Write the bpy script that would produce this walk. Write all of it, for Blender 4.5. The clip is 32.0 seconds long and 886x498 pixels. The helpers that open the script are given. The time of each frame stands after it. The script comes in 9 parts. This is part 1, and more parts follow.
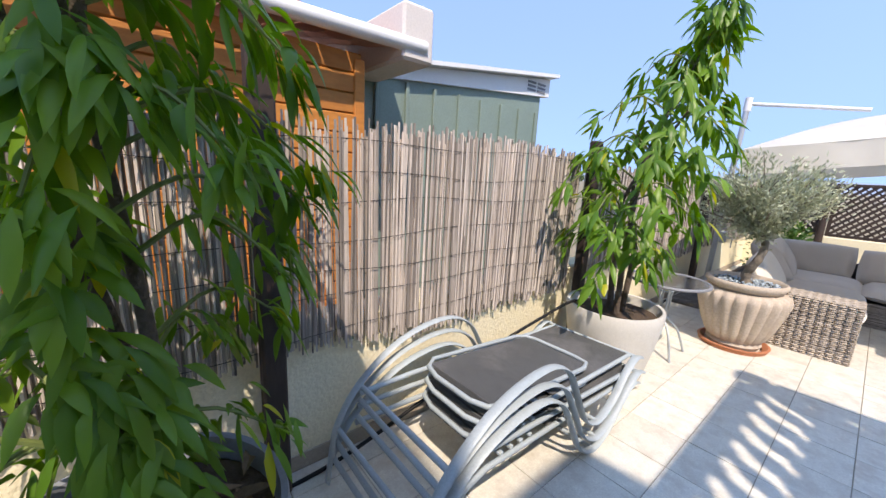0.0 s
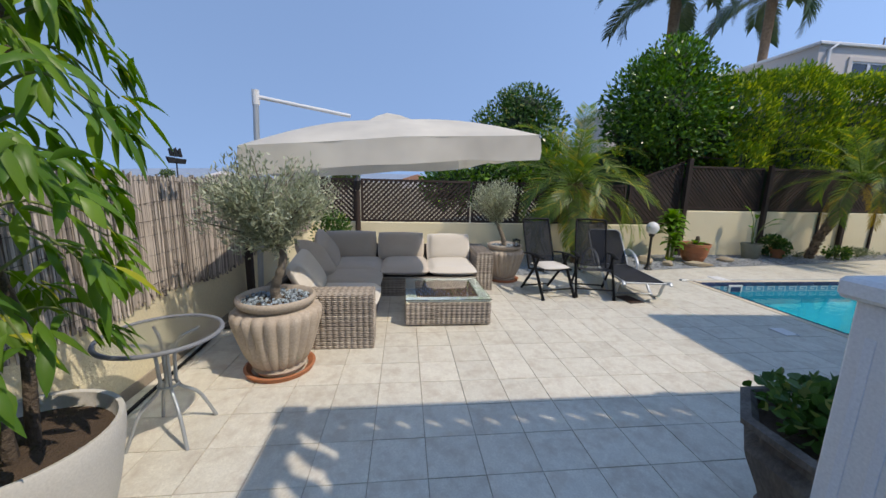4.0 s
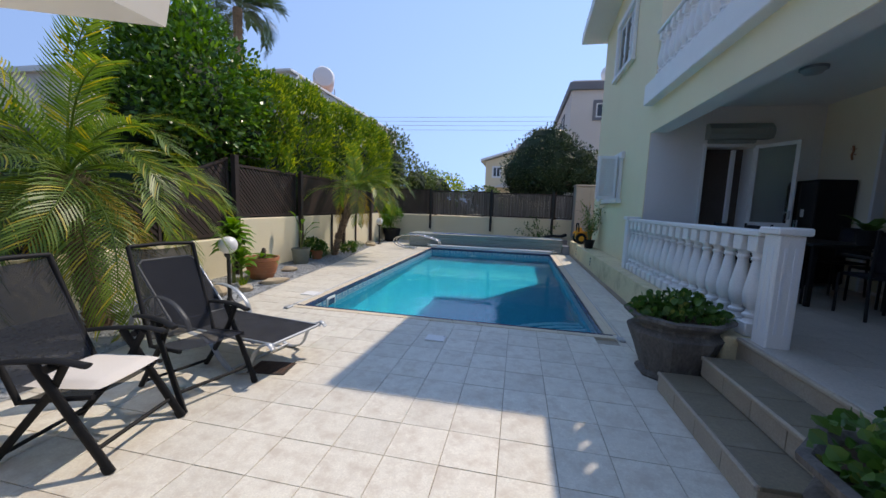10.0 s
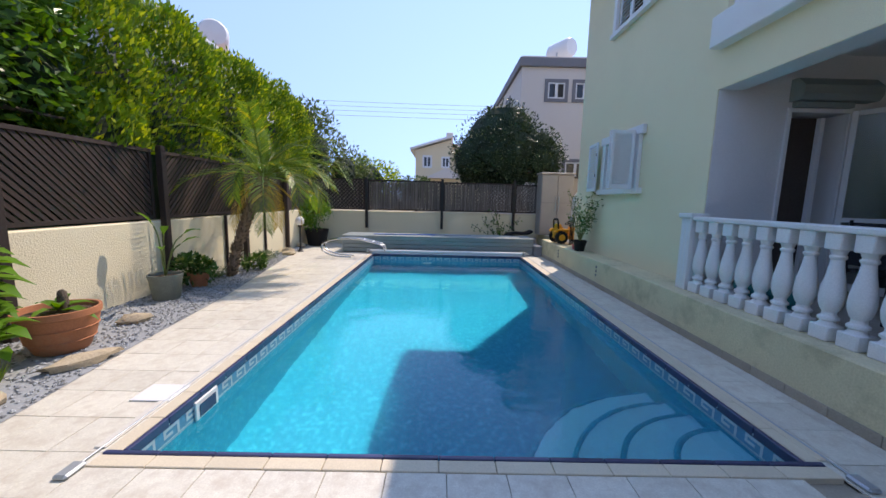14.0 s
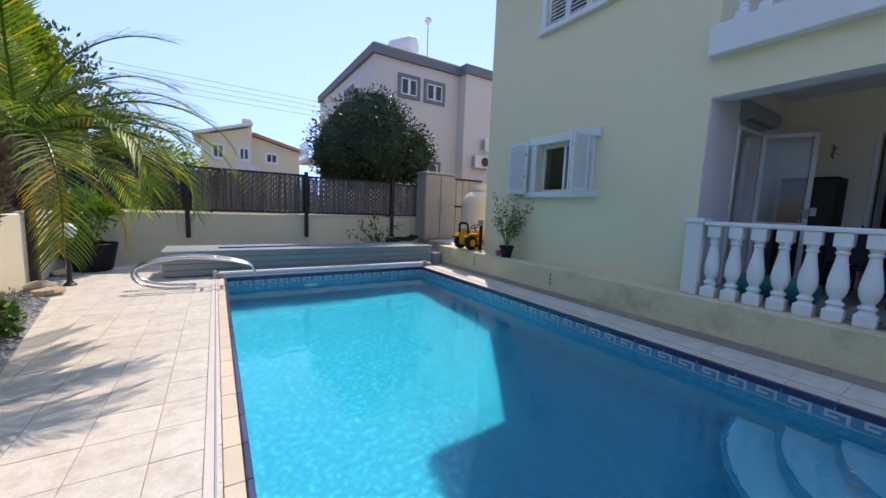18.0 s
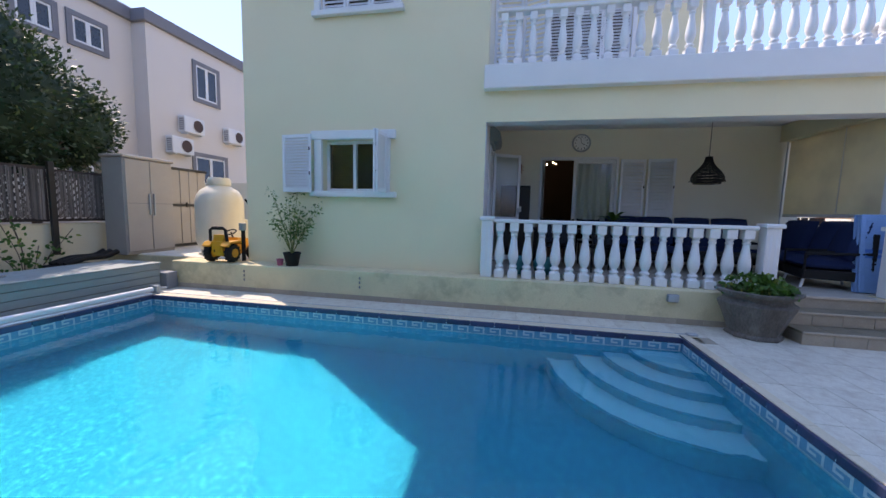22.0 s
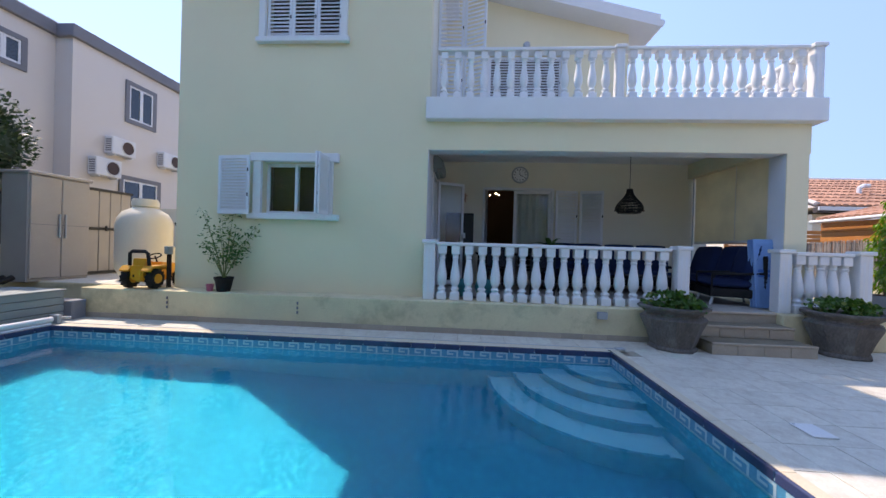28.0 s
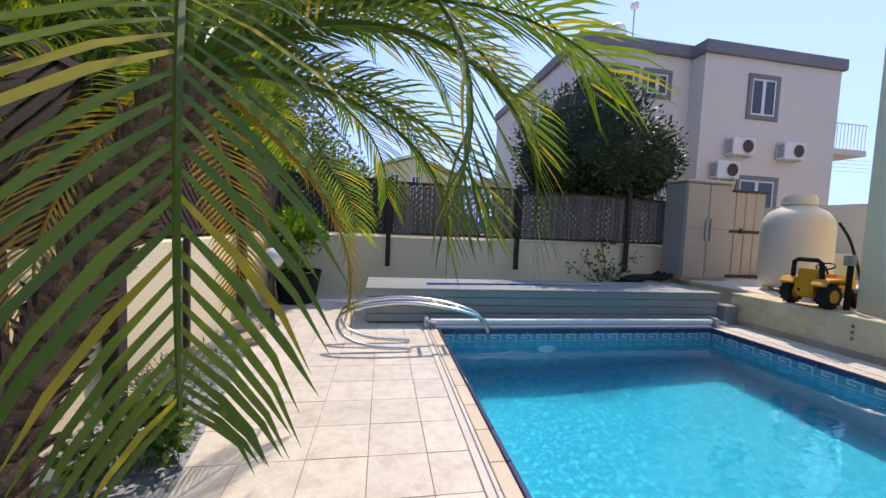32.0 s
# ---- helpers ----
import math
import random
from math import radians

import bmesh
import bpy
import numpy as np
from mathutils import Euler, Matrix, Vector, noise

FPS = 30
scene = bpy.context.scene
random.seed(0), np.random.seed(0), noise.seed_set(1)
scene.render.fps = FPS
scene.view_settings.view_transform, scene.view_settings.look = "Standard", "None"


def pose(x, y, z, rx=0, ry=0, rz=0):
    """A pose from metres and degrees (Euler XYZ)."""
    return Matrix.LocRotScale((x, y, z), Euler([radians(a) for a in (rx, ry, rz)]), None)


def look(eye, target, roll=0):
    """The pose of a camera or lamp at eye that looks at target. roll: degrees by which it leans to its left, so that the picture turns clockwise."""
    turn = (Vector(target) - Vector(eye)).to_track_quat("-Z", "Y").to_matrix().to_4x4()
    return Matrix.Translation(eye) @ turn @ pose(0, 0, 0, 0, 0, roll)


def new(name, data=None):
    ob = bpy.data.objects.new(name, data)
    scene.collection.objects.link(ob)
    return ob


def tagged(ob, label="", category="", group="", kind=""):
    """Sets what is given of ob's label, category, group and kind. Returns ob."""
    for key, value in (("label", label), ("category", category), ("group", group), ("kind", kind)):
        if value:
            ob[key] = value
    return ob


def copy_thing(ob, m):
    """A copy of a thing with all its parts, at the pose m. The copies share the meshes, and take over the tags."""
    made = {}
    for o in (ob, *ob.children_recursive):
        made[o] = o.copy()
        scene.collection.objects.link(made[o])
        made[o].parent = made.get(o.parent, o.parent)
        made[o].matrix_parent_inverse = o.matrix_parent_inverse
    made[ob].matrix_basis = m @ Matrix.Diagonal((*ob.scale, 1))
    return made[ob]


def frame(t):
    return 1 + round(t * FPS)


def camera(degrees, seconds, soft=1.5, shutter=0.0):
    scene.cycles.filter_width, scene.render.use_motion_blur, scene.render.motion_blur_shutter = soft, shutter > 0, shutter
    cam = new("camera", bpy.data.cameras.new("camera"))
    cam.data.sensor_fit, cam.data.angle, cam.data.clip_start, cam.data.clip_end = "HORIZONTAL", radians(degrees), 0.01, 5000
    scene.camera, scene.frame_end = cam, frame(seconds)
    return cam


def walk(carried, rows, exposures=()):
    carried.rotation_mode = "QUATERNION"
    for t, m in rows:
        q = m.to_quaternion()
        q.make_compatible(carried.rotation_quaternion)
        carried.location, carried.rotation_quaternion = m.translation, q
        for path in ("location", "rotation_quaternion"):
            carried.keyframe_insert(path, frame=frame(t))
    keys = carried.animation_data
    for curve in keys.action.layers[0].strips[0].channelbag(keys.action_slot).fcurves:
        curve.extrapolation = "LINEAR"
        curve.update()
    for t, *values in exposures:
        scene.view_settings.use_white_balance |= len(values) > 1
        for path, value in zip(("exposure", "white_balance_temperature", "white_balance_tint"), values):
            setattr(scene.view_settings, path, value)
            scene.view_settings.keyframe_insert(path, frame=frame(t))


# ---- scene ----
# the camera and its walk
cam = camera(101.5, 32.0)
PATH = [
    (0, (-0.033, -0.154, 1.565), (-1.293, -1.651, 1.152), 2.9),
    (0.5, (-0.143, -0.259, 1.529), (-1.876, -1.166, 1.114), 2.8),
    (1, (-0.171, -0.381, 1.547), (-2.1, -0.696, 1.12), 2.8),
    (1.5, (-0.004, -0.461, 1.578), (-1.95, -0.419, 1.117), 2.5),
    (2, (-0.037, -0.339, 1.612), (-1.964, -0.155, 1.111), 1.4),
    (2.5, (-0.318, -0.186, 1.643), (-2.236, 0.047, 1.128), 1.1),
    (3, (-0.722, -0.106, 1.674), (-2.647, 0.144, 1.191), 1.2),
    (3.5, (-1.065, 0.062, 1.695), (-3.004, 0.32, 1.277), 1.4),
    (5.5, (-2.365, 0.476, 1.595), (-4.349, 0.568, 1.359), 1.3),
    (6, (-2.624, 0.441, 1.63), (-4.591, 0.692, 1.372), 1.9),
    (6.5, (-2.896, 0.433, 1.593), (-4.784, 1.043, 1.342), 2.0),
    (7, (-3.184, 0.483, 1.585), (-4.931, 1.424, 1.332), 2.0),
    (7.5, (-3.378, 0.533, 1.582), (-4.939, 1.76, 1.34), 1.9),
    (8, (-3.494, 0.436, 1.595), (-4.781, 1.946, 1.345), 2.6),
    (8.5, (-3.617, 0.491, 1.557), (-4.607, 2.21, 1.299), 2.3),
    (9, (-3.793, 0.76, 1.542), (-4.561, 2.589, 1.285), 1.8),
    (9.5, (-3.968, 0.866, 1.529), (-4.541, 2.767, 1.288), 2.1),
    (10, (-4.2, 0.834, 1.527), (-4.595, 2.78, 1.291), 2.0),
    (10.5, (-4.34, 0.88, 1.513), (-4.575, 2.851, 1.269), 1.9),
    (11, (-4.49, 1.114, 1.511), (-4.612, 3.094, 1.254), 1.9),
    (11.5, (-4.676, 1.442, 1.508), (-4.745, 3.424, 1.243), 1.9),
    (12, (-4.848, 1.871, 1.529), (-4.919, 3.853, 1.267), 1.6),
    (12.5, (-4.936, 2.323, 1.534), (-5.007, 4.304, 1.267), 1.5),
    (13, (-5.094, 2.701, 1.547), (-5.152, 4.681, 1.274), 1.6),
    (13.5, (-5.241, 3.082, 1.544), (-5.26, 5.064, 1.274), 1.4),
    (14, (-5.326, 3.52, 1.549), (-5.311, 5.502, 1.28), 1.3),
    (14.5, (-5.712, 4.01, 1.62), (-5.639, 5.989, 1.336), 1.3),
    (16.5, (-6.618, 5.309, 1.486), (-6.212, 7.252, 1.241), 2.7),
    (17, (-6.922, 5.572, 1.483), (-6.32, 7.466, 1.261), 2.9),
    (17.5, (-7.136, 5.64, 1.469), (-6.308, 7.447, 1.253), 2.5),
    (18, (-7.318, 5.894, 1.447), (-6.259, 7.576, 1.223), 2.3),
    (18.5, (-7.492, 6.309, 1.451), (-6.278, 7.884, 1.234), 2.3),
    (19, (-7.66, 6.696, 1.467), (-6.376, 8.214, 1.247), 1.8),
    (19.5, (-7.617, 7.051, 1.434), (-6.253, 8.497, 1.221), 1.7),
    (20, (-7.7, 7.272, 1.43), (-6.2, 8.579, 1.229), 1.9),
    (20.5, (-7.807, 7.387, 1.475), (-6.148, 8.483, 1.263), 1.7),
    (21, (-7.804, 7.546, 1.487), (-6.018, 8.419, 1.263), 1.5),
    (21.5, (-7.855, 7.678, 1.515), (-5.967, 8.303, 1.298), 1.5),
    (22, (-7.982, 7.656, 1.509), (-6.03, 8.038, 1.305), 1.4),
    (22.5, (-8.109, 7.665, 1.534), (-6.127, 7.843, 1.338), 1.2),
    (23, (-8.16, 7.627, 1.582), (-6.17, 7.726, 1.409), 1.1),
    (23.5, (-8.193, 7.629, 1.633), (-6.195, 7.674, 1.565), 1.1),
    (24, (-8.216, 7.628, 1.667), (-6.219, 7.652, 1.77), 1.0),
    (24.5, (-8.256, 7.613, 1.679), (-6.277, 7.64, 1.969), 1.1),
    (26.5, (-8.117, 7.56, 1.514), (-6.145, 7.604, 1.841), 1.3),
    (27, (-8.139, 7.796, 1.447), (-6.148, 7.767, 1.625), 1.4),
    (27.5, (-8.094, 7.786, 1.386), (-6.095, 7.752, 1.435), 1.2),
    (28, (-8.012, 7.467, 1.331), (-6.017, 7.603, 1.322), 1.7),
    (28.5, (-8.043, 7.673, 1.345), (-6.072, 8.013, 1.302), 1.7),
    (29, (-8.1, 7.686, 1.378), (-6.228, 8.389, 1.315), 1.7),
    (29.5, (-8.067, 7.733, 1.361), (-6.34, 8.739, 1.3), 2.1),
    (30, (-8.091, 7.861, 1.426), (-6.554, 9.139, 1.348), 1.7),
    (30.5, (-8.133, 7.866, 1.43), (-6.862, 9.408, 1.35), 1.5),
    (31, (-8.047, 7.918, 1.411), (-7.216, 9.734, 1.312), 2.2),
    (31.5, (-7.906, 8.299, 1.392), (-7.417, 10.235, 1.276), 2.2),
    (32, (-7.965, 8.964, 1.336), (-7.634, 10.933, 1.216), 2.5),
]
walk(cam, [(t, look(eye, target, roll)) for t, eye, target, roll in PATH], exposures=[(0, 1.6, 7200, 18), (0.7, 1.2, 7150, 16), (1.6, 0.85, 7150, 15), (3, 0.82, 7150, 14), (5.5, 0.62, 7150, 13), (7, 0.64, 7150, 14), (9, 0.72, 7200, 16), (10, 0.9, 7250, 17), (12, 1.28, 7300, 20), (14.5, 1.22, 7250, 21), (17, 1.2, 7250, 22), (20, 1.25, 7300, 24), (21.5, 1.5, 7300, 24), (23, 1.68, 7300, 24), (26.5, 1.3, 7300, 22), (28, 1.5, 7300, 22), (30, 1.48, 7300, 23), (31, 1.25, 7300, 24), (32, 1.15, 7300, 25)])

# world, sun and exposure
SUN_DIR = Vector((0.333, 0.472, 0.815)).normalized()
world = bpy.data.worlds.new("sky")
scene.world = world
world.use_nodes = True
wn = world.node_tree
sky = wn.nodes.new("ShaderNodeTexSky")
sky.sky_type = 'NISHITA'
sky.sun_disc = False
sky.sun_elevation = math.asin(SUN_DIR.z)
sky.sun_rotation = math.atan2(SUN_DIR.x, SUN_DIR.y)
sky.air_density, sky.dust_density, sky.ozone_density = 1.1, 0.0, 2.8
sky.altitude = 300.0
# the pale band at the horizon is lifted out of sight, as on a clear dry day
coord = wn.nodes.new("ShaderNodeTexCoord")
split, join, lift = wn.nodes.new("ShaderNodeSeparateXYZ"), wn.nodes.new("ShaderNodeCombineXYZ"), wn.nodes.new("ShaderNodeMapRange")
lift.inputs[1].default_value, lift.inputs[2].default_value = 0.0, 1.0
lift.inputs[3].default_value, lift.inputs[4].default_value = 0.50, 1.0
wn.links.new(coord.outputs["Generated"], split.inputs[0])
wn.links.new(split.outputs[2], lift.inputs[0])
for k in (0, 1):
    wn.links.new(split.outputs[k], join.inputs[k])
wn.links.new(lift.outputs[0], join.inputs[2])
wn.links.new(join.outputs[0], sky.inputs[0])
wn.links.new(sky.outputs[0], wn.nodes["Background"].inputs[0])
wn.nodes["Background"].inputs[1].default_value = 0.157
lamp = bpy.data.lights.new("sun", 'SUN')
lamp.energy, lamp.angle, lamp.color = 1.85, radians(0.53), (1.0, 0.945, 0.85)
sun = new("sun", lamp)
sun.matrix_world = look(Vector((0, 0, 30)), Vector((0, 0, 30)) - SUN_DIR)

# ---- materials ----
def nodes_of(name):
    m = bpy.data.materials.new(name)
    m.use_nodes = True
    nt = m.node_tree
    return m, nt, nt.nodes["Principled BSDF"]


def add(nt, kind, **inputs):
    n = nt.nodes.new(kind)
    for k, v in inputs.items():
        n.inputs[k].default_value = v
    return n


def mixer(nt, fac, a, b, mode='MIX'):
    n = nt.nodes.new("ShaderNodeMix")
    n.data_type, n.blend_type = 'RGBA', mode
    for sock, v in ((0, fac), (6, a), (7, b)):
        if isinstance(v, bpy.types.NodeSocket):
            nt.links.new(v, n.inputs[sock])
        else:
            n.inputs[sock].default_value = v if sock == 0 else (*v, 1)
    return n.outputs[2]


def ramp(nt, src, lo, hi):
    n = nt.nodes.new("ShaderNodeMapRange")
    n.inputs[1].default_value, n.inputs[2].default_value = lo, hi
    nt.links.new(src, n.inputs[0])
    return n.outputs[0]


def mk(name, c1, c2=None, rough=0.6, scale=3.0, fine=60.0, bump=0.15, metal=0.0, rnd=0.0, island=0.0,
       stain=None, spec=0.5, stretch=(1, 1, 1), rough2=None, coat=0.0, depth=0.004, glow=None, stain_at=(0.55, 0.8)):
    """A surface whose colour wanders between c1 and c2 at two scales, with fine relief."""
    m, nt, b = nodes_of(name)
    c2 = c2 or tuple(v * 0.8 for v in c1)
    tc = nt.nodes.new("ShaderNodeTexCoord")
    mp = add(nt, "ShaderNodeMapping")
    mp.inputs[3].default_value = stretch
    nt.links.new(tc.outputs[3], mp.inputs[0])
    info = nt.nodes.new("ShaderNodeObjectInfo")
    if rnd:
        off = nt.nodes.new("ShaderNodeVectorMath")
        off.operation = 'SCALE'
        off.inputs[0].default_value = (37.0, 17.0, 11.0)
        nt.links.new(info.outputs["Random"], off.inputs[3])
        nt.links.new(off.outputs[0], mp.inputs[1])
    big = add(nt, "ShaderNodeTexNoise", Scale=scale, Detail=5.0, Roughness=0.6)
    small = add(nt, "ShaderNodeTexNoise", Scale=fine, Detail=3.0, Roughness=0.6)
    for n in (big, small):
        nt.links.new(mp.outputs[0], n.inputs["Vector"])
    col = mixer(nt, ramp(nt, big.outputs[0], 0.32, 0.68), c1, c2)
    col = mixer(nt, ramp(nt, small.outputs[0], 0.25, 0.85), col, tuple(v * 0.82 for v in c2))
    if stain:
        st = add(nt, "ShaderNodeTexNoise", Scale=scale * 0.45 + 0.3, Detail=6.0, Roughness=0.7)
        nt.links.new(mp.outputs[0], st.inputs["Vector"])
        col = mixer(nt, ramp(nt, st.outputs[0], *stain_at), col, stain)
    hs = add(nt, "ShaderNodeHueSaturation")
    nt.links.new(col, hs.inputs["Color"])
    if rnd or island:
        geo = nt.nodes.new("ShaderNodeNewGeometry")
        src = geo.outputs["Random Per Island"] if island else info.outputs["Random"]
        k = island or rnd
        rg = nt.nodes.new("ShaderNodeMapRange")
        rg.inputs[3].default_value, rg.inputs[4].default_value = 1 - k, 1 + k
        nt.links.new(src, rg.inputs[0])
        nt.links.new(rg.outputs[0], hs.inputs["Value"])
    nt.links.new(hs.outputs[0], b.inputs["Base Color"])
    rr = nt.nodes.new("ShaderNodeMapRange")
    rr.inputs[3].default_value, rr.inputs[4].default_value = rough, rough2 if rough2 is not None else min(1, rough + 0.15)
    nt.links.new(small.outputs[0], rr.inputs[0])
    nt.links.new(rr.outputs[0], b.inputs["Roughness"])
    b.inputs["Metallic"].default_value = metal
    b.inputs["Specular IOR Level"].default_value = spec
    b.inputs["Coat Weight"].default_value = coat
    if bump:
        bp = add(nt, "ShaderNodeBump", Strength=bump, Distance=depth)
        nt.links.new(small.outputs[0], bp.inputs["Height"])
        nt.links.new(bp.outputs[0], b.inputs["Normal"])
    if glow:
        b.inputs["Emission Color"].default_value = (*glow[:3], 1)
        b.inputs["Emission Strength"].default_value = glow[3]
    return m


def leafy(name, c1, c2, c3=None, rough=0.4, back=0.3, share=0.06, gain=1.4):
    """Leaves: each island has its own shade between c1 and c2, a few are c3; some light comes through."""
    m, nt, b = nodes_of(name)
    geo = nt.nodes.new("ShaderNodeNewGeometry")
    tc = nt.nodes.new("ShaderNodeTexCoord")
    nz = add(nt, "ShaderNodeTexNoise", Scale=1.6, Detail=3.0)
    nt.links.new(tc.outputs[3], nz.inputs["Vector"])
    col = mixer(nt, geo.outputs["Random Per Island"], c1, c2)
    col = mixer(nt, ramp(nt, nz.outputs[0], 0.35, 0.75), col, tuple(v * 0.75 for v in c1))
    if c3:
        wn_ = nt.nodes.new("ShaderNodeTexWhiteNoise")
        wn_.noise_dimensions = '1D'
        nt.links.new(geo.outputs["Random Per Island"], wn_.inputs["W"])
        lt = nt.nodes.new("ShaderNodeMath")
        lt.operation = 'LESS_THAN'
        lt.inputs[1].default_value = share
        nt.links.new(wn_.outputs[0], lt.inputs[0])
        col = mixer(nt, lt.outputs[0], col, c3)
    nt.links.new(col, b.inputs["Base Color"])
    b.inputs["Roughness"].default_value = rough
    b.inputs["Specular IOR Level"].default_value = 0.4
    tr = nt.nodes.new("ShaderNodeBsdfTranslucent")
    hs = add(nt, "ShaderNodeHueSaturation", Saturation=1.15, Value=gain)
    nt.links.new(col, hs.inputs["Color"])
    nt.links.new(hs.outputs[0], tr.inputs[0])
    mx = nt.nodes.new("ShaderNodeMixShader")
    mx.inputs[0].default_value = back
    nt.links.new(b.outputs[0], mx.inputs[1])
    nt.links.new(tr.outputs[0], mx.inputs[2])
    nt.links.new(mx.outputs[0], nt.nodes["Material Output"].inputs[0])
    return m


def glassy(name, tint, rough=0.0, ior=1.45, wave=0.0, mix=None):
    m, nt, b = nodes_of(name)
    b.inputs["Base Color"].default_value = (*tint, 1)
    b.inputs["Transmission Weight"].default_value = 1.0
    b.inputs["Roughness"].default_value = rough
    b.inputs["IOR"].default_value = ior
    if wave:
        tc = nt.nodes.new("ShaderNodeTexCoord")
        a = add(nt, "ShaderNodeTexNoise", Scale=1.7, Detail=3.0)
        c = add(nt, "ShaderNodeTexNoise", Scale=11.0, Detail=2.0)
        for n in (a, c):
            nt.links.new(tc.outputs[3], n.inputs["Vector"])
        ad = nt.nodes.new("ShaderNodeMath")
        ad.operation = 'MULTIPLY_ADD'
        ad.inputs[1].default_value = 0.25
        nt.links.new(c.outputs[0], ad.inputs[0])
        nt.links.new(a.outputs[0], ad.inputs[2])
        bp = add(nt, "ShaderNodeBump", Strength=wave, Distance=0.05)
        nt.links.new(ad.outputs[0], bp.inputs["Height"])
        nt.links.new(bp.outputs[0], b.inputs["Normal"])
    return m


TILE = mk("floor_tile", (0.78, 0.75, 0.64), (0.65, 0.615, 0.52), 0.42, 15.0, 90, 0.06, rnd=0.06, stain=(0.53, 0.475, 0.39), stain_at=(0.47, 0.66))
GROUT = mk("grout", (0.46, 0.40, 0.31), (0.36, 0.31, 0.24), 0.9, 4, 90, 0.3)
EARTH = mk("earth", (0.30, 0.24, 0.16), (0.22, 0.19, 0.11), 0.95, 0.15, 6, 0.5, stain=(0.16, 0.17, 0.08), depth=0.03)
PLASTER = mk("wall_plaster", (0.88, 0.80, 0.57), (0.83, 0.74, 0.51), 0.85, 1.1, 48, 0.75, stain=(0.72, 0.62, 0.42), depth=0.011, stain_at=(0.58, 0.95))
HOUSE = mk("house_plaster", (0.87, 0.78, 0.53), (0.82, 0.73, 0.49), 0.85, 0.9, 120, 0.3, stain=(0.75, 0.66, 0.44), depth=0.004, stain_at=(0.62, 0.95))
PLINTH = mk("plinth_plaster", (0.80, 0.69, 0.43), (0.68, 0.585, 0.37), 0.9, 2.6, 60, 0.6, stain=(0.38, 0.33, 0.20), depth=0.009, stain_at=(0.50, 0.74))
# terrace plaster with its shaded greyish tone put into the colour
LILAC = mk("shaded_plaster", (0.80, 0.80, 0.79), (0.76, 0.76, 0.76), 0.85, 1.2, 120, 0.15)
CREAM = mk("cream_plaster", (0.84, 0.79, 0.65), (0.80, 0.75, 0.61), 0.85, 1.1, 130, 0.15)
WHITE = mk("white_paint", (0.82, 0.82, 0.80), (0.77, 0.77, 0.76), 0.45, 3, 110, 0.08, stain=(0.62, 0.60, 0.55), stain_at=(0.66, 0.95))
BALU = mk("baluster_paint", (0.83, 0.83, 0.82), (0.79, 0.79, 0.78), 0.5, 4, 90, 0.12, rnd=0.03)
SHUT = mk("shutter_paint", (0.80, 0.82, 0.84), (0.76, 0.78, 0.80), 0.35, 4, 120, 0.04)
ALU = mk("white_aluminium", (0.78, 0.78, 0.78), (0.74, 0.74, 0.74), 0.3, 4, 120, 0.02)
ROOF = mk("roof_tile", (0.54, 0.29, 0.18), (0.42, 0.21, 0.13), 0.8, 2, 40, 0.3, island=0.2)
DARKWOOD = mk("stained_wood", (0.055, 0.033, 0.024), (0.035, 0.022, 0.017), 0.65, 4, 60, 0.4, rnd=0.25, stretch=(1, 1, 0.25), stain=(0.10, 0.075, 0.06), stain_at=(0.58, 0.9))
BLACK = mk("black_plastic", (0.016, 0.016, 0.017), (0.010, 0.010, 0.010), 0.55, 6, 150, 0.05, spec=0.25)
BLACKIRON = mk("black_iron", (0.02, 0.02, 0.02), (0.014, 0.013, 0.012), 0.45, 6, 100, 0.15)
REED = mk("reed", (0.57, 0.505, 0.445), (0.34, 0.29, 0.25), 0.75, 5, 40, 0.3, island=0.7, stretch=(1, 1, 0.12), stain=(0.40, 0.22, 0.11), stain_at=(0.66, 0.82))
REEDDARK = mk("weathered_reed", (0.25, 0.21, 0.18), (0.17, 0.14, 0.12), 0.8, 5, 40, 0.3, island=0.5, stretch=(1, 1, 0.12))
WICKER = mk("grey_wicker", (0.46, 0.40, 0.33), (0.35, 0.30, 0.25), 0.6, 9, 120, 0.3, island=0.28)
WICKERDARK = mk("dark_wicker", (0.07, 0.055, 0.045), (0.045, 0.035, 0.03), 0.6, 9, 120, 0.3, island=0.3)
CUSHION = mk("grey_cushion", (0.56, 0.50, 0.44), (0.49, 0.44, 0.38), 0.9, 3, 350, 0.25, rnd=0.05, spec=0.2)
CUSHLIGHT = mk("pale_cushion", (0.72, 0.68, 0.61), (0.66, 0.62, 0.56), 0.9, 3, 350, 0.25, rnd=0.04, spec=0.2)
CANVAS = leafy("umbrella_canvas", (0.86, 0.82, 0.73), (0.84, 0.80, 0.70), None, 0.9, 0.34, gain=0.95)
STEEL = mk("grey_steel", (0.45, 0.48, 0.50), (0.40, 0.43, 0.45), 0.35, 5, 120, 0.05, metal=0.4)
CHROME = mk("stainless", (0.72, 0.72, 0.71), (0.66, 0.66, 0.65), 0.16, 5, 90, 0.02, metal=1.0)
LOUNGE = mk("lounger_paint", (0.42, 0.47, 0.48), (0.36, 0.41, 0.42), 0.4, 6, 120, 0.05, rnd=0.06)
MESH = mk("sling_mesh", (0.032, 0.036, 0.045), (0.022, 0.025, 0.032), 0.85, 5, 420, 0.35, spec=0.2)
MESH.node_tree.nodes["Principled BSDF"].inputs["Alpha"].default_value = 0.86
MESHOLD = mk("faded_sling", (0.105, 0.108, 0.105), (0.060, 0.062, 0.062), 0.55, 4, 380, 0.35, stain=(0.15, 0.145, 0.14), stain_at=(0.5, 0.75))
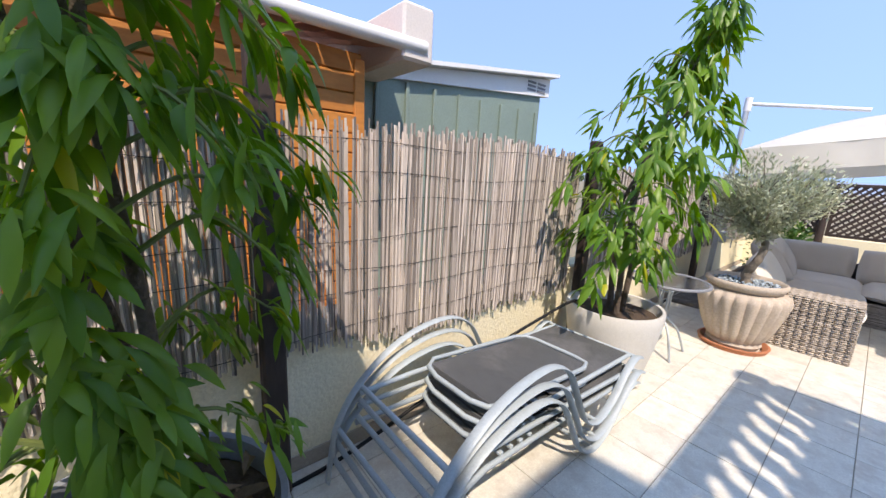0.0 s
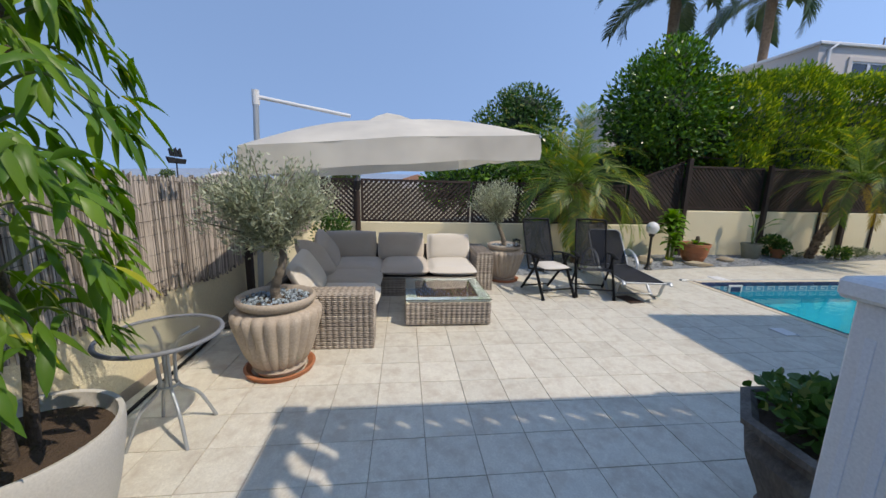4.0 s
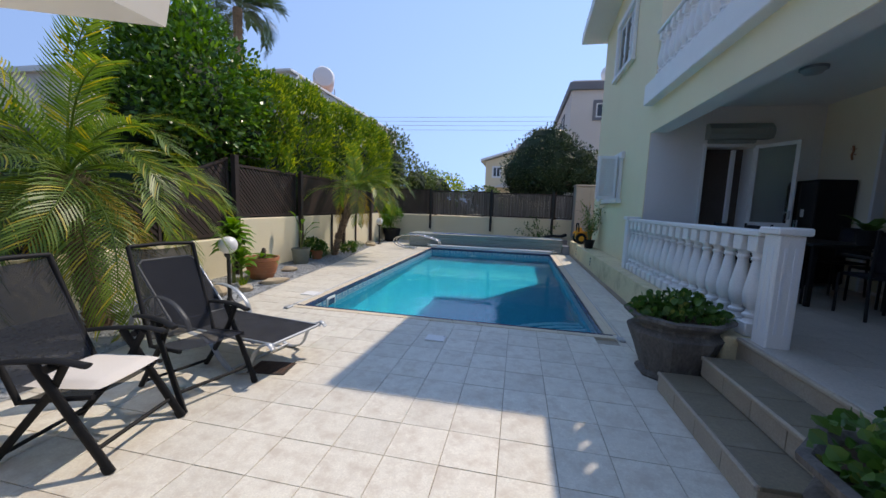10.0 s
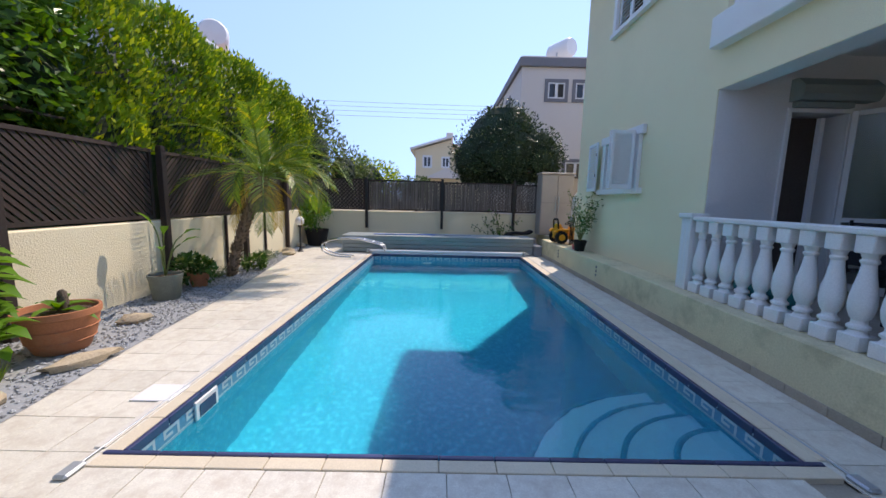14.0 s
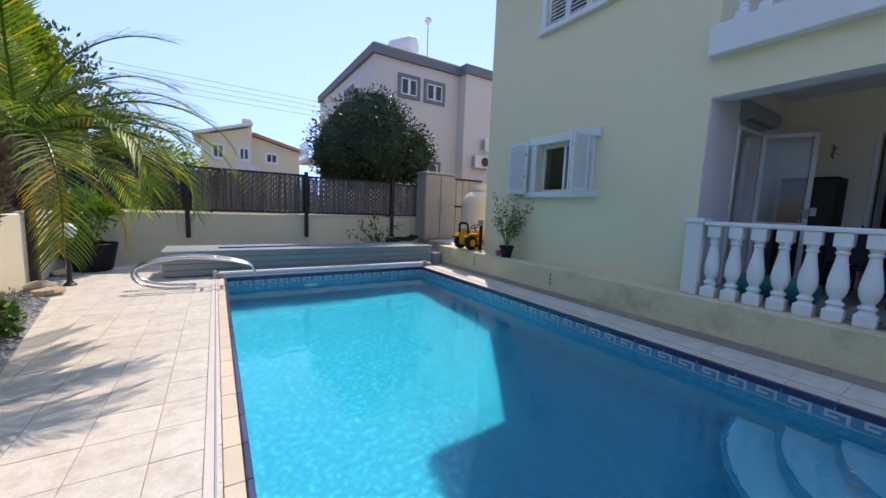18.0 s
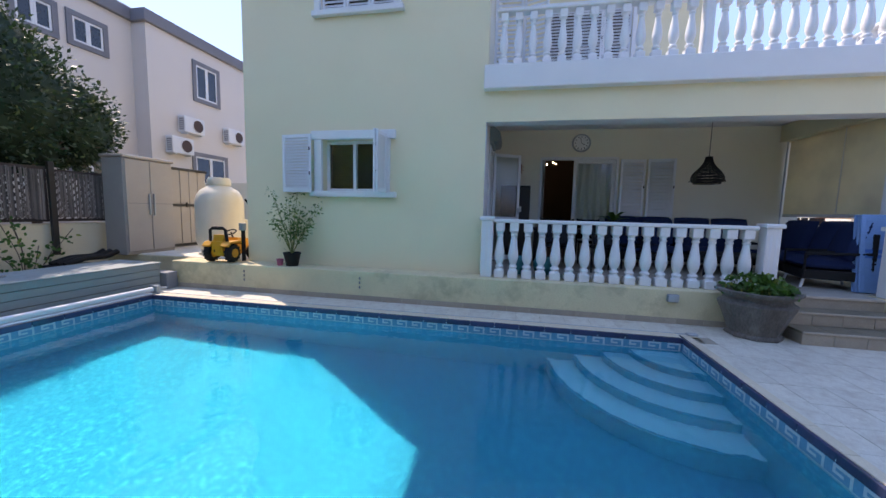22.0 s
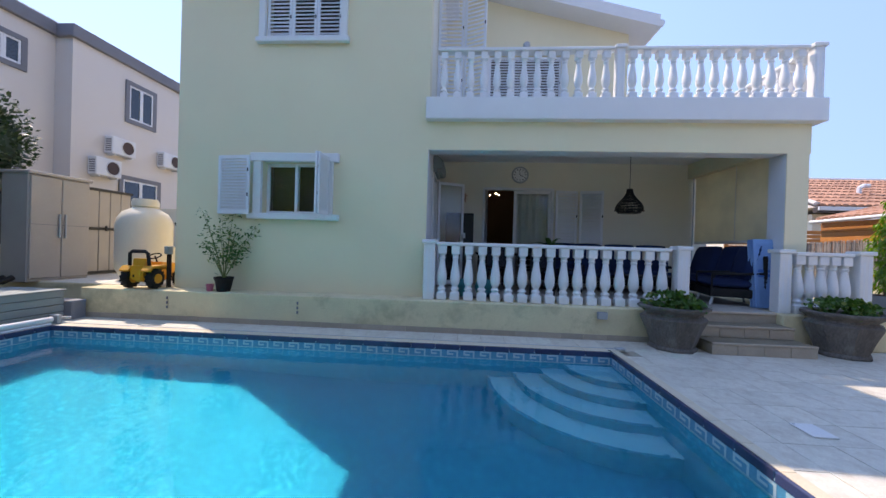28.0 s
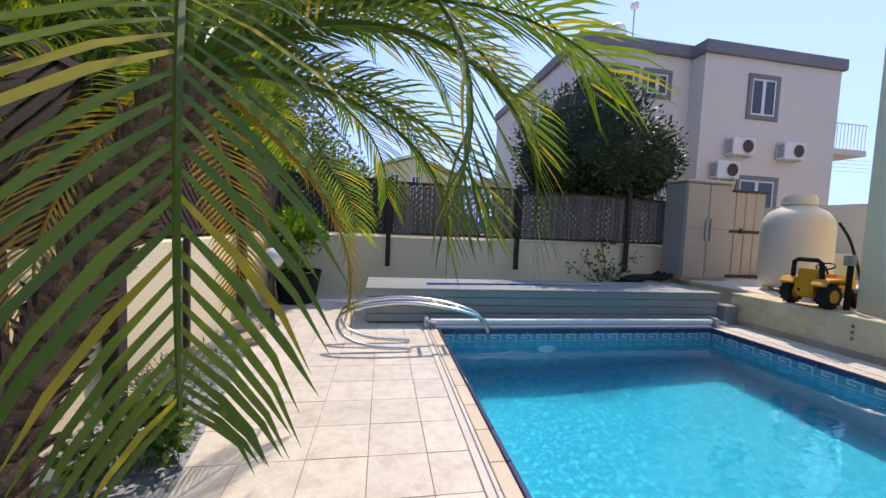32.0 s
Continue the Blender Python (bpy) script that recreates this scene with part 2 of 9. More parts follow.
SANDSTONE = mk("fluted_pot", (0.60, 0.51, 0.40), (0.46, 0.38, 0.30), 0.9, 5, 60, 0.45, stain=(0.30, 0.24, 0.18), depth=0.006, stain_at=(0.58, 0.88))
TERRA = mk("terracotta", (0.50, 0.20, 0.09), (0.42, 0.16, 0.075), 0.75, 4, 60, 0.2, stain=(0.40, 0.25, 0.15))
CONCRETE = mk("planter_concrete", (0.22, 0.195, 0.17), (0.09, 0.08, 0.07), 0.9, 7, 50, 0.6, stain=(0.36, 0.33, 0.29), stretch=(1, 1, 0.3), depth=0.008, stain_at=(0.54, 0.8))
WHITEPOT = mk("offwhite_pot", (0.70, 0.67, 0.60), (0.64, 0.61, 0.54), 0.5, 3, 120, 0.06, stain=(0.52, 0.48, 0.41))
GREYPOT = mk("grey_pot", (0.26, 0.27, 0.29), (0.22, 0.23, 0.25), 0.5, 3, 110, 0.06)
GREENPOT = mk("grey_green_pot", (0.25, 0.27, 0.21), (0.19, 0.20, 0.16), 0.8, 5, 60, 0.3)
SOIL = mk("soil", (0.06, 0.04, 0.025), (0.10, 0.065, 0.04), 0.95, 12, 70, 0.9, depth=0.02)
GRAVEL = mk("gravel", (0.36, 0.37, 0.37), (0.26, 0.28, 0.29), 0.85, 30, 140, 0.3, island=0.55)
PEBBLE = mk("blue_pebble", (0.36, 0.42, 0.45), (0.28, 0.34, 0.38), 0.7, 30, 140, 0.2, island=0.5)
STONE = mk("sandy_stone", (0.56, 0.46, 0.31), (0.46, 0.37, 0.25), 0.9, 6, 45, 0.7, depth=0.01)
STEP = mk("step_stone", (0.27, 0.225, 0.15), (0.20, 0.17, 0.12), 0.45, 3.5, 60, 0.2, stain=(0.36, 0.33, 0.27), rnd=0.08)
TERRTILE = mk("terrace_stone", (0.50, 0.46, 0.40), (0.42, 0.385, 0.33), 0.45, 3.5, 60, 0.15, stain=(0.36, 0.33, 0.28), rnd=0.08)
SKIRT = mk("skirting_tile", (0.45, 0.38, 0.29), (0.37, 0.31, 0.24), 0.6, 6, 70, 0.15, rnd=0.1)
COPING = mk("coping", (0.71, 0.62, 0.46), (0.64, 0.555, 0.41), 0.6, 6, 120, 0.1, rnd=0.05)
NAVY = mk("navy_tile", (0.06, 0.07, 0.15), (0.045, 0.055, 0.12), 0.12, 8, 90, 0.02, rnd=0.2)
LINER = mk("pool_liner", (0.0, 0.40, 0.55), (0.0, 0.33, 0.475), 0.9, 42.0, 90, 0.0, spec=0.0, stain=(0.01, 0.475, 0.63), stain_at=(0.50, 0.62))
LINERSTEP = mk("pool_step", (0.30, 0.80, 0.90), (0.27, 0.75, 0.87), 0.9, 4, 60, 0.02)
BANDDARK = mk("key_band_dark", (0.09, 0.35, 0.52), (0.07, 0.29, 0.45), 0.4, 9, 60, 0.02)
BANDLIGHT = mk("key_band_light", (0.52, 0.66, 0.70), (0.46, 0.60, 0.65), 0.4, 9, 60, 0.02)
GREYPVC = mk("grey_slat", (0.30, 0.34, 0.33), (0.27, 0.31, 0.30), 0.5, 3, 90, 0.06, rnd=0.04)
CABINET = mk("cabinet_plastic", (0.40, 0.37, 0.33), (0.36, 0.33, 0.30), 0.5, 3, 150, 0.08)
TANK = mk("tank_enamel", (0.72, 0.68, 0.56), (0.66, 0.62, 0.50), 0.4, 2, 90, 0.06, stain=(0.50, 0.42, 0.30), stain_at=(0.62, 0.9))
YELLOW = mk("toy_yellow", (0.78, 0.36, 0.01), (0.70, 0.31, 0.01), 0.35, 5, 90, 0.03)
BLUEPLASTIC = mk("blue_plastic", (0.06, 0.22, 0.62), (0.05, 0.18, 0.52), 0.4, 5, 90, 0.04)
LIGHTBLUE = mk("pale_blue_panel", (0.22, 0.42, 0.72), (0.18, 0.36, 0.64), 0.45, 5, 90, 0.04)
NAVYCLOTH = mk("navy_cushion", (0.018, 0.035, 0.10), (0.014, 0.027, 0.08), 0.9, 3, 300, 0.25, spec=0.2)
TEAL = mk("teal_glaze", (0.02, 0.30, 0.34), (0.02, 0.24, 0.28), 0.3, 5, 60, 0.05)
CURTAIN = mk("white_curtain", (0.74, 0.74, 0.73), (0.68, 0.68, 0.67), 0.9, 3, 200, 0.1)
BLIND = leafy("canvas_blind", (0.84, 0.77, 0.58), (0.82, 0.75, 0.56), None, 0.85, 0.5, gain=1.0)
# brown darkened so that rooms behind openings read as unlit
INSIDE = mk("unlit_room_brown", (0.13, 0.10, 0.085), (0.095, 0.072, 0.06), 0.8, 1.5, 60, 0.1)
ORANGEWOOD = mk("orange_timber", (0.62, 0.25, 0.045), (0.50, 0.18, 0.03), 0.55, 3, 40, 0.3, rnd=0.12, stretch=(0.3, 0.3, 1))
SHEDGREEN = mk("shed_metal", (0.24, 0.32, 0.27), (0.21, 0.28, 0.24), 0.5, 2, 60, 0.08)
NWHITE = mk("neighbour_render", (0.74, 0.68, 0.62), (0.70, 0.64, 0.59), 0.9, 0.7, 60, 0.15)
NGREY = mk("neighbour_trim", (0.22, 0.22, 0.24), (0.19, 0.19, 0.21), 0.7, 1.5, 60, 0.1)
NYELLOW = mk("far_yellow_render", (0.84, 0.70, 0.47), (0.79, 0.66, 0.44), 0.9, 0.6, 40, 0.15)
DARKGLASS = mk("window_glass", (0.03, 0.035, 0.04), (0.02, 0.025, 0.03), 0.05, 2, 20, 0.0, spec=0.8, rough2=0.08)
BARK = mk("bark", (0.16, 0.12, 0.085), (0.10, 0.075, 0.055), 0.95, 9, 50, 0.9, depth=0.02)
OLIVEBARK = mk("olive_bark", (0.30, 0.25, 0.19), (0.20, 0.165, 0.125), 0.95, 9, 50, 0.9, depth=0.015)
PALMBARK = mk("palm_boot", (0.42, 0.285, 0.18), (0.22, 0.145, 0.09), 0.95, 10, 60, 0.8, island=0.5, depth=0.02)
STEM = mk("green_stem", (0.20, 0.24, 0.06), (0.14, 0.18, 0.05), 0.6, 6, 60, 0.2)
LEAF_FICUS = leafy("ficus_leaf", (0.09, 0.21, 0.02), (0.23, 0.38, 0.04), (0.46, 0.46, 0.03), 0.4, 0.42, 0.04)
LEAF_OLIVE = leafy("olive_leaf", (0.30, 0.33, 0.20), (0.55, 0.58, 0.43), None, 0.5, 0.2)
LEAF_HEDGE = leafy("hedge_leaf", (0.09, 0.19, 0.018), (0.31, 0.42, 0.03), (0.52, 0.56, 0.05), 0.5, 0.36, 0.2)
LEAF_TREE = leafy("citrus_leaf", (0.045, 0.12, 0.018), (0.14, 0.27, 0.035), (0.22, 0.38, 0.05), 0.3, 0.28, 0.12)
# near black green: the shade inside crowns and hedge as a colour
LEAF_SHADE = leafy("crown_shade", (0.014, 0.034, 0.014), (0.034, 0.062, 0.024), None, 0.75, 0.12)
LEAF_ROUND = leafy("evergreen_leaf", (0.022, 0.045, 0.018), (0.06, 0.10, 0.035), (0.10, 0.14, 0.05), 0.45, 0.15, 0.10)
LEAF_PALM = leafy("palm_leaflet", (0.10, 0.18, 0.03), (0.26, 0.35, 0.06), (0.44, 0.38, 0.06), 0.4, 0.42, 0.08)
LEAF_ROYAL = leafy("royal_palm_leaflet", (0.03, 0.065, 0.02), (0.08, 0.13, 0.04), None, 0.35, 0.2)
LEAF_PALMDRY = leafy("yellow_frond", (0.50, 0.34, 0.05), (0.60, 0.42, 0.08), None, 0.5, 0.3)
LEAF_BANANA = leafy("broad_leaf", (0.08, 0.20, 0.02), (0.22, 0.38, 0.05), (0.45, 0.45, 0.06), 0.35, 0.35, 0.05)
LEAF_BUSH = leafy("bush_leaf", (0.04, 0.11, 0.02), (0.10, 0.20, 0.04), (0.26, 0.30, 0.08), 0.45, 0.25, 0.1)
LEAF_GREY = leafy("grey_green_leaf", (0.16, 0.20, 0.11), (0.26, 0.30, 0.17), None, 0.6, 0.2)
LEAF_FAR = leafy("far_foliage", (0.07, 0.11, 0.03), (0.15, 0.21, 0.06), None, 0.6, 0.2)
GLASS = glassy("clear_glass", (0.93, 0.97, 0.96), 0.02)
FROST = glassy("table_glass", (0.80, 0.88, 0.88), 0.12)
WATER = glassy("pool_water", (0.60, 0.88, 0.92), 0.0, 1.33, 0.2)
OPAL = mk("opal_globe", (0.85, 0.84, 0.82), (0.82, 0.81, 0.79), 0.2, 2, 60, 0.0)


# ---- geometry ----
class Geo:
    """Collects the faces of one mesh."""

    def __init__(self):
        self.v, self.f = [], []

    def put(self, verts, faces):
        k = len(self.v)
        self.v.extend(tuple(p) for p in verts)
        self.f.extend(tuple(i + k for i in q) for q in faces)
        return self

    def box(self, x0, x1, y0, y1, z0, z1, b=0.0, m=None):
        x0, x1 = min(x0, x1), max(x0, x1)
        y0, y1 = min(y0, y1), max(y0, y1)
        z0, z1 = min(z0, z1), max(z0, z1)
        b = min(b, (x1 - x0) * 0.45, (y1 - y0) * 0.45, (z1 - z0) * 0.45)
        if b <= 0:
            vs = [(x, y, z) for z in (z0, z1) for y in (y0, y1) for x in (x0, x1)]
            fs = [(0, 2, 3, 1), (4, 5, 7, 6), (0, 1, 5, 4), (2, 6, 7, 3), (0, 4, 6, 2), (1, 3, 7, 5)]
        else:
            vs, idx = [], {}
            lim = ((x0, x1), (y0, y1), (z0, z1))
            for sx in (0, 1):
                for sy in (0, 1):
                    for sz in (0, 1):
                        s = (sx, sy, sz)
                        for a in range(3):
                            p = [lim[k][s[k]] + (b if s[k] == 0 else -b) for k in range(3)]
                            p[a] = lim[a][s[a]]
                            idx[s, a] = len(vs)
                            vs.append(p)
            fs = []
            for a in range(3):
                u, w = (a + 1) % 3, (a + 2) % 3
                for side in (0, 1):
                    q = []
                    for du, dw in ((0, 0), (1, 0), (1, 1), (0, 1)):
                        s = [0, 0, 0]
                        s[a], s[u], s[w] = side, du, dw
                        q.append(idx[tuple(s), a])
                    fs.append(tuple(q if side else q[::-1]))
                for du in (0, 1):
                    for dw in (0, 1):
                        s0, s1 = [0, 0, 0], [0, 0, 0]
                        s0[a], s1[a] = 0, 1
                        for s in (s0, s1):
                            s[u], s[w] = du, dw
                        q = [idx[tuple(s0), u], idx[tuple(s1), u], idx[tuple(s1), w], idx[tuple(s0), w]]
                        fs.append(tuple(q if du != dw else q[::-1]))
            for sx in (0, 1):
                for sy in (0, 1):
                    for sz in (0, 1):
                        s = (sx, sy, sz)
                        q = (idx[s, 0], idx[s, 1], idx[s, 2])
                        fs.append(q if (sx + sy + sz) % 2 else q[::-1])
        if m is not None:
            vs = [m @ Vector(p) for p in vs]
        return self.put(vs, fs)

    def lathe(self, prof, seg=16, c=(0, 0, 0), flute=0.0, flutes=0, caps=True, m=None, rot=0.0):
        vs, fs, n = [], [], len(prof)
        for r, z in prof:
            for k in range(seg):
                a = 2 * math.pi * k / seg + rot
                rr = r * (1 + flute * (abs(math.sin(a * flutes / 2)) - 0.6)) if flute and r > 0.02 else r
                vs.append((c[0] + rr * math.cos(a), c[1] + rr * math.sin(a), c[2] + z))
        for i in range(n - 1):
            for k in range(seg):
                j = (k + 1) % seg
                fs.append((i * seg + k, i * seg + j, (i + 1) * seg + j, (i + 1) * seg + k))
        if caps:
            fs.append(tuple(range(seg))[::-1])
            fs.append(tuple(range((n - 1) * seg, n * seg)))
        if m is not None:
            vs = [m @ Vector(p) for p in vs]
        return self.put(vs, fs)

    def tube(self, pts, r, seg=8, caps=True, flat=1.0, up=(0, 0, 1)):
        """A round (or, with flat, an oval) bar along a line of points; r may be a list."""
        P = [Vector(p) for p in pts]
        rs = r if isinstance(r, (list, tuple)) else [r] * len(P)
        vs, fs = [], []
        side = None
        for i, p in enumerate(P):
            d = (P[min(i + 1, len(P) - 1)] - P[max(i - 1, 0)]).normalized()
            if side is None:
                ref = Vector(up)
                if abs(d.dot(ref)) > 0.95:
                    ref = Vector((1, 0, 0))
                side = d.cross(ref).normalized()
            else:
                side = (side - d * side.dot(d)).normalized()
            top = side.cross(d)
            for k in range(seg):
                a = 2 * math.pi * k / seg
                vs.append(p + side * (math.cos(a) * rs[i]) + top * (math.sin(a) * rs[i] * flat))
        for i in range(len(P) - 1):
            for k in range(seg):
                j = (k + 1) % seg
                fs.append((i * seg + k, (i + 1) * seg + k, (i + 1) * seg + j, i * seg + j))
        if caps:
            fs.append(tuple(range(seg)))
            fs.append(tuple(range((len(P) - 1) * seg, len(P) * seg))[::-1])
        return self.put(vs, fs)

    def prism(self, poly, axis, a, b):
        """A flat outline pushed from a to b along an axis (0, 1 or 2); the outline gives the other two, in order."""
        n = len(poly)
        def at(p, h):
            q = list(p)
            q.insert(axis, h)
            return q
        vs = [at(p, a) for p in poly] + [at(p, b) for p in poly]
        fs = [tuple(range(n))[::-1], tuple(range(n, 2 * n))]
        fs += [(i, (i + 1) % n, n + (i + 1) % n, n + i) for i in range(n)]
        return self.put(vs, fs)

    def pillow(self, c, s, n=14, e=0.45, m=None, sag=0.0, seed=0):
        """A stuffed cushion: full in the middle, thin at the seams."""
        rng = random.Random(seed)
        ph = rng.random() * 6
        vs, fs = [], []
        def w(t):
            return math.copysign(abs(t) ** e, t)
        for side in (1, -1):
            for i in range(n + 1):
                for j in range(n + 1):
                    u, v = i / n * 2 - 1, j / n * 2 - 1
                    edge = max(0.0, (1 - u ** 4) * (1 - v ** 4)) ** 0.42
                    pin = 1 - 0.05 * (u * u * v * v)
                    z = side * edge * s[2] * (1 + 0.06 * math.sin(3 * u + ph) * math.sin(2.6 * v + ph * 2)) - sag * (1 - u * u) * (1 - v * v)
                    vs.append((c[0] + u * s[0] * pin, c[1] + v * s[1] * pin, c[2] + z))
        N = (n + 1) * (n + 1)
        for side in (0, 1):
            for i in range(n):
                for j in range(n):
                    q = (side * N + i * (n + 1) + j, side * N + (i + 1) * (n + 1) + j, side * N + (i + 1) * (n + 1) + j + 1, side * N + i * (n + 1) + j + 1)
                    fs.append(q if side == 0 else q[::-1])
        ring = [i * (n + 1) for i in range(n)] + [n * (n + 1) + j for j in range(n)] + [i * (n + 1) + n for i in range(n, 0, -1)] + [j for j in range(n, 0, -1)]
        for a, b in zip(ring, ring[1:] + ring[:1]):
            fs.append((a, N + a, N + b, b))
        if m is not None:
            vs = [m @ Vector(p) for p in vs]
        return self.put(vs, fs)

    def blob(self, c, r, seg=10, rings=6, wob=0.15, seed=0):
        rng = random.Random(seed)
        vs, fs = [], []
        for i in range(rings + 1):
            t = math.pi * i / rings
            for k in range(seg):
                a = 2 * math.pi * k / seg
                q = 1 + wob * (rng.random() - 0.5) * 2 if 0 < i < rings else 1
                vs.append((c[0] + r[0] * q * math.sin(t) * math.cos(a), c[1] + r[1] * q * math.sin(t) * math.sin(a), c[2] + r[2] * q * math.cos(t)))
        for i in range(rings):
            for k in range(seg):
                j = (k + 1) % seg
                fs.append((i * seg + k, (i + 1) * seg + k, (i + 1) * seg + j, i * seg + j))
        return self.put(vs, fs)

    def leaf(self, p, d, n, L, W, fold=0.25, droop=0.0):
        """One leaf from p along d, its face towards n: two halves folded on the midrib, a bent tip."""
        d = Vector(d).normalized()
        s = d.cross(Vector(n))
        if s.length < 1e-4:
            s = d.cross(Vector((0.3, 0.5, 0.8)))
        s.normalize()
        u = s.cross(d)
        p = Vector(p)
        q1, q2, tip = p + d * L * 0.38, p + d * L * 0.72 - Vector((0, 0, droop * L * 0.25)), p + d * L * 0.98 - Vector((0, 0, droop * L * 0.6))
        e = s * W * 0.5
        up = u * W * fold * 0.5
        vs = [p, q1 + e + up, q2 + e * 0.8 + up * 0.8, tip, q2 - e * 0.8 + up * 0.8, q1 - e + up, q1, q2]
        return self.put(vs, [(0, 1, 6), (6, 1, 2, 7), (7, 2, 3), (0, 6, 5), (6, 7, 4, 5), (7, 3, 4)])

    def long_leaf(self, p, d, n, L, W, fold, droop):
        """A lance shaped leaf whose blade bends down along its length, folded on the midrib."""
        d, p = Vector(d).normalized(), Vector(p)
        s = d.cross(Vector(n))
        if s.length < 1e-4:
            s = d.cross(Vector((0.3, 0.5, 0.8)))
        s.normalize()
        vs, fs = [p], []
        for i, w in enumerate((0.62, 1.0, 0.92, 0.58, 0.0)):
            d = (d + Vector((0, 0, -droop * 0.25))).normalized()
            p = p + d * L * 0.2
            e, up = s * W * 0.5 * w, s.cross(d) * W * fold * 0.5 * w
            if w:
                vs += [p + e + up, p, p - e + up]
            else:
                vs.append(p)
        fs = [(0, 1, 2), (0, 2, 3)]
        for i in range(3):
            a = 1 + 3 * i
            fs += [(a, a + 3, a + 4, a + 1), (a + 1, a + 4, a + 5, a + 2)]
        fs += [(10, 13, 11), (11, 13, 12)]
        return self.put(vs, fs)

    def small_leaf(self, p, d, n, L, W):
        d = Vector(d).normalized()
        s = d.cross(Vector(n))
        if s.length < 1e-4:
            s = Vector((1, 0, 0))
        s = s.normalized() * W * 0.5
        p = Vector(p)
        return self.put([p, p + d * L * 0.45 + s, p + d * L, p + d * L * 0.45 - s], [(0, 1, 2, 3)])

    def mesh(self, name, mat, smooth=None):
        me = bpy.data.meshes.new(name)
        me.from_pydata(self.v, [], self.f)
        me.materials.append(mat)
        if smooth is not None:
            me.polygons.foreach_set("use_smooth", [True] * len(me.polygons))
            if smooth < 180:
                me.set_sharp_from_angle(angle=radians(smooth))
        me.update()
        return me


def part(name, g, mat, parent=None, label="", smooth=None, at=None):
    """One mesh object under a thing or a part (or on its own)."""
    ob = new(name, g.mesh(name, mat, smooth) if isinstance(g, Geo) else g)
    if parent is not None:
        ob.parent = parent
    if at is not None:
        ob.matrix_basis = at
    if label:
        ob["label"] = label
    return ob


def thing(name, label, category, m=None, group="", kind=""):
    ob = new(name)
    if m is not None:
        ob.matrix_basis = m
    return tagged(ob, label, category, group, kind)


def setting(name, g, mat, label="", category="", smooth=None):
    return tagged(part(name, g, mat, None, "", smooth), label, category, "", "structure")


def arc(c, r, a0, a1, n, z=None, plane="xz"):
    out = []
    for i in range(n + 1):
        a = radians(a0 + (a1 - a0) * i / n)
        u, w = r * math.cos(a), r * math.sin(a)
        out.append((c[0] + u, c[1], c[2] + w) if plane == "xz" else (c[0], c[1] + u, c[2] + w) if plane == "yz" else (c[0] + u, c[1] + w, c[2]))
    return out


def spline(pts, n=6):
    """A smooth line through the points."""
    P = [Vector(p) for p in pts]
    P = [2 * P[0] - P[1]] + P + [2 * P[-1] - P[-2]]
    out = []
    for i in range(1, len(P) - 2):
        a, b, c, d = P[i - 1:i + 3]
        for k in range(n):
            t = k / n
            out.append(0.5 * (2 * b + (c - a) * t + (2 * a - 5 * b + 4 * c - d) * t * t + (3 * b - a - 3 * c + d) * t ** 3))
    out.append(P[-2])
    return out


# ---- ground, pool and paving ----
PX0, PX1, PY0, PY1 = -7.19, -3.09, 5.53, 13.55   # the pool's inner edge
WATER_Z, DEEP = -0.155, -1.2
WEST, BACK, REEDY = -9.75, 16.0, -1.85           # inner faces of the garden walls
FACADE, TERR = -1.95, 0.50                       # house front and terrace floor

def sheet_with_hole(g, o, h, z):
    (ax, bx_, ay, by), (cx, dx, cy, dy) = o, h
    vs = [(ax, ay, z), (bx_, ay, z), (bx_, by, z), (ax, by, z), (cx, cy, z), (dx, cy, z), (dx, dy, z), (cx, dy, z)]
    return g.put(vs, [(0, 1, 5, 4), (1, 2, 6, 5), (2, 3, 7, 6), (3, 0, 4, 7)])

HOLE = (PX0 - 0.22, PX1 + 0.22, PY0 - 0.22, PY1 + 0.22)
setting("ground", sheet_with_hole(Geo(), (-900, 900, -900, 900), HOLE, -0.07), EARTH, "dry earth ground around the garden", "ground")
pavement = setting("pavement", sheet_with_hole(Geo(), (-9.72, 6.0, -2.0, 15.98), HOLE, -0.006), GROUT, "cream ceramic tile terrace with thin joints", "pavement")

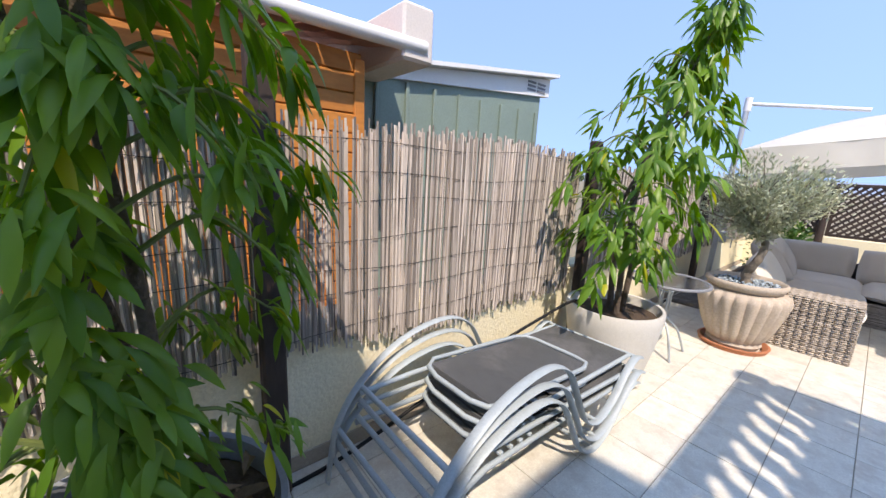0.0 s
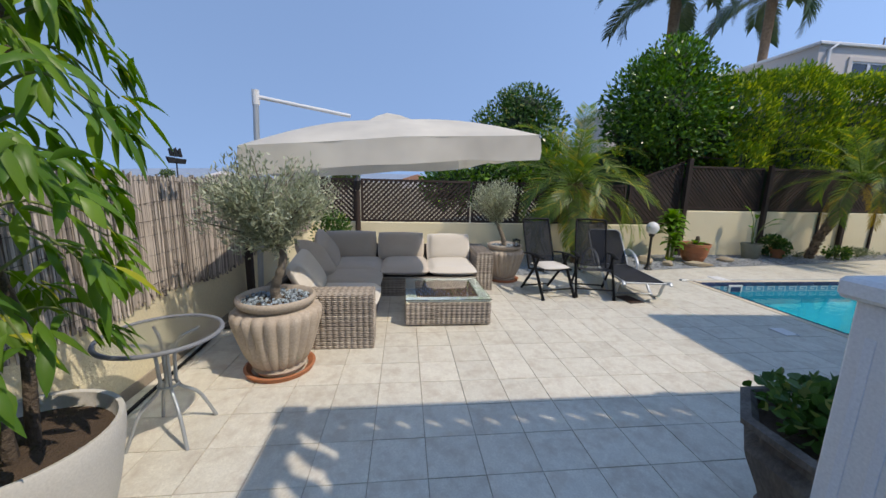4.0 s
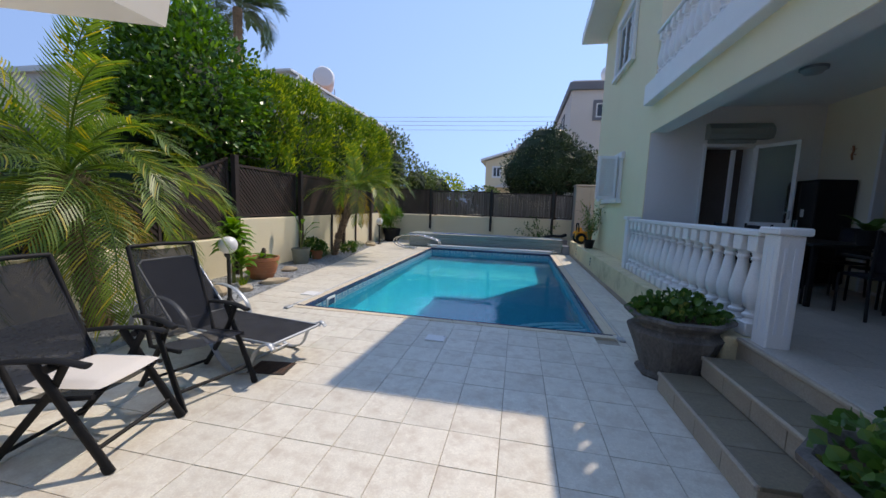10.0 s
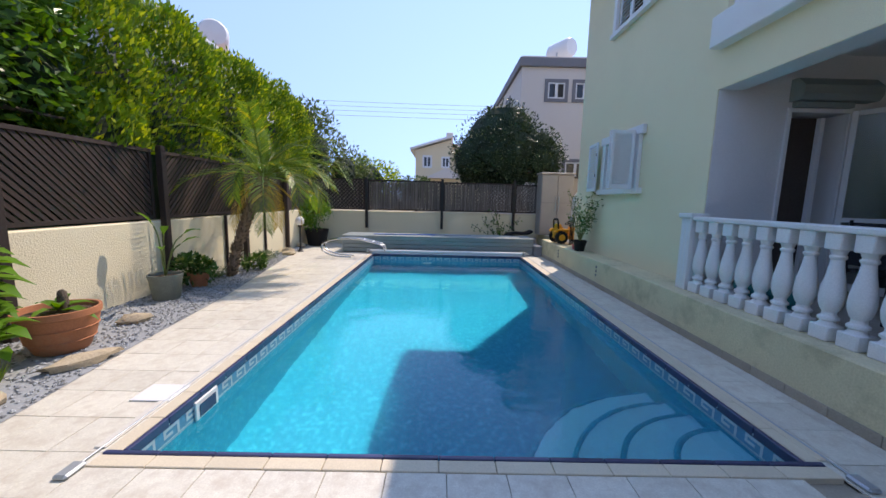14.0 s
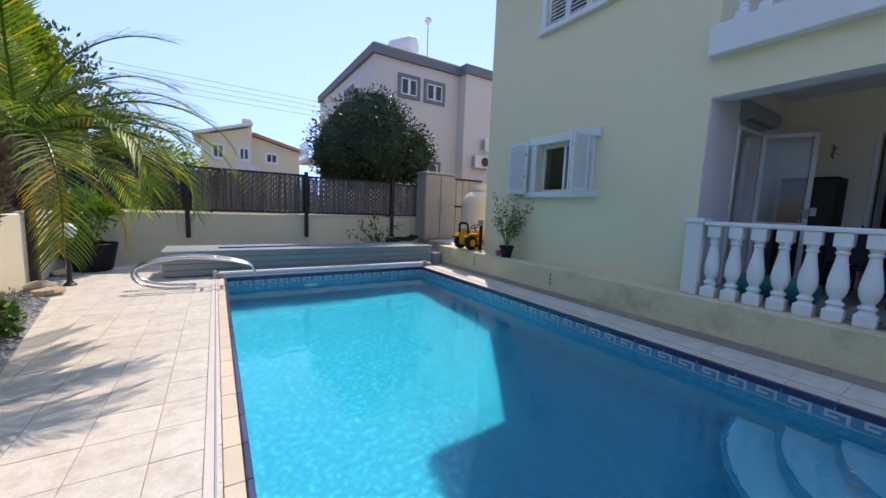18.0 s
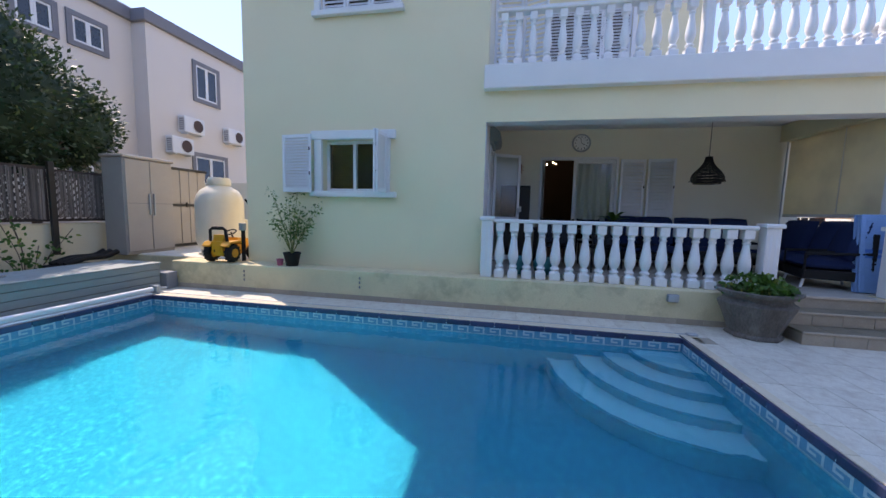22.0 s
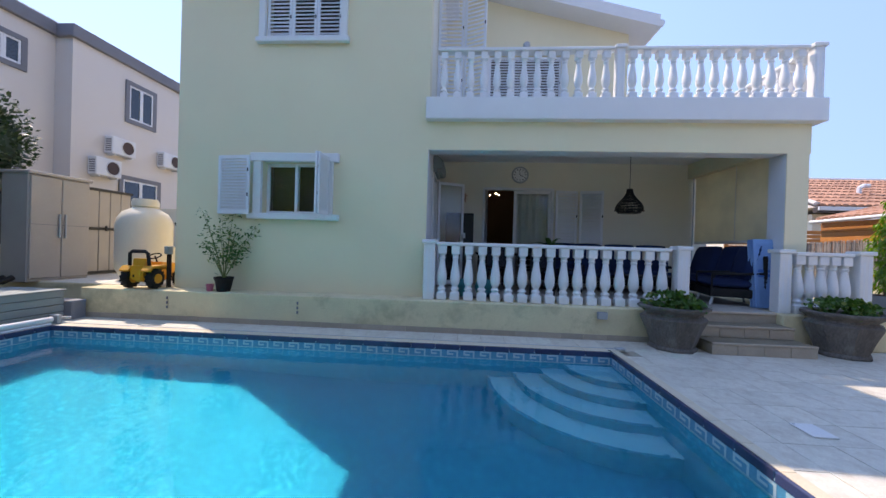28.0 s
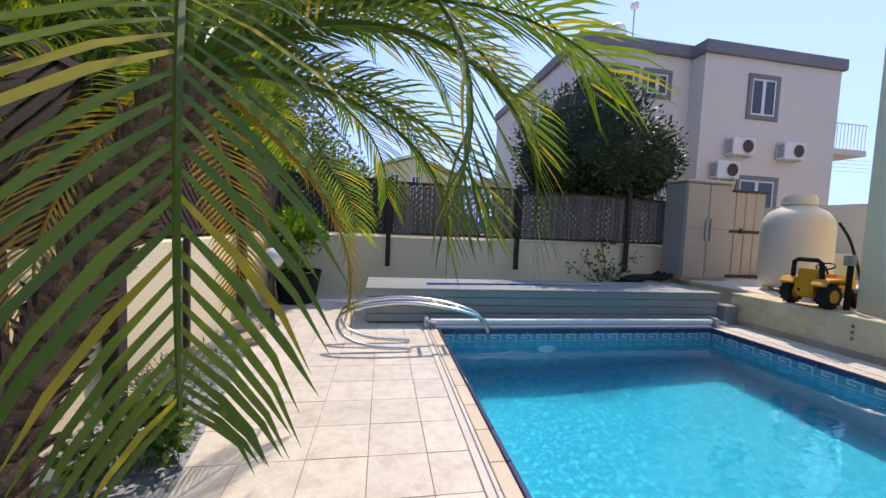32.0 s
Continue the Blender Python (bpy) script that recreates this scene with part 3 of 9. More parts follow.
def pool():
    p = thing("swimming_pool", "rectangular swimming pool with blue liner and clear water", "pool")
    g = Geo()
    x0, x1, y0, y1 = PX0, PX1, PY0, PY1
    g.put([(x0, y0, DEEP), (x1, y0, DEEP), (x1, y1, DEEP), (x0, y1, DEEP)], [(0, 1, 2, 3)])
    part("pool_floor", g, LINER, p, "mottled blue liner floor")
    zt = -0.20
    for (a, b) in (((x0, y0), (x1, y0)), ((x1, y0), (x1, y1)), ((x1, y1), (x0, y1)), ((x0, y1), (x0, y0))):
        g = Geo().put([(*a, DEEP), (*b, DEEP), (*b, zt), (*a, zt)], [(0, 1, 2, 3)])
        part("pool_wall", g, LINER, p)
        g = Geo().put([(*a, zt), (*b, zt), (*b, -0.03), (*a, -0.03)], [(0, 1, 2, 3)])
        part("key_band", g, BANDDARK, p, "dark blue patterned border band")
        # a meander in pale tile, standing 2 mm off the band
        va, vb = Vector((*a, 0)), Vector((*b, 0))
        L = (vb - va).length
        d = (vb - va) / L
        inw = Vector((-d.y, d.x, 0)) * 0.003
        g = Geo()
        n = round(L / 0.22)
        step = L / n
        def bar(u0, u1, w0, w1):
            q = [va + inw + d * u + Vector((0, 0, w)) for u, w in ((u0, w0), (u1, w0), (u1, w1), (u0, w1))]
            g.put(q, [(0, 1, 2, 3)])
        bar(0, L, -0.05, -0.036)
        bar(0, L, zt + 0.006, zt + 0.016)
        lo, hi, t = zt + 0.03, -0.062, 0.022
        for k in range(n):
            u = k * step
            bar(u + 0.02, u + 0.02 + t, lo, hi)
            bar(u + 0.02 + t, u + 0.17, hi - t, hi)
            bar(u + 0.17 - t, u + 0.17, lo + 0.042, hi - t)
            bar(u + 0.085, u + 0.17 - t, lo + 0.042, lo + 0.042 + t)
            bar(u + 0.02 + t, u + step + 0.02, lo - 0.004, lo + t - 0.004)
        part("meander", g, BANDLIGHT, p, "pale meander pattern of the border band")
    # round steps in the corner by the house
    for i, (r, z) in enumerate(((1.62, -0.84), (1.28, -0.64), (0.95, -0.44), (0.62, -0.25))):
        ring = [(x1, y0)] + [(x1 - r * math.sin(radians(a)), y0 + r * math.cos(radians(a))) for a in range(0, 91, 6)]
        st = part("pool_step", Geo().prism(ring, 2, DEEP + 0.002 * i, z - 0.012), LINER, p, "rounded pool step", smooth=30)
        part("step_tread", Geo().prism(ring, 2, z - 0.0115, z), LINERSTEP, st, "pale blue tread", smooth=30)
        edge = [(x1 - r * math.sin(radians(a)), y0 + r * math.cos(radians(a)), z + 0.004) for a in range(2, 89, 6)]
        part("step_edge", Geo().tube(edge, 0.022, 6, flat=0.4), LINER, p, "darker blue step edge", smooth=60)
    part("water", Geo().put([(x0, y0, WATER_Z), (x1, y0, WATER_Z), (x1, y1, WATER_Z), (x0, y1, WATER_Z)], [(0, 1, 2, 3)]), WATER, p, "clear still water").visible_shadow = False
    for y in (PY0 + 0.72,):
        s = part("skimmer", Geo().box(x0 + 0.001, x0 + 0.02, y - 0.14, y + 0.14, -0.22, -0.035, 0.006), WHITE, p, "white skimmer opening")
        part("skimmer_mouth", Geo().box(x0 + 0.021, x0 + 0.026, y - 0.10, y + 0.10, -0.19, -0.07, 0.002), NAVY, s)
    part("pool_light", Geo().lathe([(0.13, 0), (0.13, 0.015), (0.09, 0.02), (0.085, 0.012), (0.0, 0.012)], 24, m=pose(PX1 - 2.6, PY1 - 0.002, -0.5, 90, 0, 0)), WHITE, p, "round underwater pool light", smooth=40)
    part("inlet", Geo().lathe([(0.10, 0), (0.10, 0.02), (0.06, 0.025), (0.05, 0.01), (0.0, 0.01)], 20, m=pose(PX1 - 0.85, PY0 + 0.002, -0.62, -90, 0, 0)), TEAL, p, "round green inlet fitting", smooth=40)
    return p

pool()

def coping():
    p = thing("pool_coping", "beige coping with a narrow navy blue tile edge round the pool", "coping", kind="structure")
    w = 0.13
    for (ax, ay, bx_, by) in ((PX0 - w, PY0 - w, PX1 + w, PY0), (PX0 - w, PY1, PX1 + w, PY1 + w), (PX0 - w, PY0, PX0, PY1), (PX1, PY0, PX1 + w, PY1)):
        horiz = (bx_ - ax) > (by - ay)
        L = (bx_ - ax) if horiz else (by - ay)
        n = round(L / 0.34)
        for k in range(n):
            a, b = L * k / n + 0.002, L * (k + 1) / n - 0.002
            g = Geo()
            if horiz:
                s = 1 if ay < PY0 else -1
                ya, yb = (ay, by - 0.035) if s > 0 else (ay + 0.035, by)
                g.box(ax + a, ax + b, ya, yb, -0.05, 0.008, 0.004)
                e = (ax + a, ax + b, by - 0.026, by + 0.006) if s > 0 else (ax + a, ax + b, ay - 0.006, ay + 0.026)
            else:
                s = 1 if ax < PX0 else -1
                xa, xb = (ax, bx_ - 0.035) if s > 0 else (ax + 0.035, bx_)
                g.box(xa, xb, ay + a, ay + b, -0.05, 0.008, 0.004)
                e = (bx_ - 0.026, bx_ + 0.006, ay + a, ay + b) if s > 0 else (ax - 0.006, ax + 0.026, ay + a, ay + b)
            part("coping_tile", g, COPING, p)
            part("navy_tile", Geo().box(*e, -0.06, 0.010, 0.005), NAVY, p)
    # collar that closes the gap to the ground sheet
    part("coping_bed", sheet_with_hole(Geo(), (PX0 - 0.3, PX1 + 0.3, PY0 - 0.3, PY1 + 0.3), (PX0 - 0.001, PX1 + 0.001, PY0 - 0.001, PY1 + 0.001), -0.03), GROUT, p)

coping()

# pool cover: rails along both sides, roller, slatted box
def cover_rail(x, y0, y1):
    t = thing("cover_rail", "thin pale pool cover guide rail lying on the tiles", "rail", group="cover rails")
    part("rail", Geo().box(x - 0.035, x + 0.035, y0, y1, 0, 0.012, 0.004), WHITEPOT if x < -5 else COPING, t)
    part("cable", Geo().tube([(x + 0.02, y0 - 0.15, 0.014), (x + 0.02, y1, 0.016)], 0.006, 6), STEEL, t, "thin grey cable", smooth=60)
    part("end_pulley", Geo().box(x - 0.02, x + 0.06, y0 - 0.26, y0 - 0.13, 0, 0.03, 0.012), STEEL, t, "small grey end pulley")
cover_rail(-7.375, 5.55, 13.55)
cover_rail(-2.93, 5.55, 13.55)

def cover_box():
    t = thing("cover_box", "long grey slatted pool cover box at the pool's end", "cover box", pose(-5.4, 14.35, 0))
    part("carcass", Geo().box(-2.72, 2.72, -0.44, 0.44, 0, 0.44), BLACK, t)
    for k in range(4):
        z = 0.02 + k * 0.115
        part("slat", Geo().box(-2.75, 2.75, -0.475, -0.445, z, z + 0.108, 0.008), GREYPVC, t)
        part("slat", Geo().box(-2.75, -2.722, -0.44, 0.44, z, z + 0.108, 0.006), GREYPVC, t)
        part("slat", Geo().box(2.722, 2.75, -0.44, 0.44, z, z + 0.108, 0.006), GREYPVC, t)
    for k in range(4):
        part("top_slat", Geo().box(-2.77, 2.77, -0.49 + k * 0.245, -0.25 + k * 0.245, 0.462, 0.488, 0.008), GREYPVC, t)
    return t
cover_box()
t = thing("cover_roller", "pale roller tube over the pool's far edge", "roller")
part("tube", Geo().tube([(-7.3, 13.66, 0.075), (-3.0, 13.66, 0.075)], 0.045, 14), WHITE, t, smooth=50)
part("front_lip", Geo().box(-7.25, -3.05, 13.58, 13.64, 0.01, 0.035, 0.008), SHUT, t)
for x in (-7.36, -2.95):
    part("bracket", Geo().box(x - 0.03, x + 0.03, 13.58, 13.75, 0, 0.14, 0.01), STEEL, t)
    part("crank", Geo().tube([(x, 13.6, 0.1), (x + 0.12, 13.55, 0.08)], 0.018, 8), STEEL, t, smooth=50)

# ---- garden walls ----
setting("wall_west", Geo().box(WEST - 0.2, WEST, -2.3, 7.04, -0.3, 0.76, 0.02).box(WEST - 0.2, WEST, 7.04, 16.3, -0.3, 1.13, 0.02), PLASTER, "low pale yellow plastered garden wall", "wall")
setting("wall_back", Geo().box(WEST - 0.2, 3.5, BACK, BACK + 0.2, -0.3, 1.12, 0.02), PLASTER, "low pale yellow plastered wall behind the pool", "wall")
setting("wall_reed_side", Geo().box(WEST - 0.2, 6.0, REEDY - 0.2, REEDY, -0.3, 0.80, 0.02), PLASTER, "low pale yellow wall under a reed fence", "wall")
setting("baseboard", Geo().box(WEST, 6.0, REEDY, REEDY + 0.012, 0, 0.09, 0.003), SKIRT, "beige tile skirting at the wall foot", "skirting")

# reed screen along the south side
def reed_run(t, p0, p1, z0, z1, mat, pitch, rad, seed, ragged=0.05, wires=True, off=(0, 1)):
    rng = random.Random(seed)
    g = Geo()
    a, b = Vector((*p0, 0)), Vector((*p1, 0))
    L = (b - a).length
    d = (b - a) / L
    nrm = Vector((-d.y, d.x, 0))
    n = int(L / pitch)
    for k in range(n):
        u = k * pitch + rng.uniform(-0.003, 0.003)
        p = a + d * u + nrm * (rng.uniform(-0.012, 0.012) + 0.02 * math.sin(u * 0.9))
        lean = d * rng.gauss(0, 0.012) + nrm * rng.gauss(0, 0.006)
        wav = 0.035 * math.sin(u * 1.7) + 0.02 * math.sin(u * 4.1)
        lo, hi = z0 + wav + rng.uniform(-ragged, ragged), z1 + rng.uniform(-ragged, ragged) + 0.02 * math.sin(u * 2.3)
        r = rad * rng.uniform(0.7, 1.25)
        q0, q1 = p + Vector((0, 0, lo)), p + lean + Vector((0, 0, hi))
        vs = []
        for q in (q0, q1):
            for c in range(4):
                an = math.pi / 2 * c + 0.4
                vs.append(q + d * r * math.cos(an) + nrm * r * math.sin(an))
        g.put(vs, [(0, 1, 5, 4), (1, 2, 6, 5), (2, 3, 7, 6), (3, 0, 4, 7), (4, 5, 6, 7)])
    part("reeds", g, mat, t, "dry split reeds bound side by side")["kind"] = "stuff"
    if wires:
        zs = [z0 + 0.1 + i * (z1 - z0 - 0.15) / 6 for i in range(7)]
        for i, z in enumerate(zs):
            pts = []
            m_ = int(L / 0.12)
            for k in range(m_ + 1):
                u = L * k / m_
                pts.append(a + d * u - nrm * (0.016 * rng.choice((1, 1, 0.6))) + nrm * (0.02 * math.sin(u * 0.9)) + Vector((0, 0, z + 0.012 * math.sin(u * 5 + i) + 0.02 * math.sin(u * 1.1 + i * 2))))
            part("binding_wire", Geo().tube(pts, 0.0018, 4), BLACKIRON, t, "thin dark binding wire")

rs = thing("reed_screen", "grey brown split reed screen tied along the low wall", "fence")
reed_run(rs, (4.5, REEDY + 0.03), (-2.9, REEDY + 0.03), 0.665, 1.755, REED, 0.0066, 0.0064, 3, off=(0, 1))
rs2 = thing("reed_screen", "grey brown split reed screen beyond the white pot", "fence")
reed_run(rs2, (-3.0, REEDY + 0.03), (-9.6, REEDY + 0.03), 0.66, 1.66, REED, 0.0084, 0.0076, 4)
for x, h in ((-0.42, 2.0), (-2.98, 1.88), (-6.2, 1.7), (2.6, 2.0)):
    t = thing("fence_post", "dark weathered square timber fence post", "post", pose(x, REEDY + 0.09, 0), group="reed fence posts")
    part("post", Geo().box(-0.05, 0.05, -0.03, 0.045, 0.0, h, 0.01), DARKWOOD, t)

def lattice(t, p0, p1, z0, z1, pitch, slat, both=True, slope=1, shear=0.0, rear=None):
    """A framed panel with slanting slats; each slat is cut to the frame. shear: rise of the top from p0 to p1."""
    a, b = Vector((*p0, 0)), Vector((*p1, 0))
    L = (b - a).length
    d = (b - a) / L
    nrm = Vector((-d.y, d.x, 0))
    H = z1 - z0
    def top(u):
        return H + shear * u / L
    def quadbar(name, poly, o0, o1):
        vs = [a + d * u + nrm * o + Vector((0, 0, z0 + w)) for o in (o0, o1) for u, w in poly]
        n = len(poly)
        fs = [tuple(range(n)), tuple(range(n, 2 * n))[::-1]] + [(i, n + i, n + (i + 1) % n, (i + 1) % n) for i in range(n)]
        part(name, Geo().put(vs, fs), DARKWOOD, t)
    fr = 0.05
    quadbar("top_rail", [(0, top(0) - fr), (L, top(L) - fr), (L, top(L)), (0, top(0))], -0.028, 0.028)
    quadbar("bottom_rail", [(0, 0), (L, 0), (L, fr), (0, fr)], -0.028, 0.028)
    quadbar("side_rail", [(0, fr), (fr, fr), (fr, top(0) - fr), (0, top(0) - fr)], -0.028, 0.028)
    quadbar("side_rail", [(L - fr, fr), (L, fr), (L, top(L) - fr), (L - fr, top(L) - fr)], -0.028, 0.028)
    def clip(poly, f):
        out = []
        for p, q in zip(poly, poly[1:] + poly[:1]):
            fp, fq = f(p), f(q)
            if fp >= 0:
                out.append(p)
            if (fp >= 0) != (fq >= 0):
                s = fp / (fp - fq)
                out.append((p[0] + (q[0] - p[0]) * s, p[1] + (q[1] - p[1]) * s))
        return out
    for sgn, o in (((slope, -0.016), (-slope, 0.004)) if both else ((slope, -0.012),)):
        u = -H - 0.6 - abs(shear)
        while u < L + H + 0.6:
            h = H + abs(shear) + 0.2
            w = (slat if sgn == slope else rear or slat) * 1.414
            poly = [(u, -0.1), (u + w, -0.1), (u + w + sgn * (h + 0.1), h), (u + sgn * (h + 0.1), h)]
            for f in (lambda p: p[0] - fr * 0.6, lambda p: L - fr * 0.6 - p[0], lambda p: p[1] - fr * 0.6, lambda p: top(p[0]) - fr * 0.6 - p[1]):
                if len(poly) > 2:
                    poly = clip(poly, f)
            if len(poly) > 2:
                quadbar("slat", poly, o, o + 0.012)
            u += pitch * 1.414

FX = WEST - 0.06
def west_fence(y0, y1, z0, z1, **k):
    t = thing("lattice_fence", k.pop("label"), "fence", group="lattice fence panels")
    lattice(t, (FX, y0), (FX, y1), z0, z1, **k)
lowlab = "dark brown diagonal lattice panel on the low wall"
for a, b in ((-1.85, -0.86), (-0.74, 1.75), (1.8, 5.6)):
    west_fence(a, b, 0.76, 1.72, pitch=0.078, slat=0.046, both=True, slope=1 if a == -0.74 else -1, rear=0.022, label=lowlab)
west_fence(5.68, 7.02, 0.80, 1.80, pitch=0.085, slat=0.070, both=False, slope=-1, shear=0.52, label="dark brown slatted panel with a sloping top")
for i, (a, b) in enumerate(((7.17, 9.22), (9.38, 11.6), (11.7, 13.8), (13.9, 15.9))):
    west_fence(a, b, 1.16, 2.22, pitch=0.070, slat=0.047, both=False, slope=-1 if i % 2 == 0 else 1, label="tall dark brown slanting slat fence panel")
for y, h, w in ((7.09, 2.38, 0.055), (9.30, 2.28, 0.05), (11.65, 2.26, 0.05), (13.85, 2.26, 0.05)):
    t = thing("fence_post", "thick dark brown timber post fixed to the yellow wall", "post", group="west fence posts")
    part("post", Geo().box(WEST + 0.004, WEST + 2 * w, y - w, y + w, 0.0, h, 0.008), DARKWOOD, t)
for y in (10.95, 12.6):
    t = thing("garden_stake", "thin dark timber stake in front of the yellow wall", "stake", group="thin stakes")
    part("stake", Geo().box(WEST + 0.004, WEST + 0.05, y - 0.025, y + 0.025, 0.0, 1.14, 0.006), DARKWOOD, t)
t = thing("lantern_post", "dark timber post with a small black lantern cap", "post", pose(WEST + 0.06, -0.80, 0))
part("post", Geo().lathe([(0.06, 0.0), (0.065, 0.5), (0.055, 0.9), (0.05, 1.45)], 10), DARKWOOD, t, smooth=50)
part("lantern", Geo().lathe([(0.03, 1.45), (0.06, 1.5), (0.075, 1.66), (0.085, 1.67), (0.05, 1.72), (0.02, 1.75), (0.012, 1.79)], 10), BLACKIRON, t, "small black lantern cap", smooth=30)

# back fence: reed panels in front of lattice, dark posts
for i, (a, b) in enumerate(((-9.7, -7.9), (-7.82, -5.34), (-5.26, -2.9), (-2.82, -1.9))):
    t = thing("back_fence_panel", "weathered dark reed and lattice panel on the back wall", "fence", group="back fence panels")
    lattice(t, (a, BACK - 0.03), (b, BACK - 0.03), 1.16, 2.2 - 0.03 * i, pitch=0.09, slat=0.03, both=(i % 2 == 0), slope=1)
    reed_run(t, (b - 0.05, BACK - 0.055 if i else BACK), (a + 0.05, BACK - 0.055 if i else BACK), 1.19, 2.14 - 0.03 * i, REEDDARK, 0.0115, 0.0088, 20 + i, ragged=0.012, wires=True)
for x in (-7.86, -5.30, -2.86):
    t = thing("fence_post", "black square post in front of the back fence", "post", group="back fence posts")
    part("post", Geo().box(x - 0.045, x + 0.045, BACK - 0.13, BACK - 0.065, 0.55, 2.24, 0.006), BLACKIRON, t)

# ---- the house ----
HB = 7.0   # depth of the house
def wall_with_holes(g, axis, c0, c1, u0, u1, z0, z1, holes):
    """An upright wall between two parallel planes, cut into blocks round rectangular openings."""
    us = sorted({u0, u1, *[h[0] for h in holes], *[h[1] for h in holes]})
    for ua, ub in zip(us, us[1:]):
        spans = sorted((h[2], h[3]) for h in holes if h[0] <= ua + 1e-6 and h[1] >= ub - 1e-6)
        z = z0
        for a, b in spans + [(z1, z1)]:
            if a - z > 1e-4:
                if axis == 'x':
                    g.box(c0, c1, ua, ub, z, a)
                else:
                    g.box(ua, ub, c0, c1, z, a)
            z = b
    return g

WIN = (9.93, 11.05, 1.83, 2.72)      # ground floor window opening y0 y1 z0 z1
WINU = (9.72, 11.05, 4.85, 6.02)     # upper window
g = wall_with_holes(Geo(), 'x', FACADE, FACADE + 0.3, 8.18, 12.62, 0.0, 6.62, [WIN, WINU])
g.prism([(8.18, 6.62), (12.62, 6.62), (8.18, 7.36)], 0, FACADE, FACADE + 0.3)
setting("wall_house_front", g, HOUSE, "pale yellow green plastered house front", "wall")
setting("wall_house_side", Geo().box(FACADE + 0.3, HB, 12.32, 12.62, 0, 6.62), HOUSE, "pale yellow green plastered house side", "wall")
DOOR2 = (-1.02, -0.30, TERR, 2.72)   # door in the terrace's side wall x0 x1 z0 z1
g = wall_with_holes(Geo(), 'y', 8.18, 8.48, FACADE + 0.3, 0.9, 0.0, 3.5, [DOOR2])
setting("wall_terrace_side", g, LILAC, "greyish white side wall of the covered terrace", "wall")
setting("wall_upper_side", Geo().box(FACADE + 0.3, 1.7, 8.18, 8.48, 3.5, 7.4), CREAM, "cream upper wall beside the balcony", "wall")
SLIDE = (5.50, 7.11, TERR, 2.76)
TB = 0.70
g = wall_with_holes(Geo(), 'x', TB, TB + 0.25, 2.0, 8.18, 0.0, 3.5, [SLIDE])
setting("wall_terrace_back", g, CREAM, "cream back wall of the covered terrace", "wall")
# upper recess
UB = 1.5
UDOOR = (5.20, 7.05, 3.86, 6.35)
g = wall_with_holes(Geo(), 'x', UB, UB + 0.25, 3.55, 8.18, 3.5, 7.0, [UDOOR])
g.prism([(3.55, 7.0), (8.18, 7.0), (8.18, 8.1)], 0, UB, UB + 0.25)
setting("wall_upper_back", g, HOUSE, "cream upper wall behind the balcony", "wall")
setting("wall_upper_end", Geo().box(UB + 0.25, HB, 3.55, 3.8, 3.5, 6.9), CREAM, "cream end wall of the upper floor", "wall")
setting("wall_ground_end", Geo().box(TB + 0.25, HB, 2.0, 2.25, 0.0, 3.5), HOUSE, "pale yellow end wall of the house", "wall")
setting("wall_house_rear", Geo().box(HB, HB + 0.3, 2.0, 12.62, 0.0, 7.0), HOUSE, "pale yellow rear wall of the house", "wall")
setting("floor_inside", Geo().box(TB + 0.25, HB, 2.25, 12.3, 0.3, TERR), STEP, "floor inside the house", "floor")
setting("floor_upper", Geo().box(FACADE + 0.3, HB, 8.48, 12.3, 3.45, 3.7).box(TB + 0.25, HB, 2.25, 8.48, 3.5, 3.7), WHITE, "upper floor slab inside", "floor")
# wall coloured dark to make the rooms behind the doors look unlit
setting("wall_inside", Geo().box(3.2, 3.35, 2.25, 12.3, TERR, 3.45).box(FACADE + 0.3, 3.2, 10.9, 11.0, 3.7, 6.7), INSIDE, "dark brown wall standing for the unlit room behind the doors", "wall")

# terrace: slab, beam, pillar, balcony
setting("terrace_floor", Geo().box(FACADE + 0.02, TB, 1.45, 8.18, 0.0, TERR - 0.02), PLINTH, "raised terrace block", "floor")
setting("plinth", Geo().box(-2.40, FACADE + 0.02, 4.30, 13.9, 0.0, TERR - 0.012, 0.012).box(-2.40, FACADE + 0.02, 1.38, 2.84, 0.0, TERR - 0.012, 0.012).box(FACADE, 3.5, 12.62, 15.98, 0.0, TERR - 0.012, 0.01), PLINTH, "low stained yellow plinth along the house", "plinth")
setting("plinth_side", Geo().box(FACADE + 0.02, 4.5, 1.38, 1.45, 0.0, TERR - 0.012), PLINTH, "stained yellow plinth at the terrace end", "plinth")
setting("trim", Geo().box(-2.412, 4.5, 1.362, 1.40, TERR - 0.03, TERR + 0.004, 0.004), WHITE, "thin white cap strip along the plinth edge", "trim")
setting("terrace_end", Geo().box(TB, 4.5, 1.45, 2.0, 0.0, TERR - 0.02), PLINTH, "raised strip at the end of the terrace", "floor")
BEAM_B, BEAM_T = 2.97, 3.50
setting("beam", Geo().box(FACADE, FACADE + 0.30, 2.14, 8.18, BEAM_B, BEAM_T - 0.06).box(FACADE + 0.3, TB, 2.14, 2.46, BEAM_B + 0.1, BEAM_T - 0.06), HOUSE, "pale yellow terrace beam", "beam")
setting("pillar", Geo().box(FACADE, FACADE + 0.34, 2.16, 2.49, TERR - 0.02, BEAM_B), HOUSE, "pale yellow terrace corner pillar", "pillar")
# thin sheets that give the opening's inner faces the shaded plaster tone
setting("pillar_lining", Geo().box(FACADE + 0.015, FACADE + 0.34, 2.491, 2.495, TERR, BEAM_B - 0.006), LILAC, "thin bluish white sheet on the inner side of the pillar", "pillar")
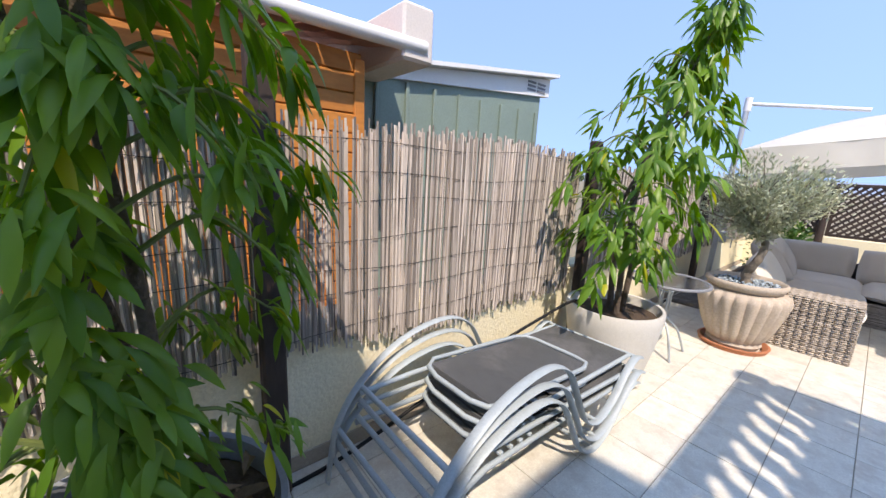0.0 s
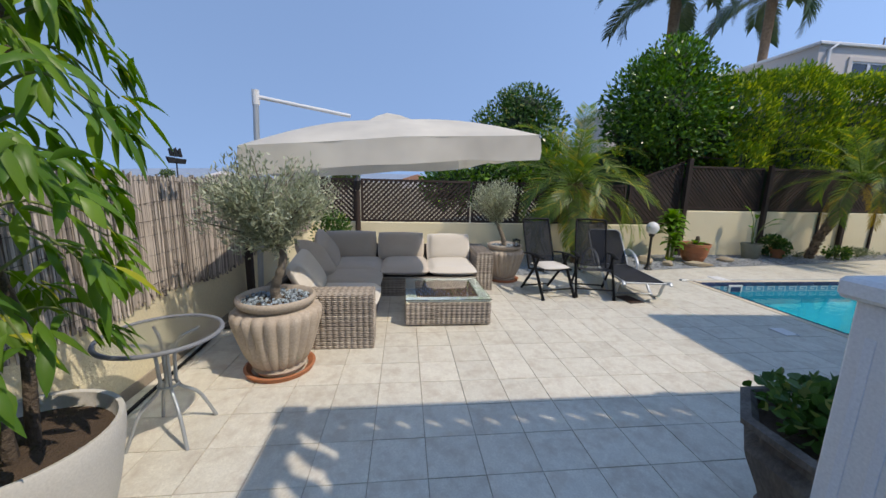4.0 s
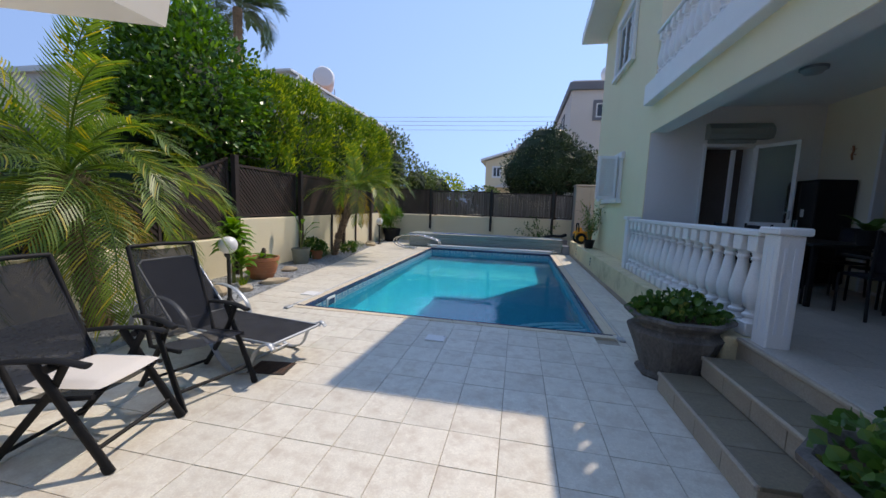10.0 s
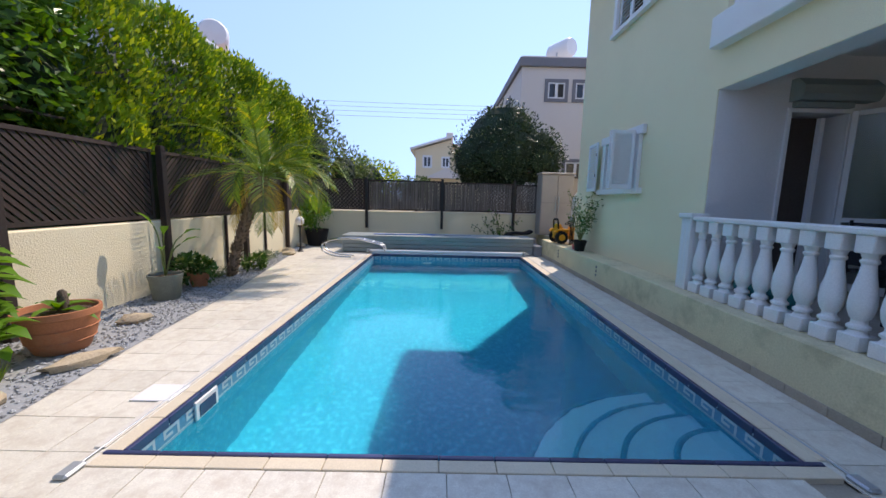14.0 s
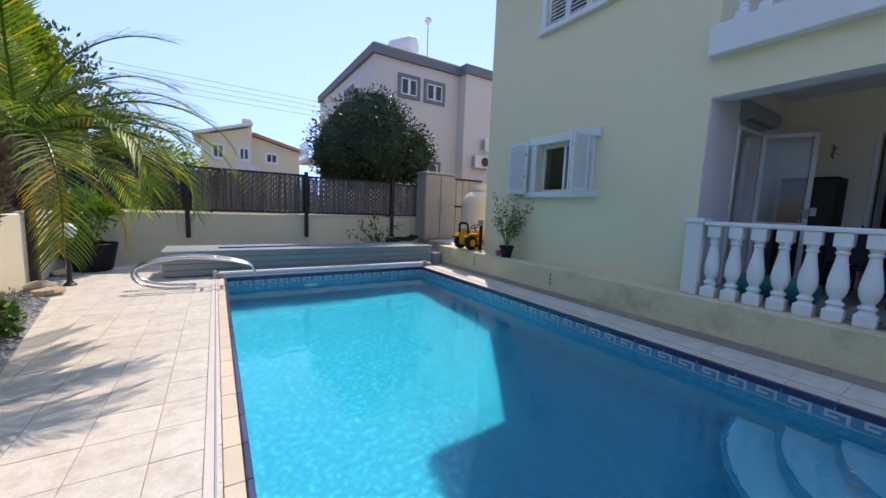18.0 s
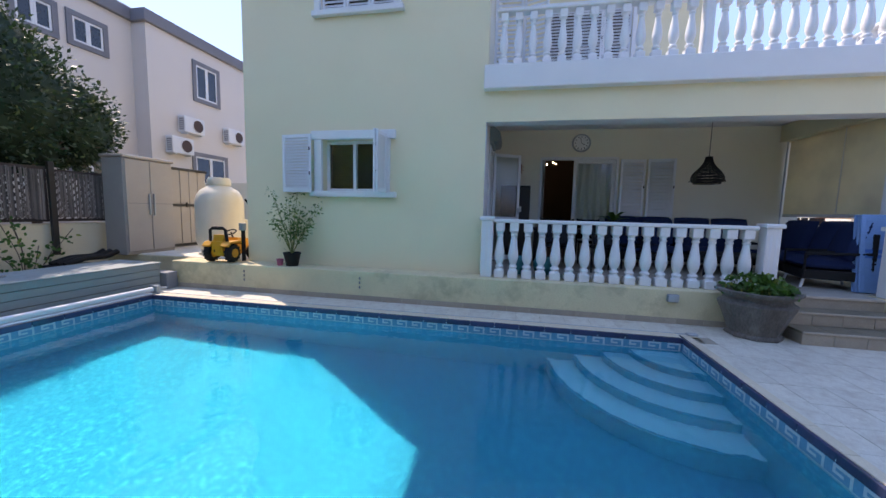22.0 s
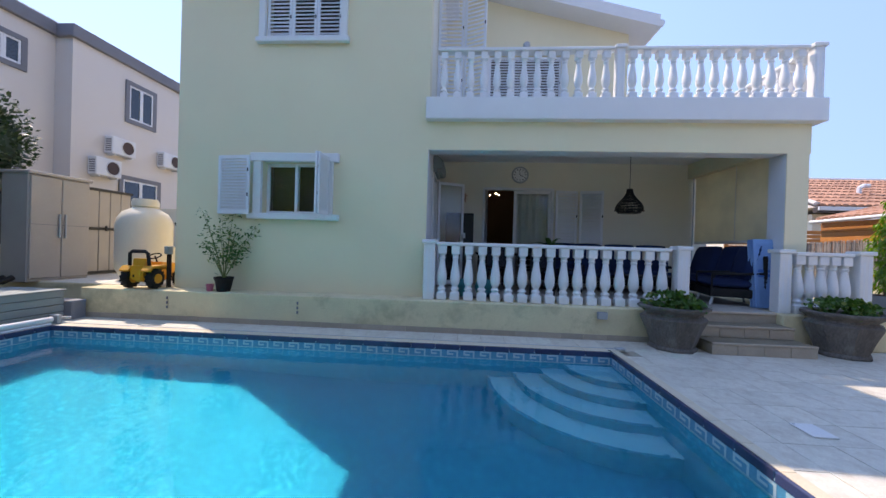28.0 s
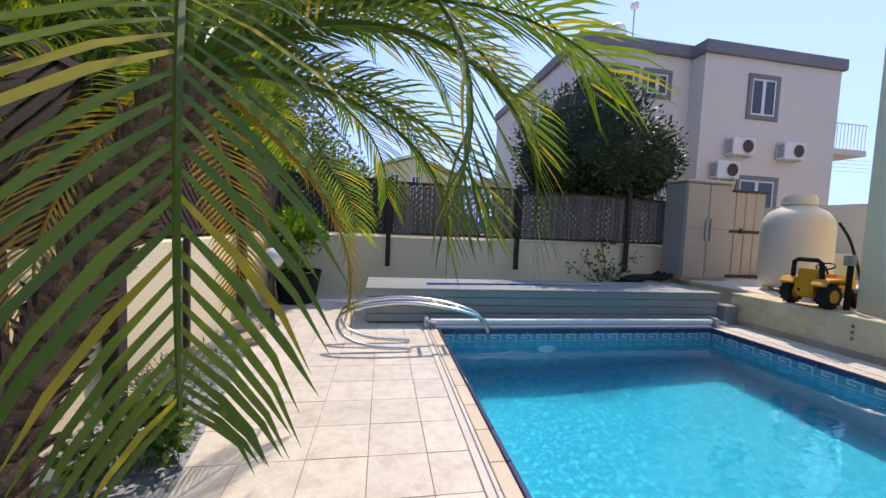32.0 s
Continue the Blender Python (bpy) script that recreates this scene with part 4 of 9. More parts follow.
setting("reveal_lining", Geo().box(FACADE + 0.012, FACADE + 0.298, 8.172, 8.178, TERR, BEAM_B - 0.006), LILAC, "thin bluish white sheet on the reveal of the terrace opening", "wall")
setting("beam_lining", Geo().box(FACADE + 0.012, FACADE + 0.30, 2.50, 8.178, BEAM_B - 0.005, BEAM_B - 0.001), LILAC, "thin bluish white sheet on the underside of the beam", "beam")
setting("ceiling", Geo().box(FACADE + 0.30, TB, 2.46, 8.18, 3.40, 3.438), LILAC, "pale terrace ceiling", "ceiling")
setting("balcony_slab", Geo().box(-2.10, UB, 2.02, 8.22, 3.44, 3.80, 0.012), WHITE, "white balcony slab edge with fine cracks", "balcony")

# roofs
def roof(name, poly, x0, x1, mat, label):
    setting(name, Geo().prism(poly, 0, x0, x1), mat, label, "roof")
roof("roof_main", [(7.86, 7.30), (12.90, 6.46), (12.90, 6.73), (7.86, 7.58)], -2.62, HB + 0.5, WHITE, "white sloping roof slab of the house")
roof("roof_low", [(3.05, 6.75), (8.18, 8.05), (8.18, 8.33), (3.05, 7.03)], 0.95, HB, WHITE, "white sloping roof slab over the balcony rooms")
def roof_cover(y0, z0, y1, z1, x0, x1):
    g = Geo()
    n = int((x1 - x0) / 0.22)
    for k in range(n):
        x = x0 + 0.11 + k * 0.22
        L = Vector((0, y1 - y0, z1 - z0))
        rows_ = int(L.length / 0.42)
        for r in range(rows_):
            p, q = Vector((x, y0, z0)) + L * (r / rows_), Vector((x, y0, z0)) + L * ((r + 1.08) / rows_)
            g.tube([p + Vector((0, 0, 0.03)), q + Vector((0, 0, 0.0))], 0.10, 6, flat=0.45)
    return g
t = thing("roof_tiles", "terracotta roof tiles on the house", "roof tiles")
part("tiles", roof_cover(7.88, 7.60, 12.87, 6.76, -2.55, 2.0), ROOF, t, smooth=60)["kind"] = "stuff"
part("tiles", roof_cover(3.1, 7.06, 8.1, 8.33, 1.0, 4.0), ROOF, t, smooth=60)["kind"] = "stuff"
t = thing("gutter", "white rain gutter along the lower roof edge", "gutter")
part("channel", Geo().tube([(0.98, 3.0, 6.86), (HB, 3.0, 6.86)], 0.07, 10), WHITE, t, smooth=50)
part("bracket", Geo().box(1.0, 1.04, 2.96, 3.1, 6.78, 6.9), WHITE, t)

# balusters
BALU_PROF = [(0.045, 0.155), (0.060, 0.165), (0.060, 0.185), (0.043, 0.20), (0.040, 0.225), (0.052, 0.245), (0.066, 0.29), (0.072, 0.345), (0.068, 0.41), (0.055, 0.50),
             (0.043, 0.58), (0.036, 0.645), (0.046, 0.655), (0.048, 0.672), (0.038, 0.685), (0.046, 0.715), (0.056, 0.73)]
def baluster_mesh(h, w):
    s = h / 0.86
    g = Geo()
    g.box(-0.068 * w, 0.068 * w, -0.068 * w, 0.068 * w, 0.0, 0.12 * s, 0.008)
    g.lathe([(0.062 * w, 0.118 * s), (0.048 * w, 0.14 * s)] + [(r * w, z * s) for r, z in BALU_PROF], 14)
    g.box(-0.060 * w, 0.060 * w, -0.060 * w, 0.060 * w, 0.725 * s, h, 0.008)
    return g.mesh("baluster", BALU, 40)

def pier(t, x, y, z, h, w=0.15, cap=True):
    w *= 0.6
    p = part("pier", Geo().box(-w, w, -w, w, 0, h - 0.04, 0.01), WHITE, t, at=pose(x, y, z))
    if cap:
        part("pier_cap", Geo().box(-w - 0.03, w + 0.03, -w - 0.03, w + 0.03, h - 0.045, h + 0.015, 0.012), WHITE, p)
    for s in (-0.035, 0.035):
        part("groove", Geo().box(-w - 0.003, -w + 0.002, s - 0.012, s + 0.012, 0.12, h - 0.14, 0.001), SHUT, p)
        part("groove", Geo().box(s - 0.012, s + 0.012, -w - 0.003, -w + 0.002, 0.12, h - 0.14, 0.001), SHUT, p)
    return p

def balustrade(label, p0, p1, z, h, n, me, piers=(), w=0.15, t=None):
    t = t or thing("balustrade", label, "balustrade", group="white balustrades")
    a, b = Vector((*p0, z)), Vector((*p1, z))
    d = (b - a)
    for k in range(n):
        q = a + d * ((k + 0.5) / n)
        part("baluster", me, None, t, at=Matrix.Translation(q))
    dx, dy = abs(d.x), abs(d.y)
    hw = 0.085
    g = Geo().box(min(a.x, b.x) - (hw if dx < dy else 0), max(a.x, b.x) + (hw if dx < dy else 0), min(a.y, b.y) - (hw if dx > dy else 0), max(a.y, b.y) + (hw if dx > dy else 0), z + h - 0.075, z + h - 0.02, 0.012)
    part("handrail", g, WHITE, t)
    for (x, y) in piers:
        pier(t, x, y, z, h, w)
    return t

TB_H = 0.95
me_t = baluster_mesh(TB_H - 0.075, 1.12)
BX = -2.14
balustrade("white turned baluster rail along the terrace front", (BX, 7.98), (BX, 4.32), TERR - 0.012, TB_H, 17, me_t, ((BX, 8.08), (BX, 4.15)))
t2 = balustrade("short white turned baluster rail beside the steps", (BX, 2.53), (BX, 1.70), TERR - 0.012, TB_H, 5, me_t, ((BX, 2.68), (BX, 1.55)))
balustrade("white turned baluster rail along the terrace end", (BX + 0.17, 1.55), (4.2, 1.55), TERR - 0.012, TB_H, 24, me_t, t=thing("balustrade", "white turned baluster rail along the terrace end", "balustrade", group="white balustrades"))
me_u = baluster_mesh(0.86 - 0.075, 0.95)
balustrade("white balcony rail with turned balusters", (-1.95, 8.05), (-1.95, 5.20), 3.80, 0.86, 13, me_u, ((-1.95, 5.10),), 0.11)
balustrade("white balcony rail with turned balusters", (-1.95, 5.0), (-1.95, 2.25), 3.80, 0.86, 13, me_u, ((-1.95, 2.11),), 0.12)
balustrade("white balcony side rail with turned balusters", (-1.83, 2.11), (3.7, 2.11), 3.80, 0.86, 24, me_u)

# steps
t = thing("terrace_steps", "three brown stone steps up to the terrace", "steps")
for i, (x0, y0, y1, z) in enumerate(((-2.93, 2.82, 4.16, 0.165), (-2.60, 2.84, 4.18, 0.335))):
    part("step_block", Geo().box(x0 + 0.02, -2.2, y0 + 0.01, y1 - 0.01, 0, z - 0.03), SKIRT, t)
    n = 4
    for k in range(n):
        a, b = y0 + (y1 - y0) * k / n, y0 + (y1 - y0) * (k + 1) / n
        part("tread_tile", Geo().box(x0 + 0.02, x0 + 0.36, a + 0.003, b - 0.003, z - 0.03, z, 0.004), STEP, t)
        part("riser_tile", Geo().box(x0 + 0.006, x0 + 0.018, a + 0.003, b - 0.003, 0 if i == 0 else 0.17, z - 0.034, 0.002), SKIRT, t)
    part("nosing", Geo().box(x0 - 0.008, x0 + 0.02, y0, y1, z - 0.032, z + 0.003, 0.008), SKIRT, t, "pale worn step edge")
part("step_block", Geo().box(-2.28, FACADE + 0.02, 2.84, 4.30, 0, TERR - 0.04), SKIRT, t)
part("nosing", Geo().box(-2.30, -2.27, 2.84, 4.30, TERR - 0.045, TERR - 0.008, 0.008), SKIRT, t, "pale worn step edge")


# ---- windows, doors and the covered terrace ----
def louvre(name, parent, w, h, slat=0.052, tilt=35, label="", at=None, closed=False):
    """A shutter leaf in its own plane: x across, z up, y its thickness."""
    leaf_ = part(name, Geo().box(0, 0.05, -0.016, 0.016, 0, h, 0.004).box(w - 0.05, w, -0.016, 0.016, 0, h, 0.004).box(0.05, w - 0.05, -0.015, 0.015, 0, 0.07, 0.003)
                 .box(0.05, w - 0.05, -0.015, 0.015, h - 0.06, h, 0.003), SHUT, parent, label, at=at)
    n = int((h - 0.13) / slat)
    st = (h - 0.13) / n
    me = Geo().box(0.05, w - 0.05, -st * 0.58, st * 0.58, -0.003, 0.003).mesh("louvre", SHUT)
    for k in range(n):
        part("louvre", me, None, leaf_, at=pose(0, 0, 0.07 + (k + 0.5) * st, 90 - (36 if closed else tilt)))
    part("hinge", Geo().box(w - 0.03, w - 0.01, -0.024, -0.016, h * 0.3, h * 0.3 + 0.06).box(w - 0.03, w - 0.01, -0.024, -0.016, h * 0.72, h * 0.72 + 0.06), BLACK, leaf_, "small black hinges")
    return leaf_

def rot_to_wall(x, y, z, turn=-90):
    """A pose whose x runs along -y of the house front."""
    return pose(x, y, z, 0, 0, turn)

def ground_window():
    t = thing("window_ground", "white sliding window with open louvred shutters", "window", kind="structure")
    y0, y1, z0, z1 = WIN
    f = 0.14
    g = Geo().box(-2.03, FACADE - 0.002, y0 - f - 0.10, y1 + f + 0.06, z1, z1 + 0.15, 0.01)
    part("frame_head", g, WHITE, t, "white painted surround")
    part("window_sill", Geo().box(-2.06, FACADE - 0.002, y0 - f - 0.12, y1 + f + 0.08, z0 - 0.10, z0, 0.01), WHITE, t)
    part("frame_side", Geo().box(-2.02, FACADE - 0.002, y1, y1 + f, z0, z1, 0.006), WHITE, t)
    part("frame_side", Geo().box(-2.02, FACADE - 0.002, y0 - f, y0, z0, z1, 0.006), WHITE, t)
    mid = (y0 + y1) / 2
    for a, b, x in ((y0, mid + 0.03, -1.86), (mid - 0.03, y1, -1.82)):
        s = part("sash", Geo().box(x, x + 0.035, a, a + 0.055, z0, z1, 0.004).box(x, x + 0.035, b - 0.055, b, z0, z1, 0.004).box(x, x + 0.035, a + 0.055, b - 0.055, z0, z0 + 0.055, 0.004)
                 .box(x, x + 0.035, a + 0.055, b - 0.055, z1 - 0.055, z1, 0.004), ALU, t)
        part("pane", Geo().box(x + 0.014, x + 0.02, a + 0.05, b - 0.05, z0 + 0.05, z1 - 0.05), GLASS, s).visible_shadow = False
    bl = part("venetian_blind", Geo().box(-1.74, -1.73, mid, y1 - 0.02, z1 - 0.03, z1), INSIDE, t, "brown slatted blind behind the glass")
    me = Geo().box(-0.012, 0.012, mid + 0.01, y1 - 0.03, -0.001, 0.001).mesh("blind_slat", mk("blind_slat", (0.26, 0.20, 0.12), (0.22, 0.17, 0.10), 0.5))
    for k in range(30):
        part("blind_slat", me, None, bl, at=pose(-1.735, 0, z1 - 0.05 - k * 0.027, 0, 35, 0))
    louvre("shutter", t, 0.60, 1.0, 0.05, 30, "open white louvred shutter", at=pose(-2.04, y1 + f + 0.60, z0 - 0.03, 0, 0, -97), closed=True)
    louvre("shutter", t, 0.42, 0.98, 0.05, 30, "folded white louvred shutter", at=pose(-2.04, y0 - 0.03, z0 - 0.02, 0, 0, -172))
    louvre("shutter", t, 0.42, 0.98, 0.05, 30, "folded white louvred shutter", at=pose(-2.06, y0 - 0.09, z0 - 0.02, 0, 0, -186))
    # dark sheet close behind the sashes in place of an unlit room
    part("unlit_room_back", Geo().box(-1.60, -1.58, y0, y1, z0, z1), INSIDE, t, "dark sheet standing for the unlit room behind")
ground_window()

def upper_window():
    t = thing("window_upper", "white upper window with three closed louvred shutters", "window", kind="structure")
    y0, y1, z0, z1 = WINU
    f = 0.11
    part("frame_head", Geo().box(-2.03, FACADE - 0.002, y0 - f, y1 + f, z1, z1 + 0.13, 0.01), WHITE, t)
    part("window_sill", Geo().box(-2.05, FACADE - 0.002, y0 - f - 0.04, y1 + f + 0.04, z0 - 0.09, z0, 0.01), WHITE, t)
    part("frame_side", Geo().box(-2.02, FACADE - 0.002, y1, y1 + f, z0, z1, 0.006), WHITE, t)
    part("frame_side", Geo().box(-2.02, FACADE - 0.002, y0 - f, y0, z0, z1, 0.006), WHITE, t)
    w = (y1 - y0) / 3
    for k in range(3):
        louvre("shutter", t, w - 0.006, z1 - z0, 0.062, 40 if k else 10, "white louvred shutter leaf", at=pose(FACADE + 0.02, y1 - k * w - 0.003, z0, 0, 0, -90), closed=(k == 0))
    # unlit room put in as a dark sheet behind the shutters
    part("unlit_room_sheet", Geo().box(FACADE + 0.2, FACADE + 0.22, y0, y1, z0, z1), INSIDE, t, "dark sheet standing for the unlit room behind")
upper_window()

def balcony_door():
    t = thing("door_balcony", "white balcony doors with louvred leaves", "door", kind="structure")
    y0, y1, z0, z1 = UDOOR
    part("frame_head", Geo().box(UB - 0.05, UB - 0.002, y0 - 0.1, y1 + 0.1, z1, z1 + 0.14, 0.01), WHITE, t)
    for y in (y0 - 0.1, y1):
        part("frame_side", Geo().box(UB - 0.05, UB - 0.002, y, y + 0.1, z0, z1, 0.006), WHITE, t)
    w = (y1 - y0) / 3
    for k in range(3):
        louvre("leaf", t, w - 0.006, z1 - z0 - 0.02, 0.07, 40, "white louvred door leaf", at=pose(UB + 0.03, y1 - k * w - 0.003, z0, 0, 0, -90), closed=(k == 1))
    # dark sheet behind the louvred leaves stands for the unlit room
    part("unlit_room_sheet", Geo().box(UB + 0.2, UB + 0.22, y0, y1, z0, z1), INSIDE, t)
    part("wall_lamp", Geo().lathe([(0.09, 0), (0.09, 0.03), (0.07, 0.07), (0.0, 0.08)], 14, m=pose(UB, 6.1, 6.62, 0, -90, 0)), STEEL, t, "round wall lamp", smooth=40)
    # folded shutters against the side wall
    louvre("shutter", t, 0.50, 2.45, 0.075, 40, "open white louvred shutter", at=pose(-0.90, 8.16, 3.85, 0, 0, -88))
    louvre("shutter", t, 0.45, 2.45, 0.075, 40, "open white louvred shutter", at=pose(-0.90, 7.65, 3.85, 0, 0, -112))
balcony_door()

def terrace_side_door():
    t = thing("door_terrace_side", "open white glazed door with a grey roller box above", "door", kind="structure")
    x0, x1, z0, z1 = DOOR2
    for x in (x0 - 0.05, x1):
        part("frame_side", Geo().box(x, x + 0.05, 8.15, 8.178, z0, z1, 0.004), WHITE, t)
    part("frame_head", Geo().box(x0 - 0.05, x1 + 0.05, 8.15, 8.178, z1, z1 + 0.05, 0.004), WHITE, t)
    # doorway closed by a dark sheet that stands for the room's shade
    part("unlit_room_sheet", Geo().box(x0, x1, 8.46, 8.47, z0, z1), INSIDE, t, "dark sheet standing for the unlit room behind")
    part("inner_post", Geo().box(x1 - 0.30, x1 - 0.24, 8.2, 8.26, z0, z1 - 0.05, 0.004), ALU, t)
    part("roller_box", Geo().prism([(8.176, 2.84), (8.176, 3.10), (8.09, 3.10), (7.99, 3.0), (7.99, 2.90), (8.03, 2.84)], 0, x0 - 0.04, x1 + 0.20), GREYPVC, t, "grey roller shutter box")
    part("box_shadow", Geo().box(x0, x1, 8.1, 8.176, 2.775, 2.838, 0.01), GREYPVC, t)
    leaf_ = part("glazed_leaf", Geo().box(0, 0.06, -0.02, 0.02, 0, 2.22, 0.005).box(0.58, 0.64, -0.02, 0.02, 0, 2.22, 0.005).box(0.06, 0.58, -0.02, 0.02, 0, 0.1, 0.005)
                 .box(0.06, 0.58, -0.02, 0.02, 2.16, 2.22, 0.005).box(0.06, 0.58, -0.02, 0.02, 0.86, 0.92, 0.005), ALU, t, "white open door leaf", at=pose(x1 + 0.02, 8.14, z0 + 0.02, 0, 0, -60))
    part("pane", Geo().box(0.055, 0.585, -0.004, 0.004, 0.915, 2.165).box(0.055, 0.585, -0.004, 0.004, 0.095, 0.865), FROST, leaf_)
    part("handle", Geo().box(0.595, 0.625, -0.06, -0.02, 0.98, 1.12, 0.008).box(0.53, 0.625, -0.06, -0.045, 1.08, 1.105, 0.005), STEEL, leaf_)
terrace_side_door()

def sliding_door():
    t = thing("door_sliding", "white sliding glass door standing half open", "door", kind="structure")
    y0, y1, z0, z1 = SLIDE
    for y in (y0 - 0.03, y1 - 0.02):
        part("frame_side", Geo().box(TB - 0.02, TB + 0.12, y, y + 0.05, z0, z1 + 0.03, 0.004), ALU, t)
    part("frame_head", Geo().box(TB - 0.02, TB + 0.12, y0 + 0.02, y1 - 0.02, z1 - 0.02, z1 + 0.04, 0.004), ALU, t)
    part("track", Geo().box(TB - 0.02, TB + 0.12, y0 + 0.02, y1 - 0.02, z0 - 0.015, z0 + 0.02, 0.004), ALU, t)
    a, b = y0 + 0.02, y0 + 0.90
    s = part("sliding_leaf", Geo().box(TB + 0.03, TB + 0.07, a, a + 0.07, z0 + 0.02, z1 - 0.02, 0.004).box(TB + 0.03, TB + 0.07, b - 0.07, b, z0 + 0.02, z1 - 0.02, 0.004)
             .box(TB + 0.03, TB + 0.07, a + 0.07, b - 0.07, z0 + 0.02, z0 + 0.10, 0.004).box(TB + 0.03, TB + 0.07, a + 0.07, b - 0.07, z1 - 0.1, z1 - 0.02, 0.004)
             .box(TB + 0.03, TB + 0.07, a + 0.07, b - 0.07, z0 + 0.78, z0 + 0.84, 0.004), ALU, t)
    part("pane", Geo().box(TB + 0.047, TB + 0.053, a + 0.06, b - 0.06, z0 + 0.1, z1 - 0.1), GLASS, s)
    # the wide curtain also stands in for the pane's pale reflection
    for ya, yb in ((y1 - 0.10, y1 - 0.03), (y0 + 0.05, y0 + 0.86)):
        g = Geo()
        n = 26
        pts = [(TB + 0.22 + 0.03 * math.sin(k * 1.15), ya + (yb - ya) * k / n) for k in range(n + 1)]
        g.put([(x, y, z) for z in (z0 + 0.02, z1) for x, y in pts], [(k, k + 1, n + 2 + k, n + 1 + k) for k in range(n)])
        part("curtain", g, CURTAIN, t, "white hanging curtain", smooth=180)
    for k in range(2):
        louvre("shutter", t, 0.52, 2.22, 0.07, 30, "folded white louvred door shutter", at=pose(TB - 0.06, 5.44 - k * 0.55, TERR + 0.02, 0, 0, -90 - (10 if k else -6)), closed=True)
sliding_door()

def wall_clock():
    t = thing("wall_clock", "round silver wall clock with a white face", "clock", pose(TB - 0.005, 6.28, 3.10, 0, -90, 0))
    part("case", Geo().lathe([(0.0, 0.0), (0.19, 0.0), (0.20, 0.02), (0.185, 0.045), (0.165, 0.03), (0.0, 0.03)], 32, caps=False), STEEL, t, smooth=40)
    d = part("dial", Geo().lathe([(0.0, 0.032), (0.163, 0.032)], 32, caps=False), WHITE, t, "white dial")
    for h in range(12):
        a = radians(h * 30)
        part("hour_mark", Geo().box(-0.008, 0.008, 0.115, 0.145, 0.034, 0.036), BLACK, d, at=Matrix.Rotation(a, 4, 'Z'))
    part("hour_hand", Geo().box(-0.006, 0.006, -0.015, 0.08, 0.037, 0.039), BLACK, d, at=Matrix.Rotation(radians(150), 4, 'Z'))
    part("minute_hand", Geo().box(-0.004, 0.004, -0.02, 0.12, 0.040, 0.042), BLACK, d, at=Matrix.Rotation(radians(-75), 4, 'Z'))
wall_clock()

def pendant():
    t = thing("pendant_lamp", "black woven pendant lamp hanging in the terrace", "lamp", pose(-0.35, 4.19, 2.17))
    part("cord", Geo().tube([(0, 0, 0.42), (0, 0, 1.22)], 0.006, 6), BLACK, t)
    g = Geo()
    prof = [(0.050, 0.46), (0.058, 0.41), (0.075, 0.36), (0.105, 0.305), (0.15, 0.25), (0.20, 0.195), (0.238, 0.14), (0.255, 0.09), (0.245, 0.04), (0.21, 0.0)]
    for k in range(22):
        a = 2 * math.pi * k / 22
        g.tube([(r * math.cos(a), r * math.sin(a), z) for r, z in prof], 0.006, 5)
    for r, z in prof:
        for e in (0, 0.02):
            g.tube([((r + 0.004) * math.cos(2 * math.pi * k / 24), (r + 0.004) * math.sin(2 * math.pi * k / 24), z - e) for k in range(25)], 0.008, 5)
    part("shade", g, BLACK, t, "black woven bell shade")
    g = Geo()
    rng = random.Random(5)
    for k in range(40):
        a = rng.random() * 6.28
        p = Vector((0.25 * math.cos(a), 0.25 * math.sin(a), 0.06))
        g.tube([p, p + Vector((math.cos(a) * 0.03, math.sin(a) * 0.03, -0.03 - rng.random() * 0.03))], 0.004, 4)
    part("fringe", g, BLACK, t)
pendant()
def chandelier():
    t = thing("chandelier", "small lit four bulb ceiling lamp inside the living room", "lamp", pose(2.0, 6.82, 2.80))
    part("rod", Geo().tube([(0, 0, 0.0), (0, 0, 0.62)], 0.010, 6), BLACKIRON, t)
    bulb = mk("warm_bulb", (0.9, 0.8, 0.6), (0.9, 0.8, 0.6), 0.3, glow=(1.0, 0.72, 0.40, 9.0))
    for k in range(4):
        c, d = math.cos(k * math.pi / 2 + 0.4), math.sin(k * math.pi / 2 + 0.4)
        part("arm", Geo().tube(spline([(0, 0, 0.05), (0.10 * c, 0.10 * d, -0.03), (0.17 * c, 0.17 * d, 0.0)], 4), 0.007, 6), BLACKIRON, t)
        part("bulb", Geo().blob((0.17 * c, 0.17 * d, 0.03), (0.017, 0.017, 0.023), 8, 6, 0.0, k), bulb, t, "glowing warm bulb", smooth=60)
chandelier()
t = thing("ceiling_light", "round grey ceiling light on the terrace ceiling", "lamp", pose(-0.7, 6.4, 3.40))
part("base", Geo().lathe([(0.14, -0.03), (0.14, 0.0)], 24), GREYPOT, t, smooth=40)
part("diffuser", Geo().lathe([(0.02, -0.09), (0.09, -0.075), (0.125, -0.03)], 24), STEEL, t, smooth=60)

def roller_blind():
    t = thing("side_blind", "beige canvas roller blind closing the terrace end", "blind")
    part("canvas", Geo().box(FACADE + 0.42, TB - 0.06, 2.30, 2.306, 1.62, 3.16), BLIND, t)
    part("canvas_seam", Geo().box(-0.62, -0.60, 2.307, 2.311, 1.64, 3.1), CURTAIN, t)
    part("tube", Geo().tube([(FACADE + 0.36, 2.36, 3.20), (TB - 0.02, 2.36, 3.12)], 0.055, 12), CURTAIN, t, smooth=50)
    part("bottom_bar", Geo().box(FACADE + 0.42, TB - 0.06, 2.285, 2.32, 1.57, 1.63, 0.01), WHITE, t)
    part("guide", Geo().tube([(TB - 0.04, 2.34, 0.5), (TB - 0.04, 2.34, 3.1)], 0.015, 6), STEEL, t)
roller_blind()

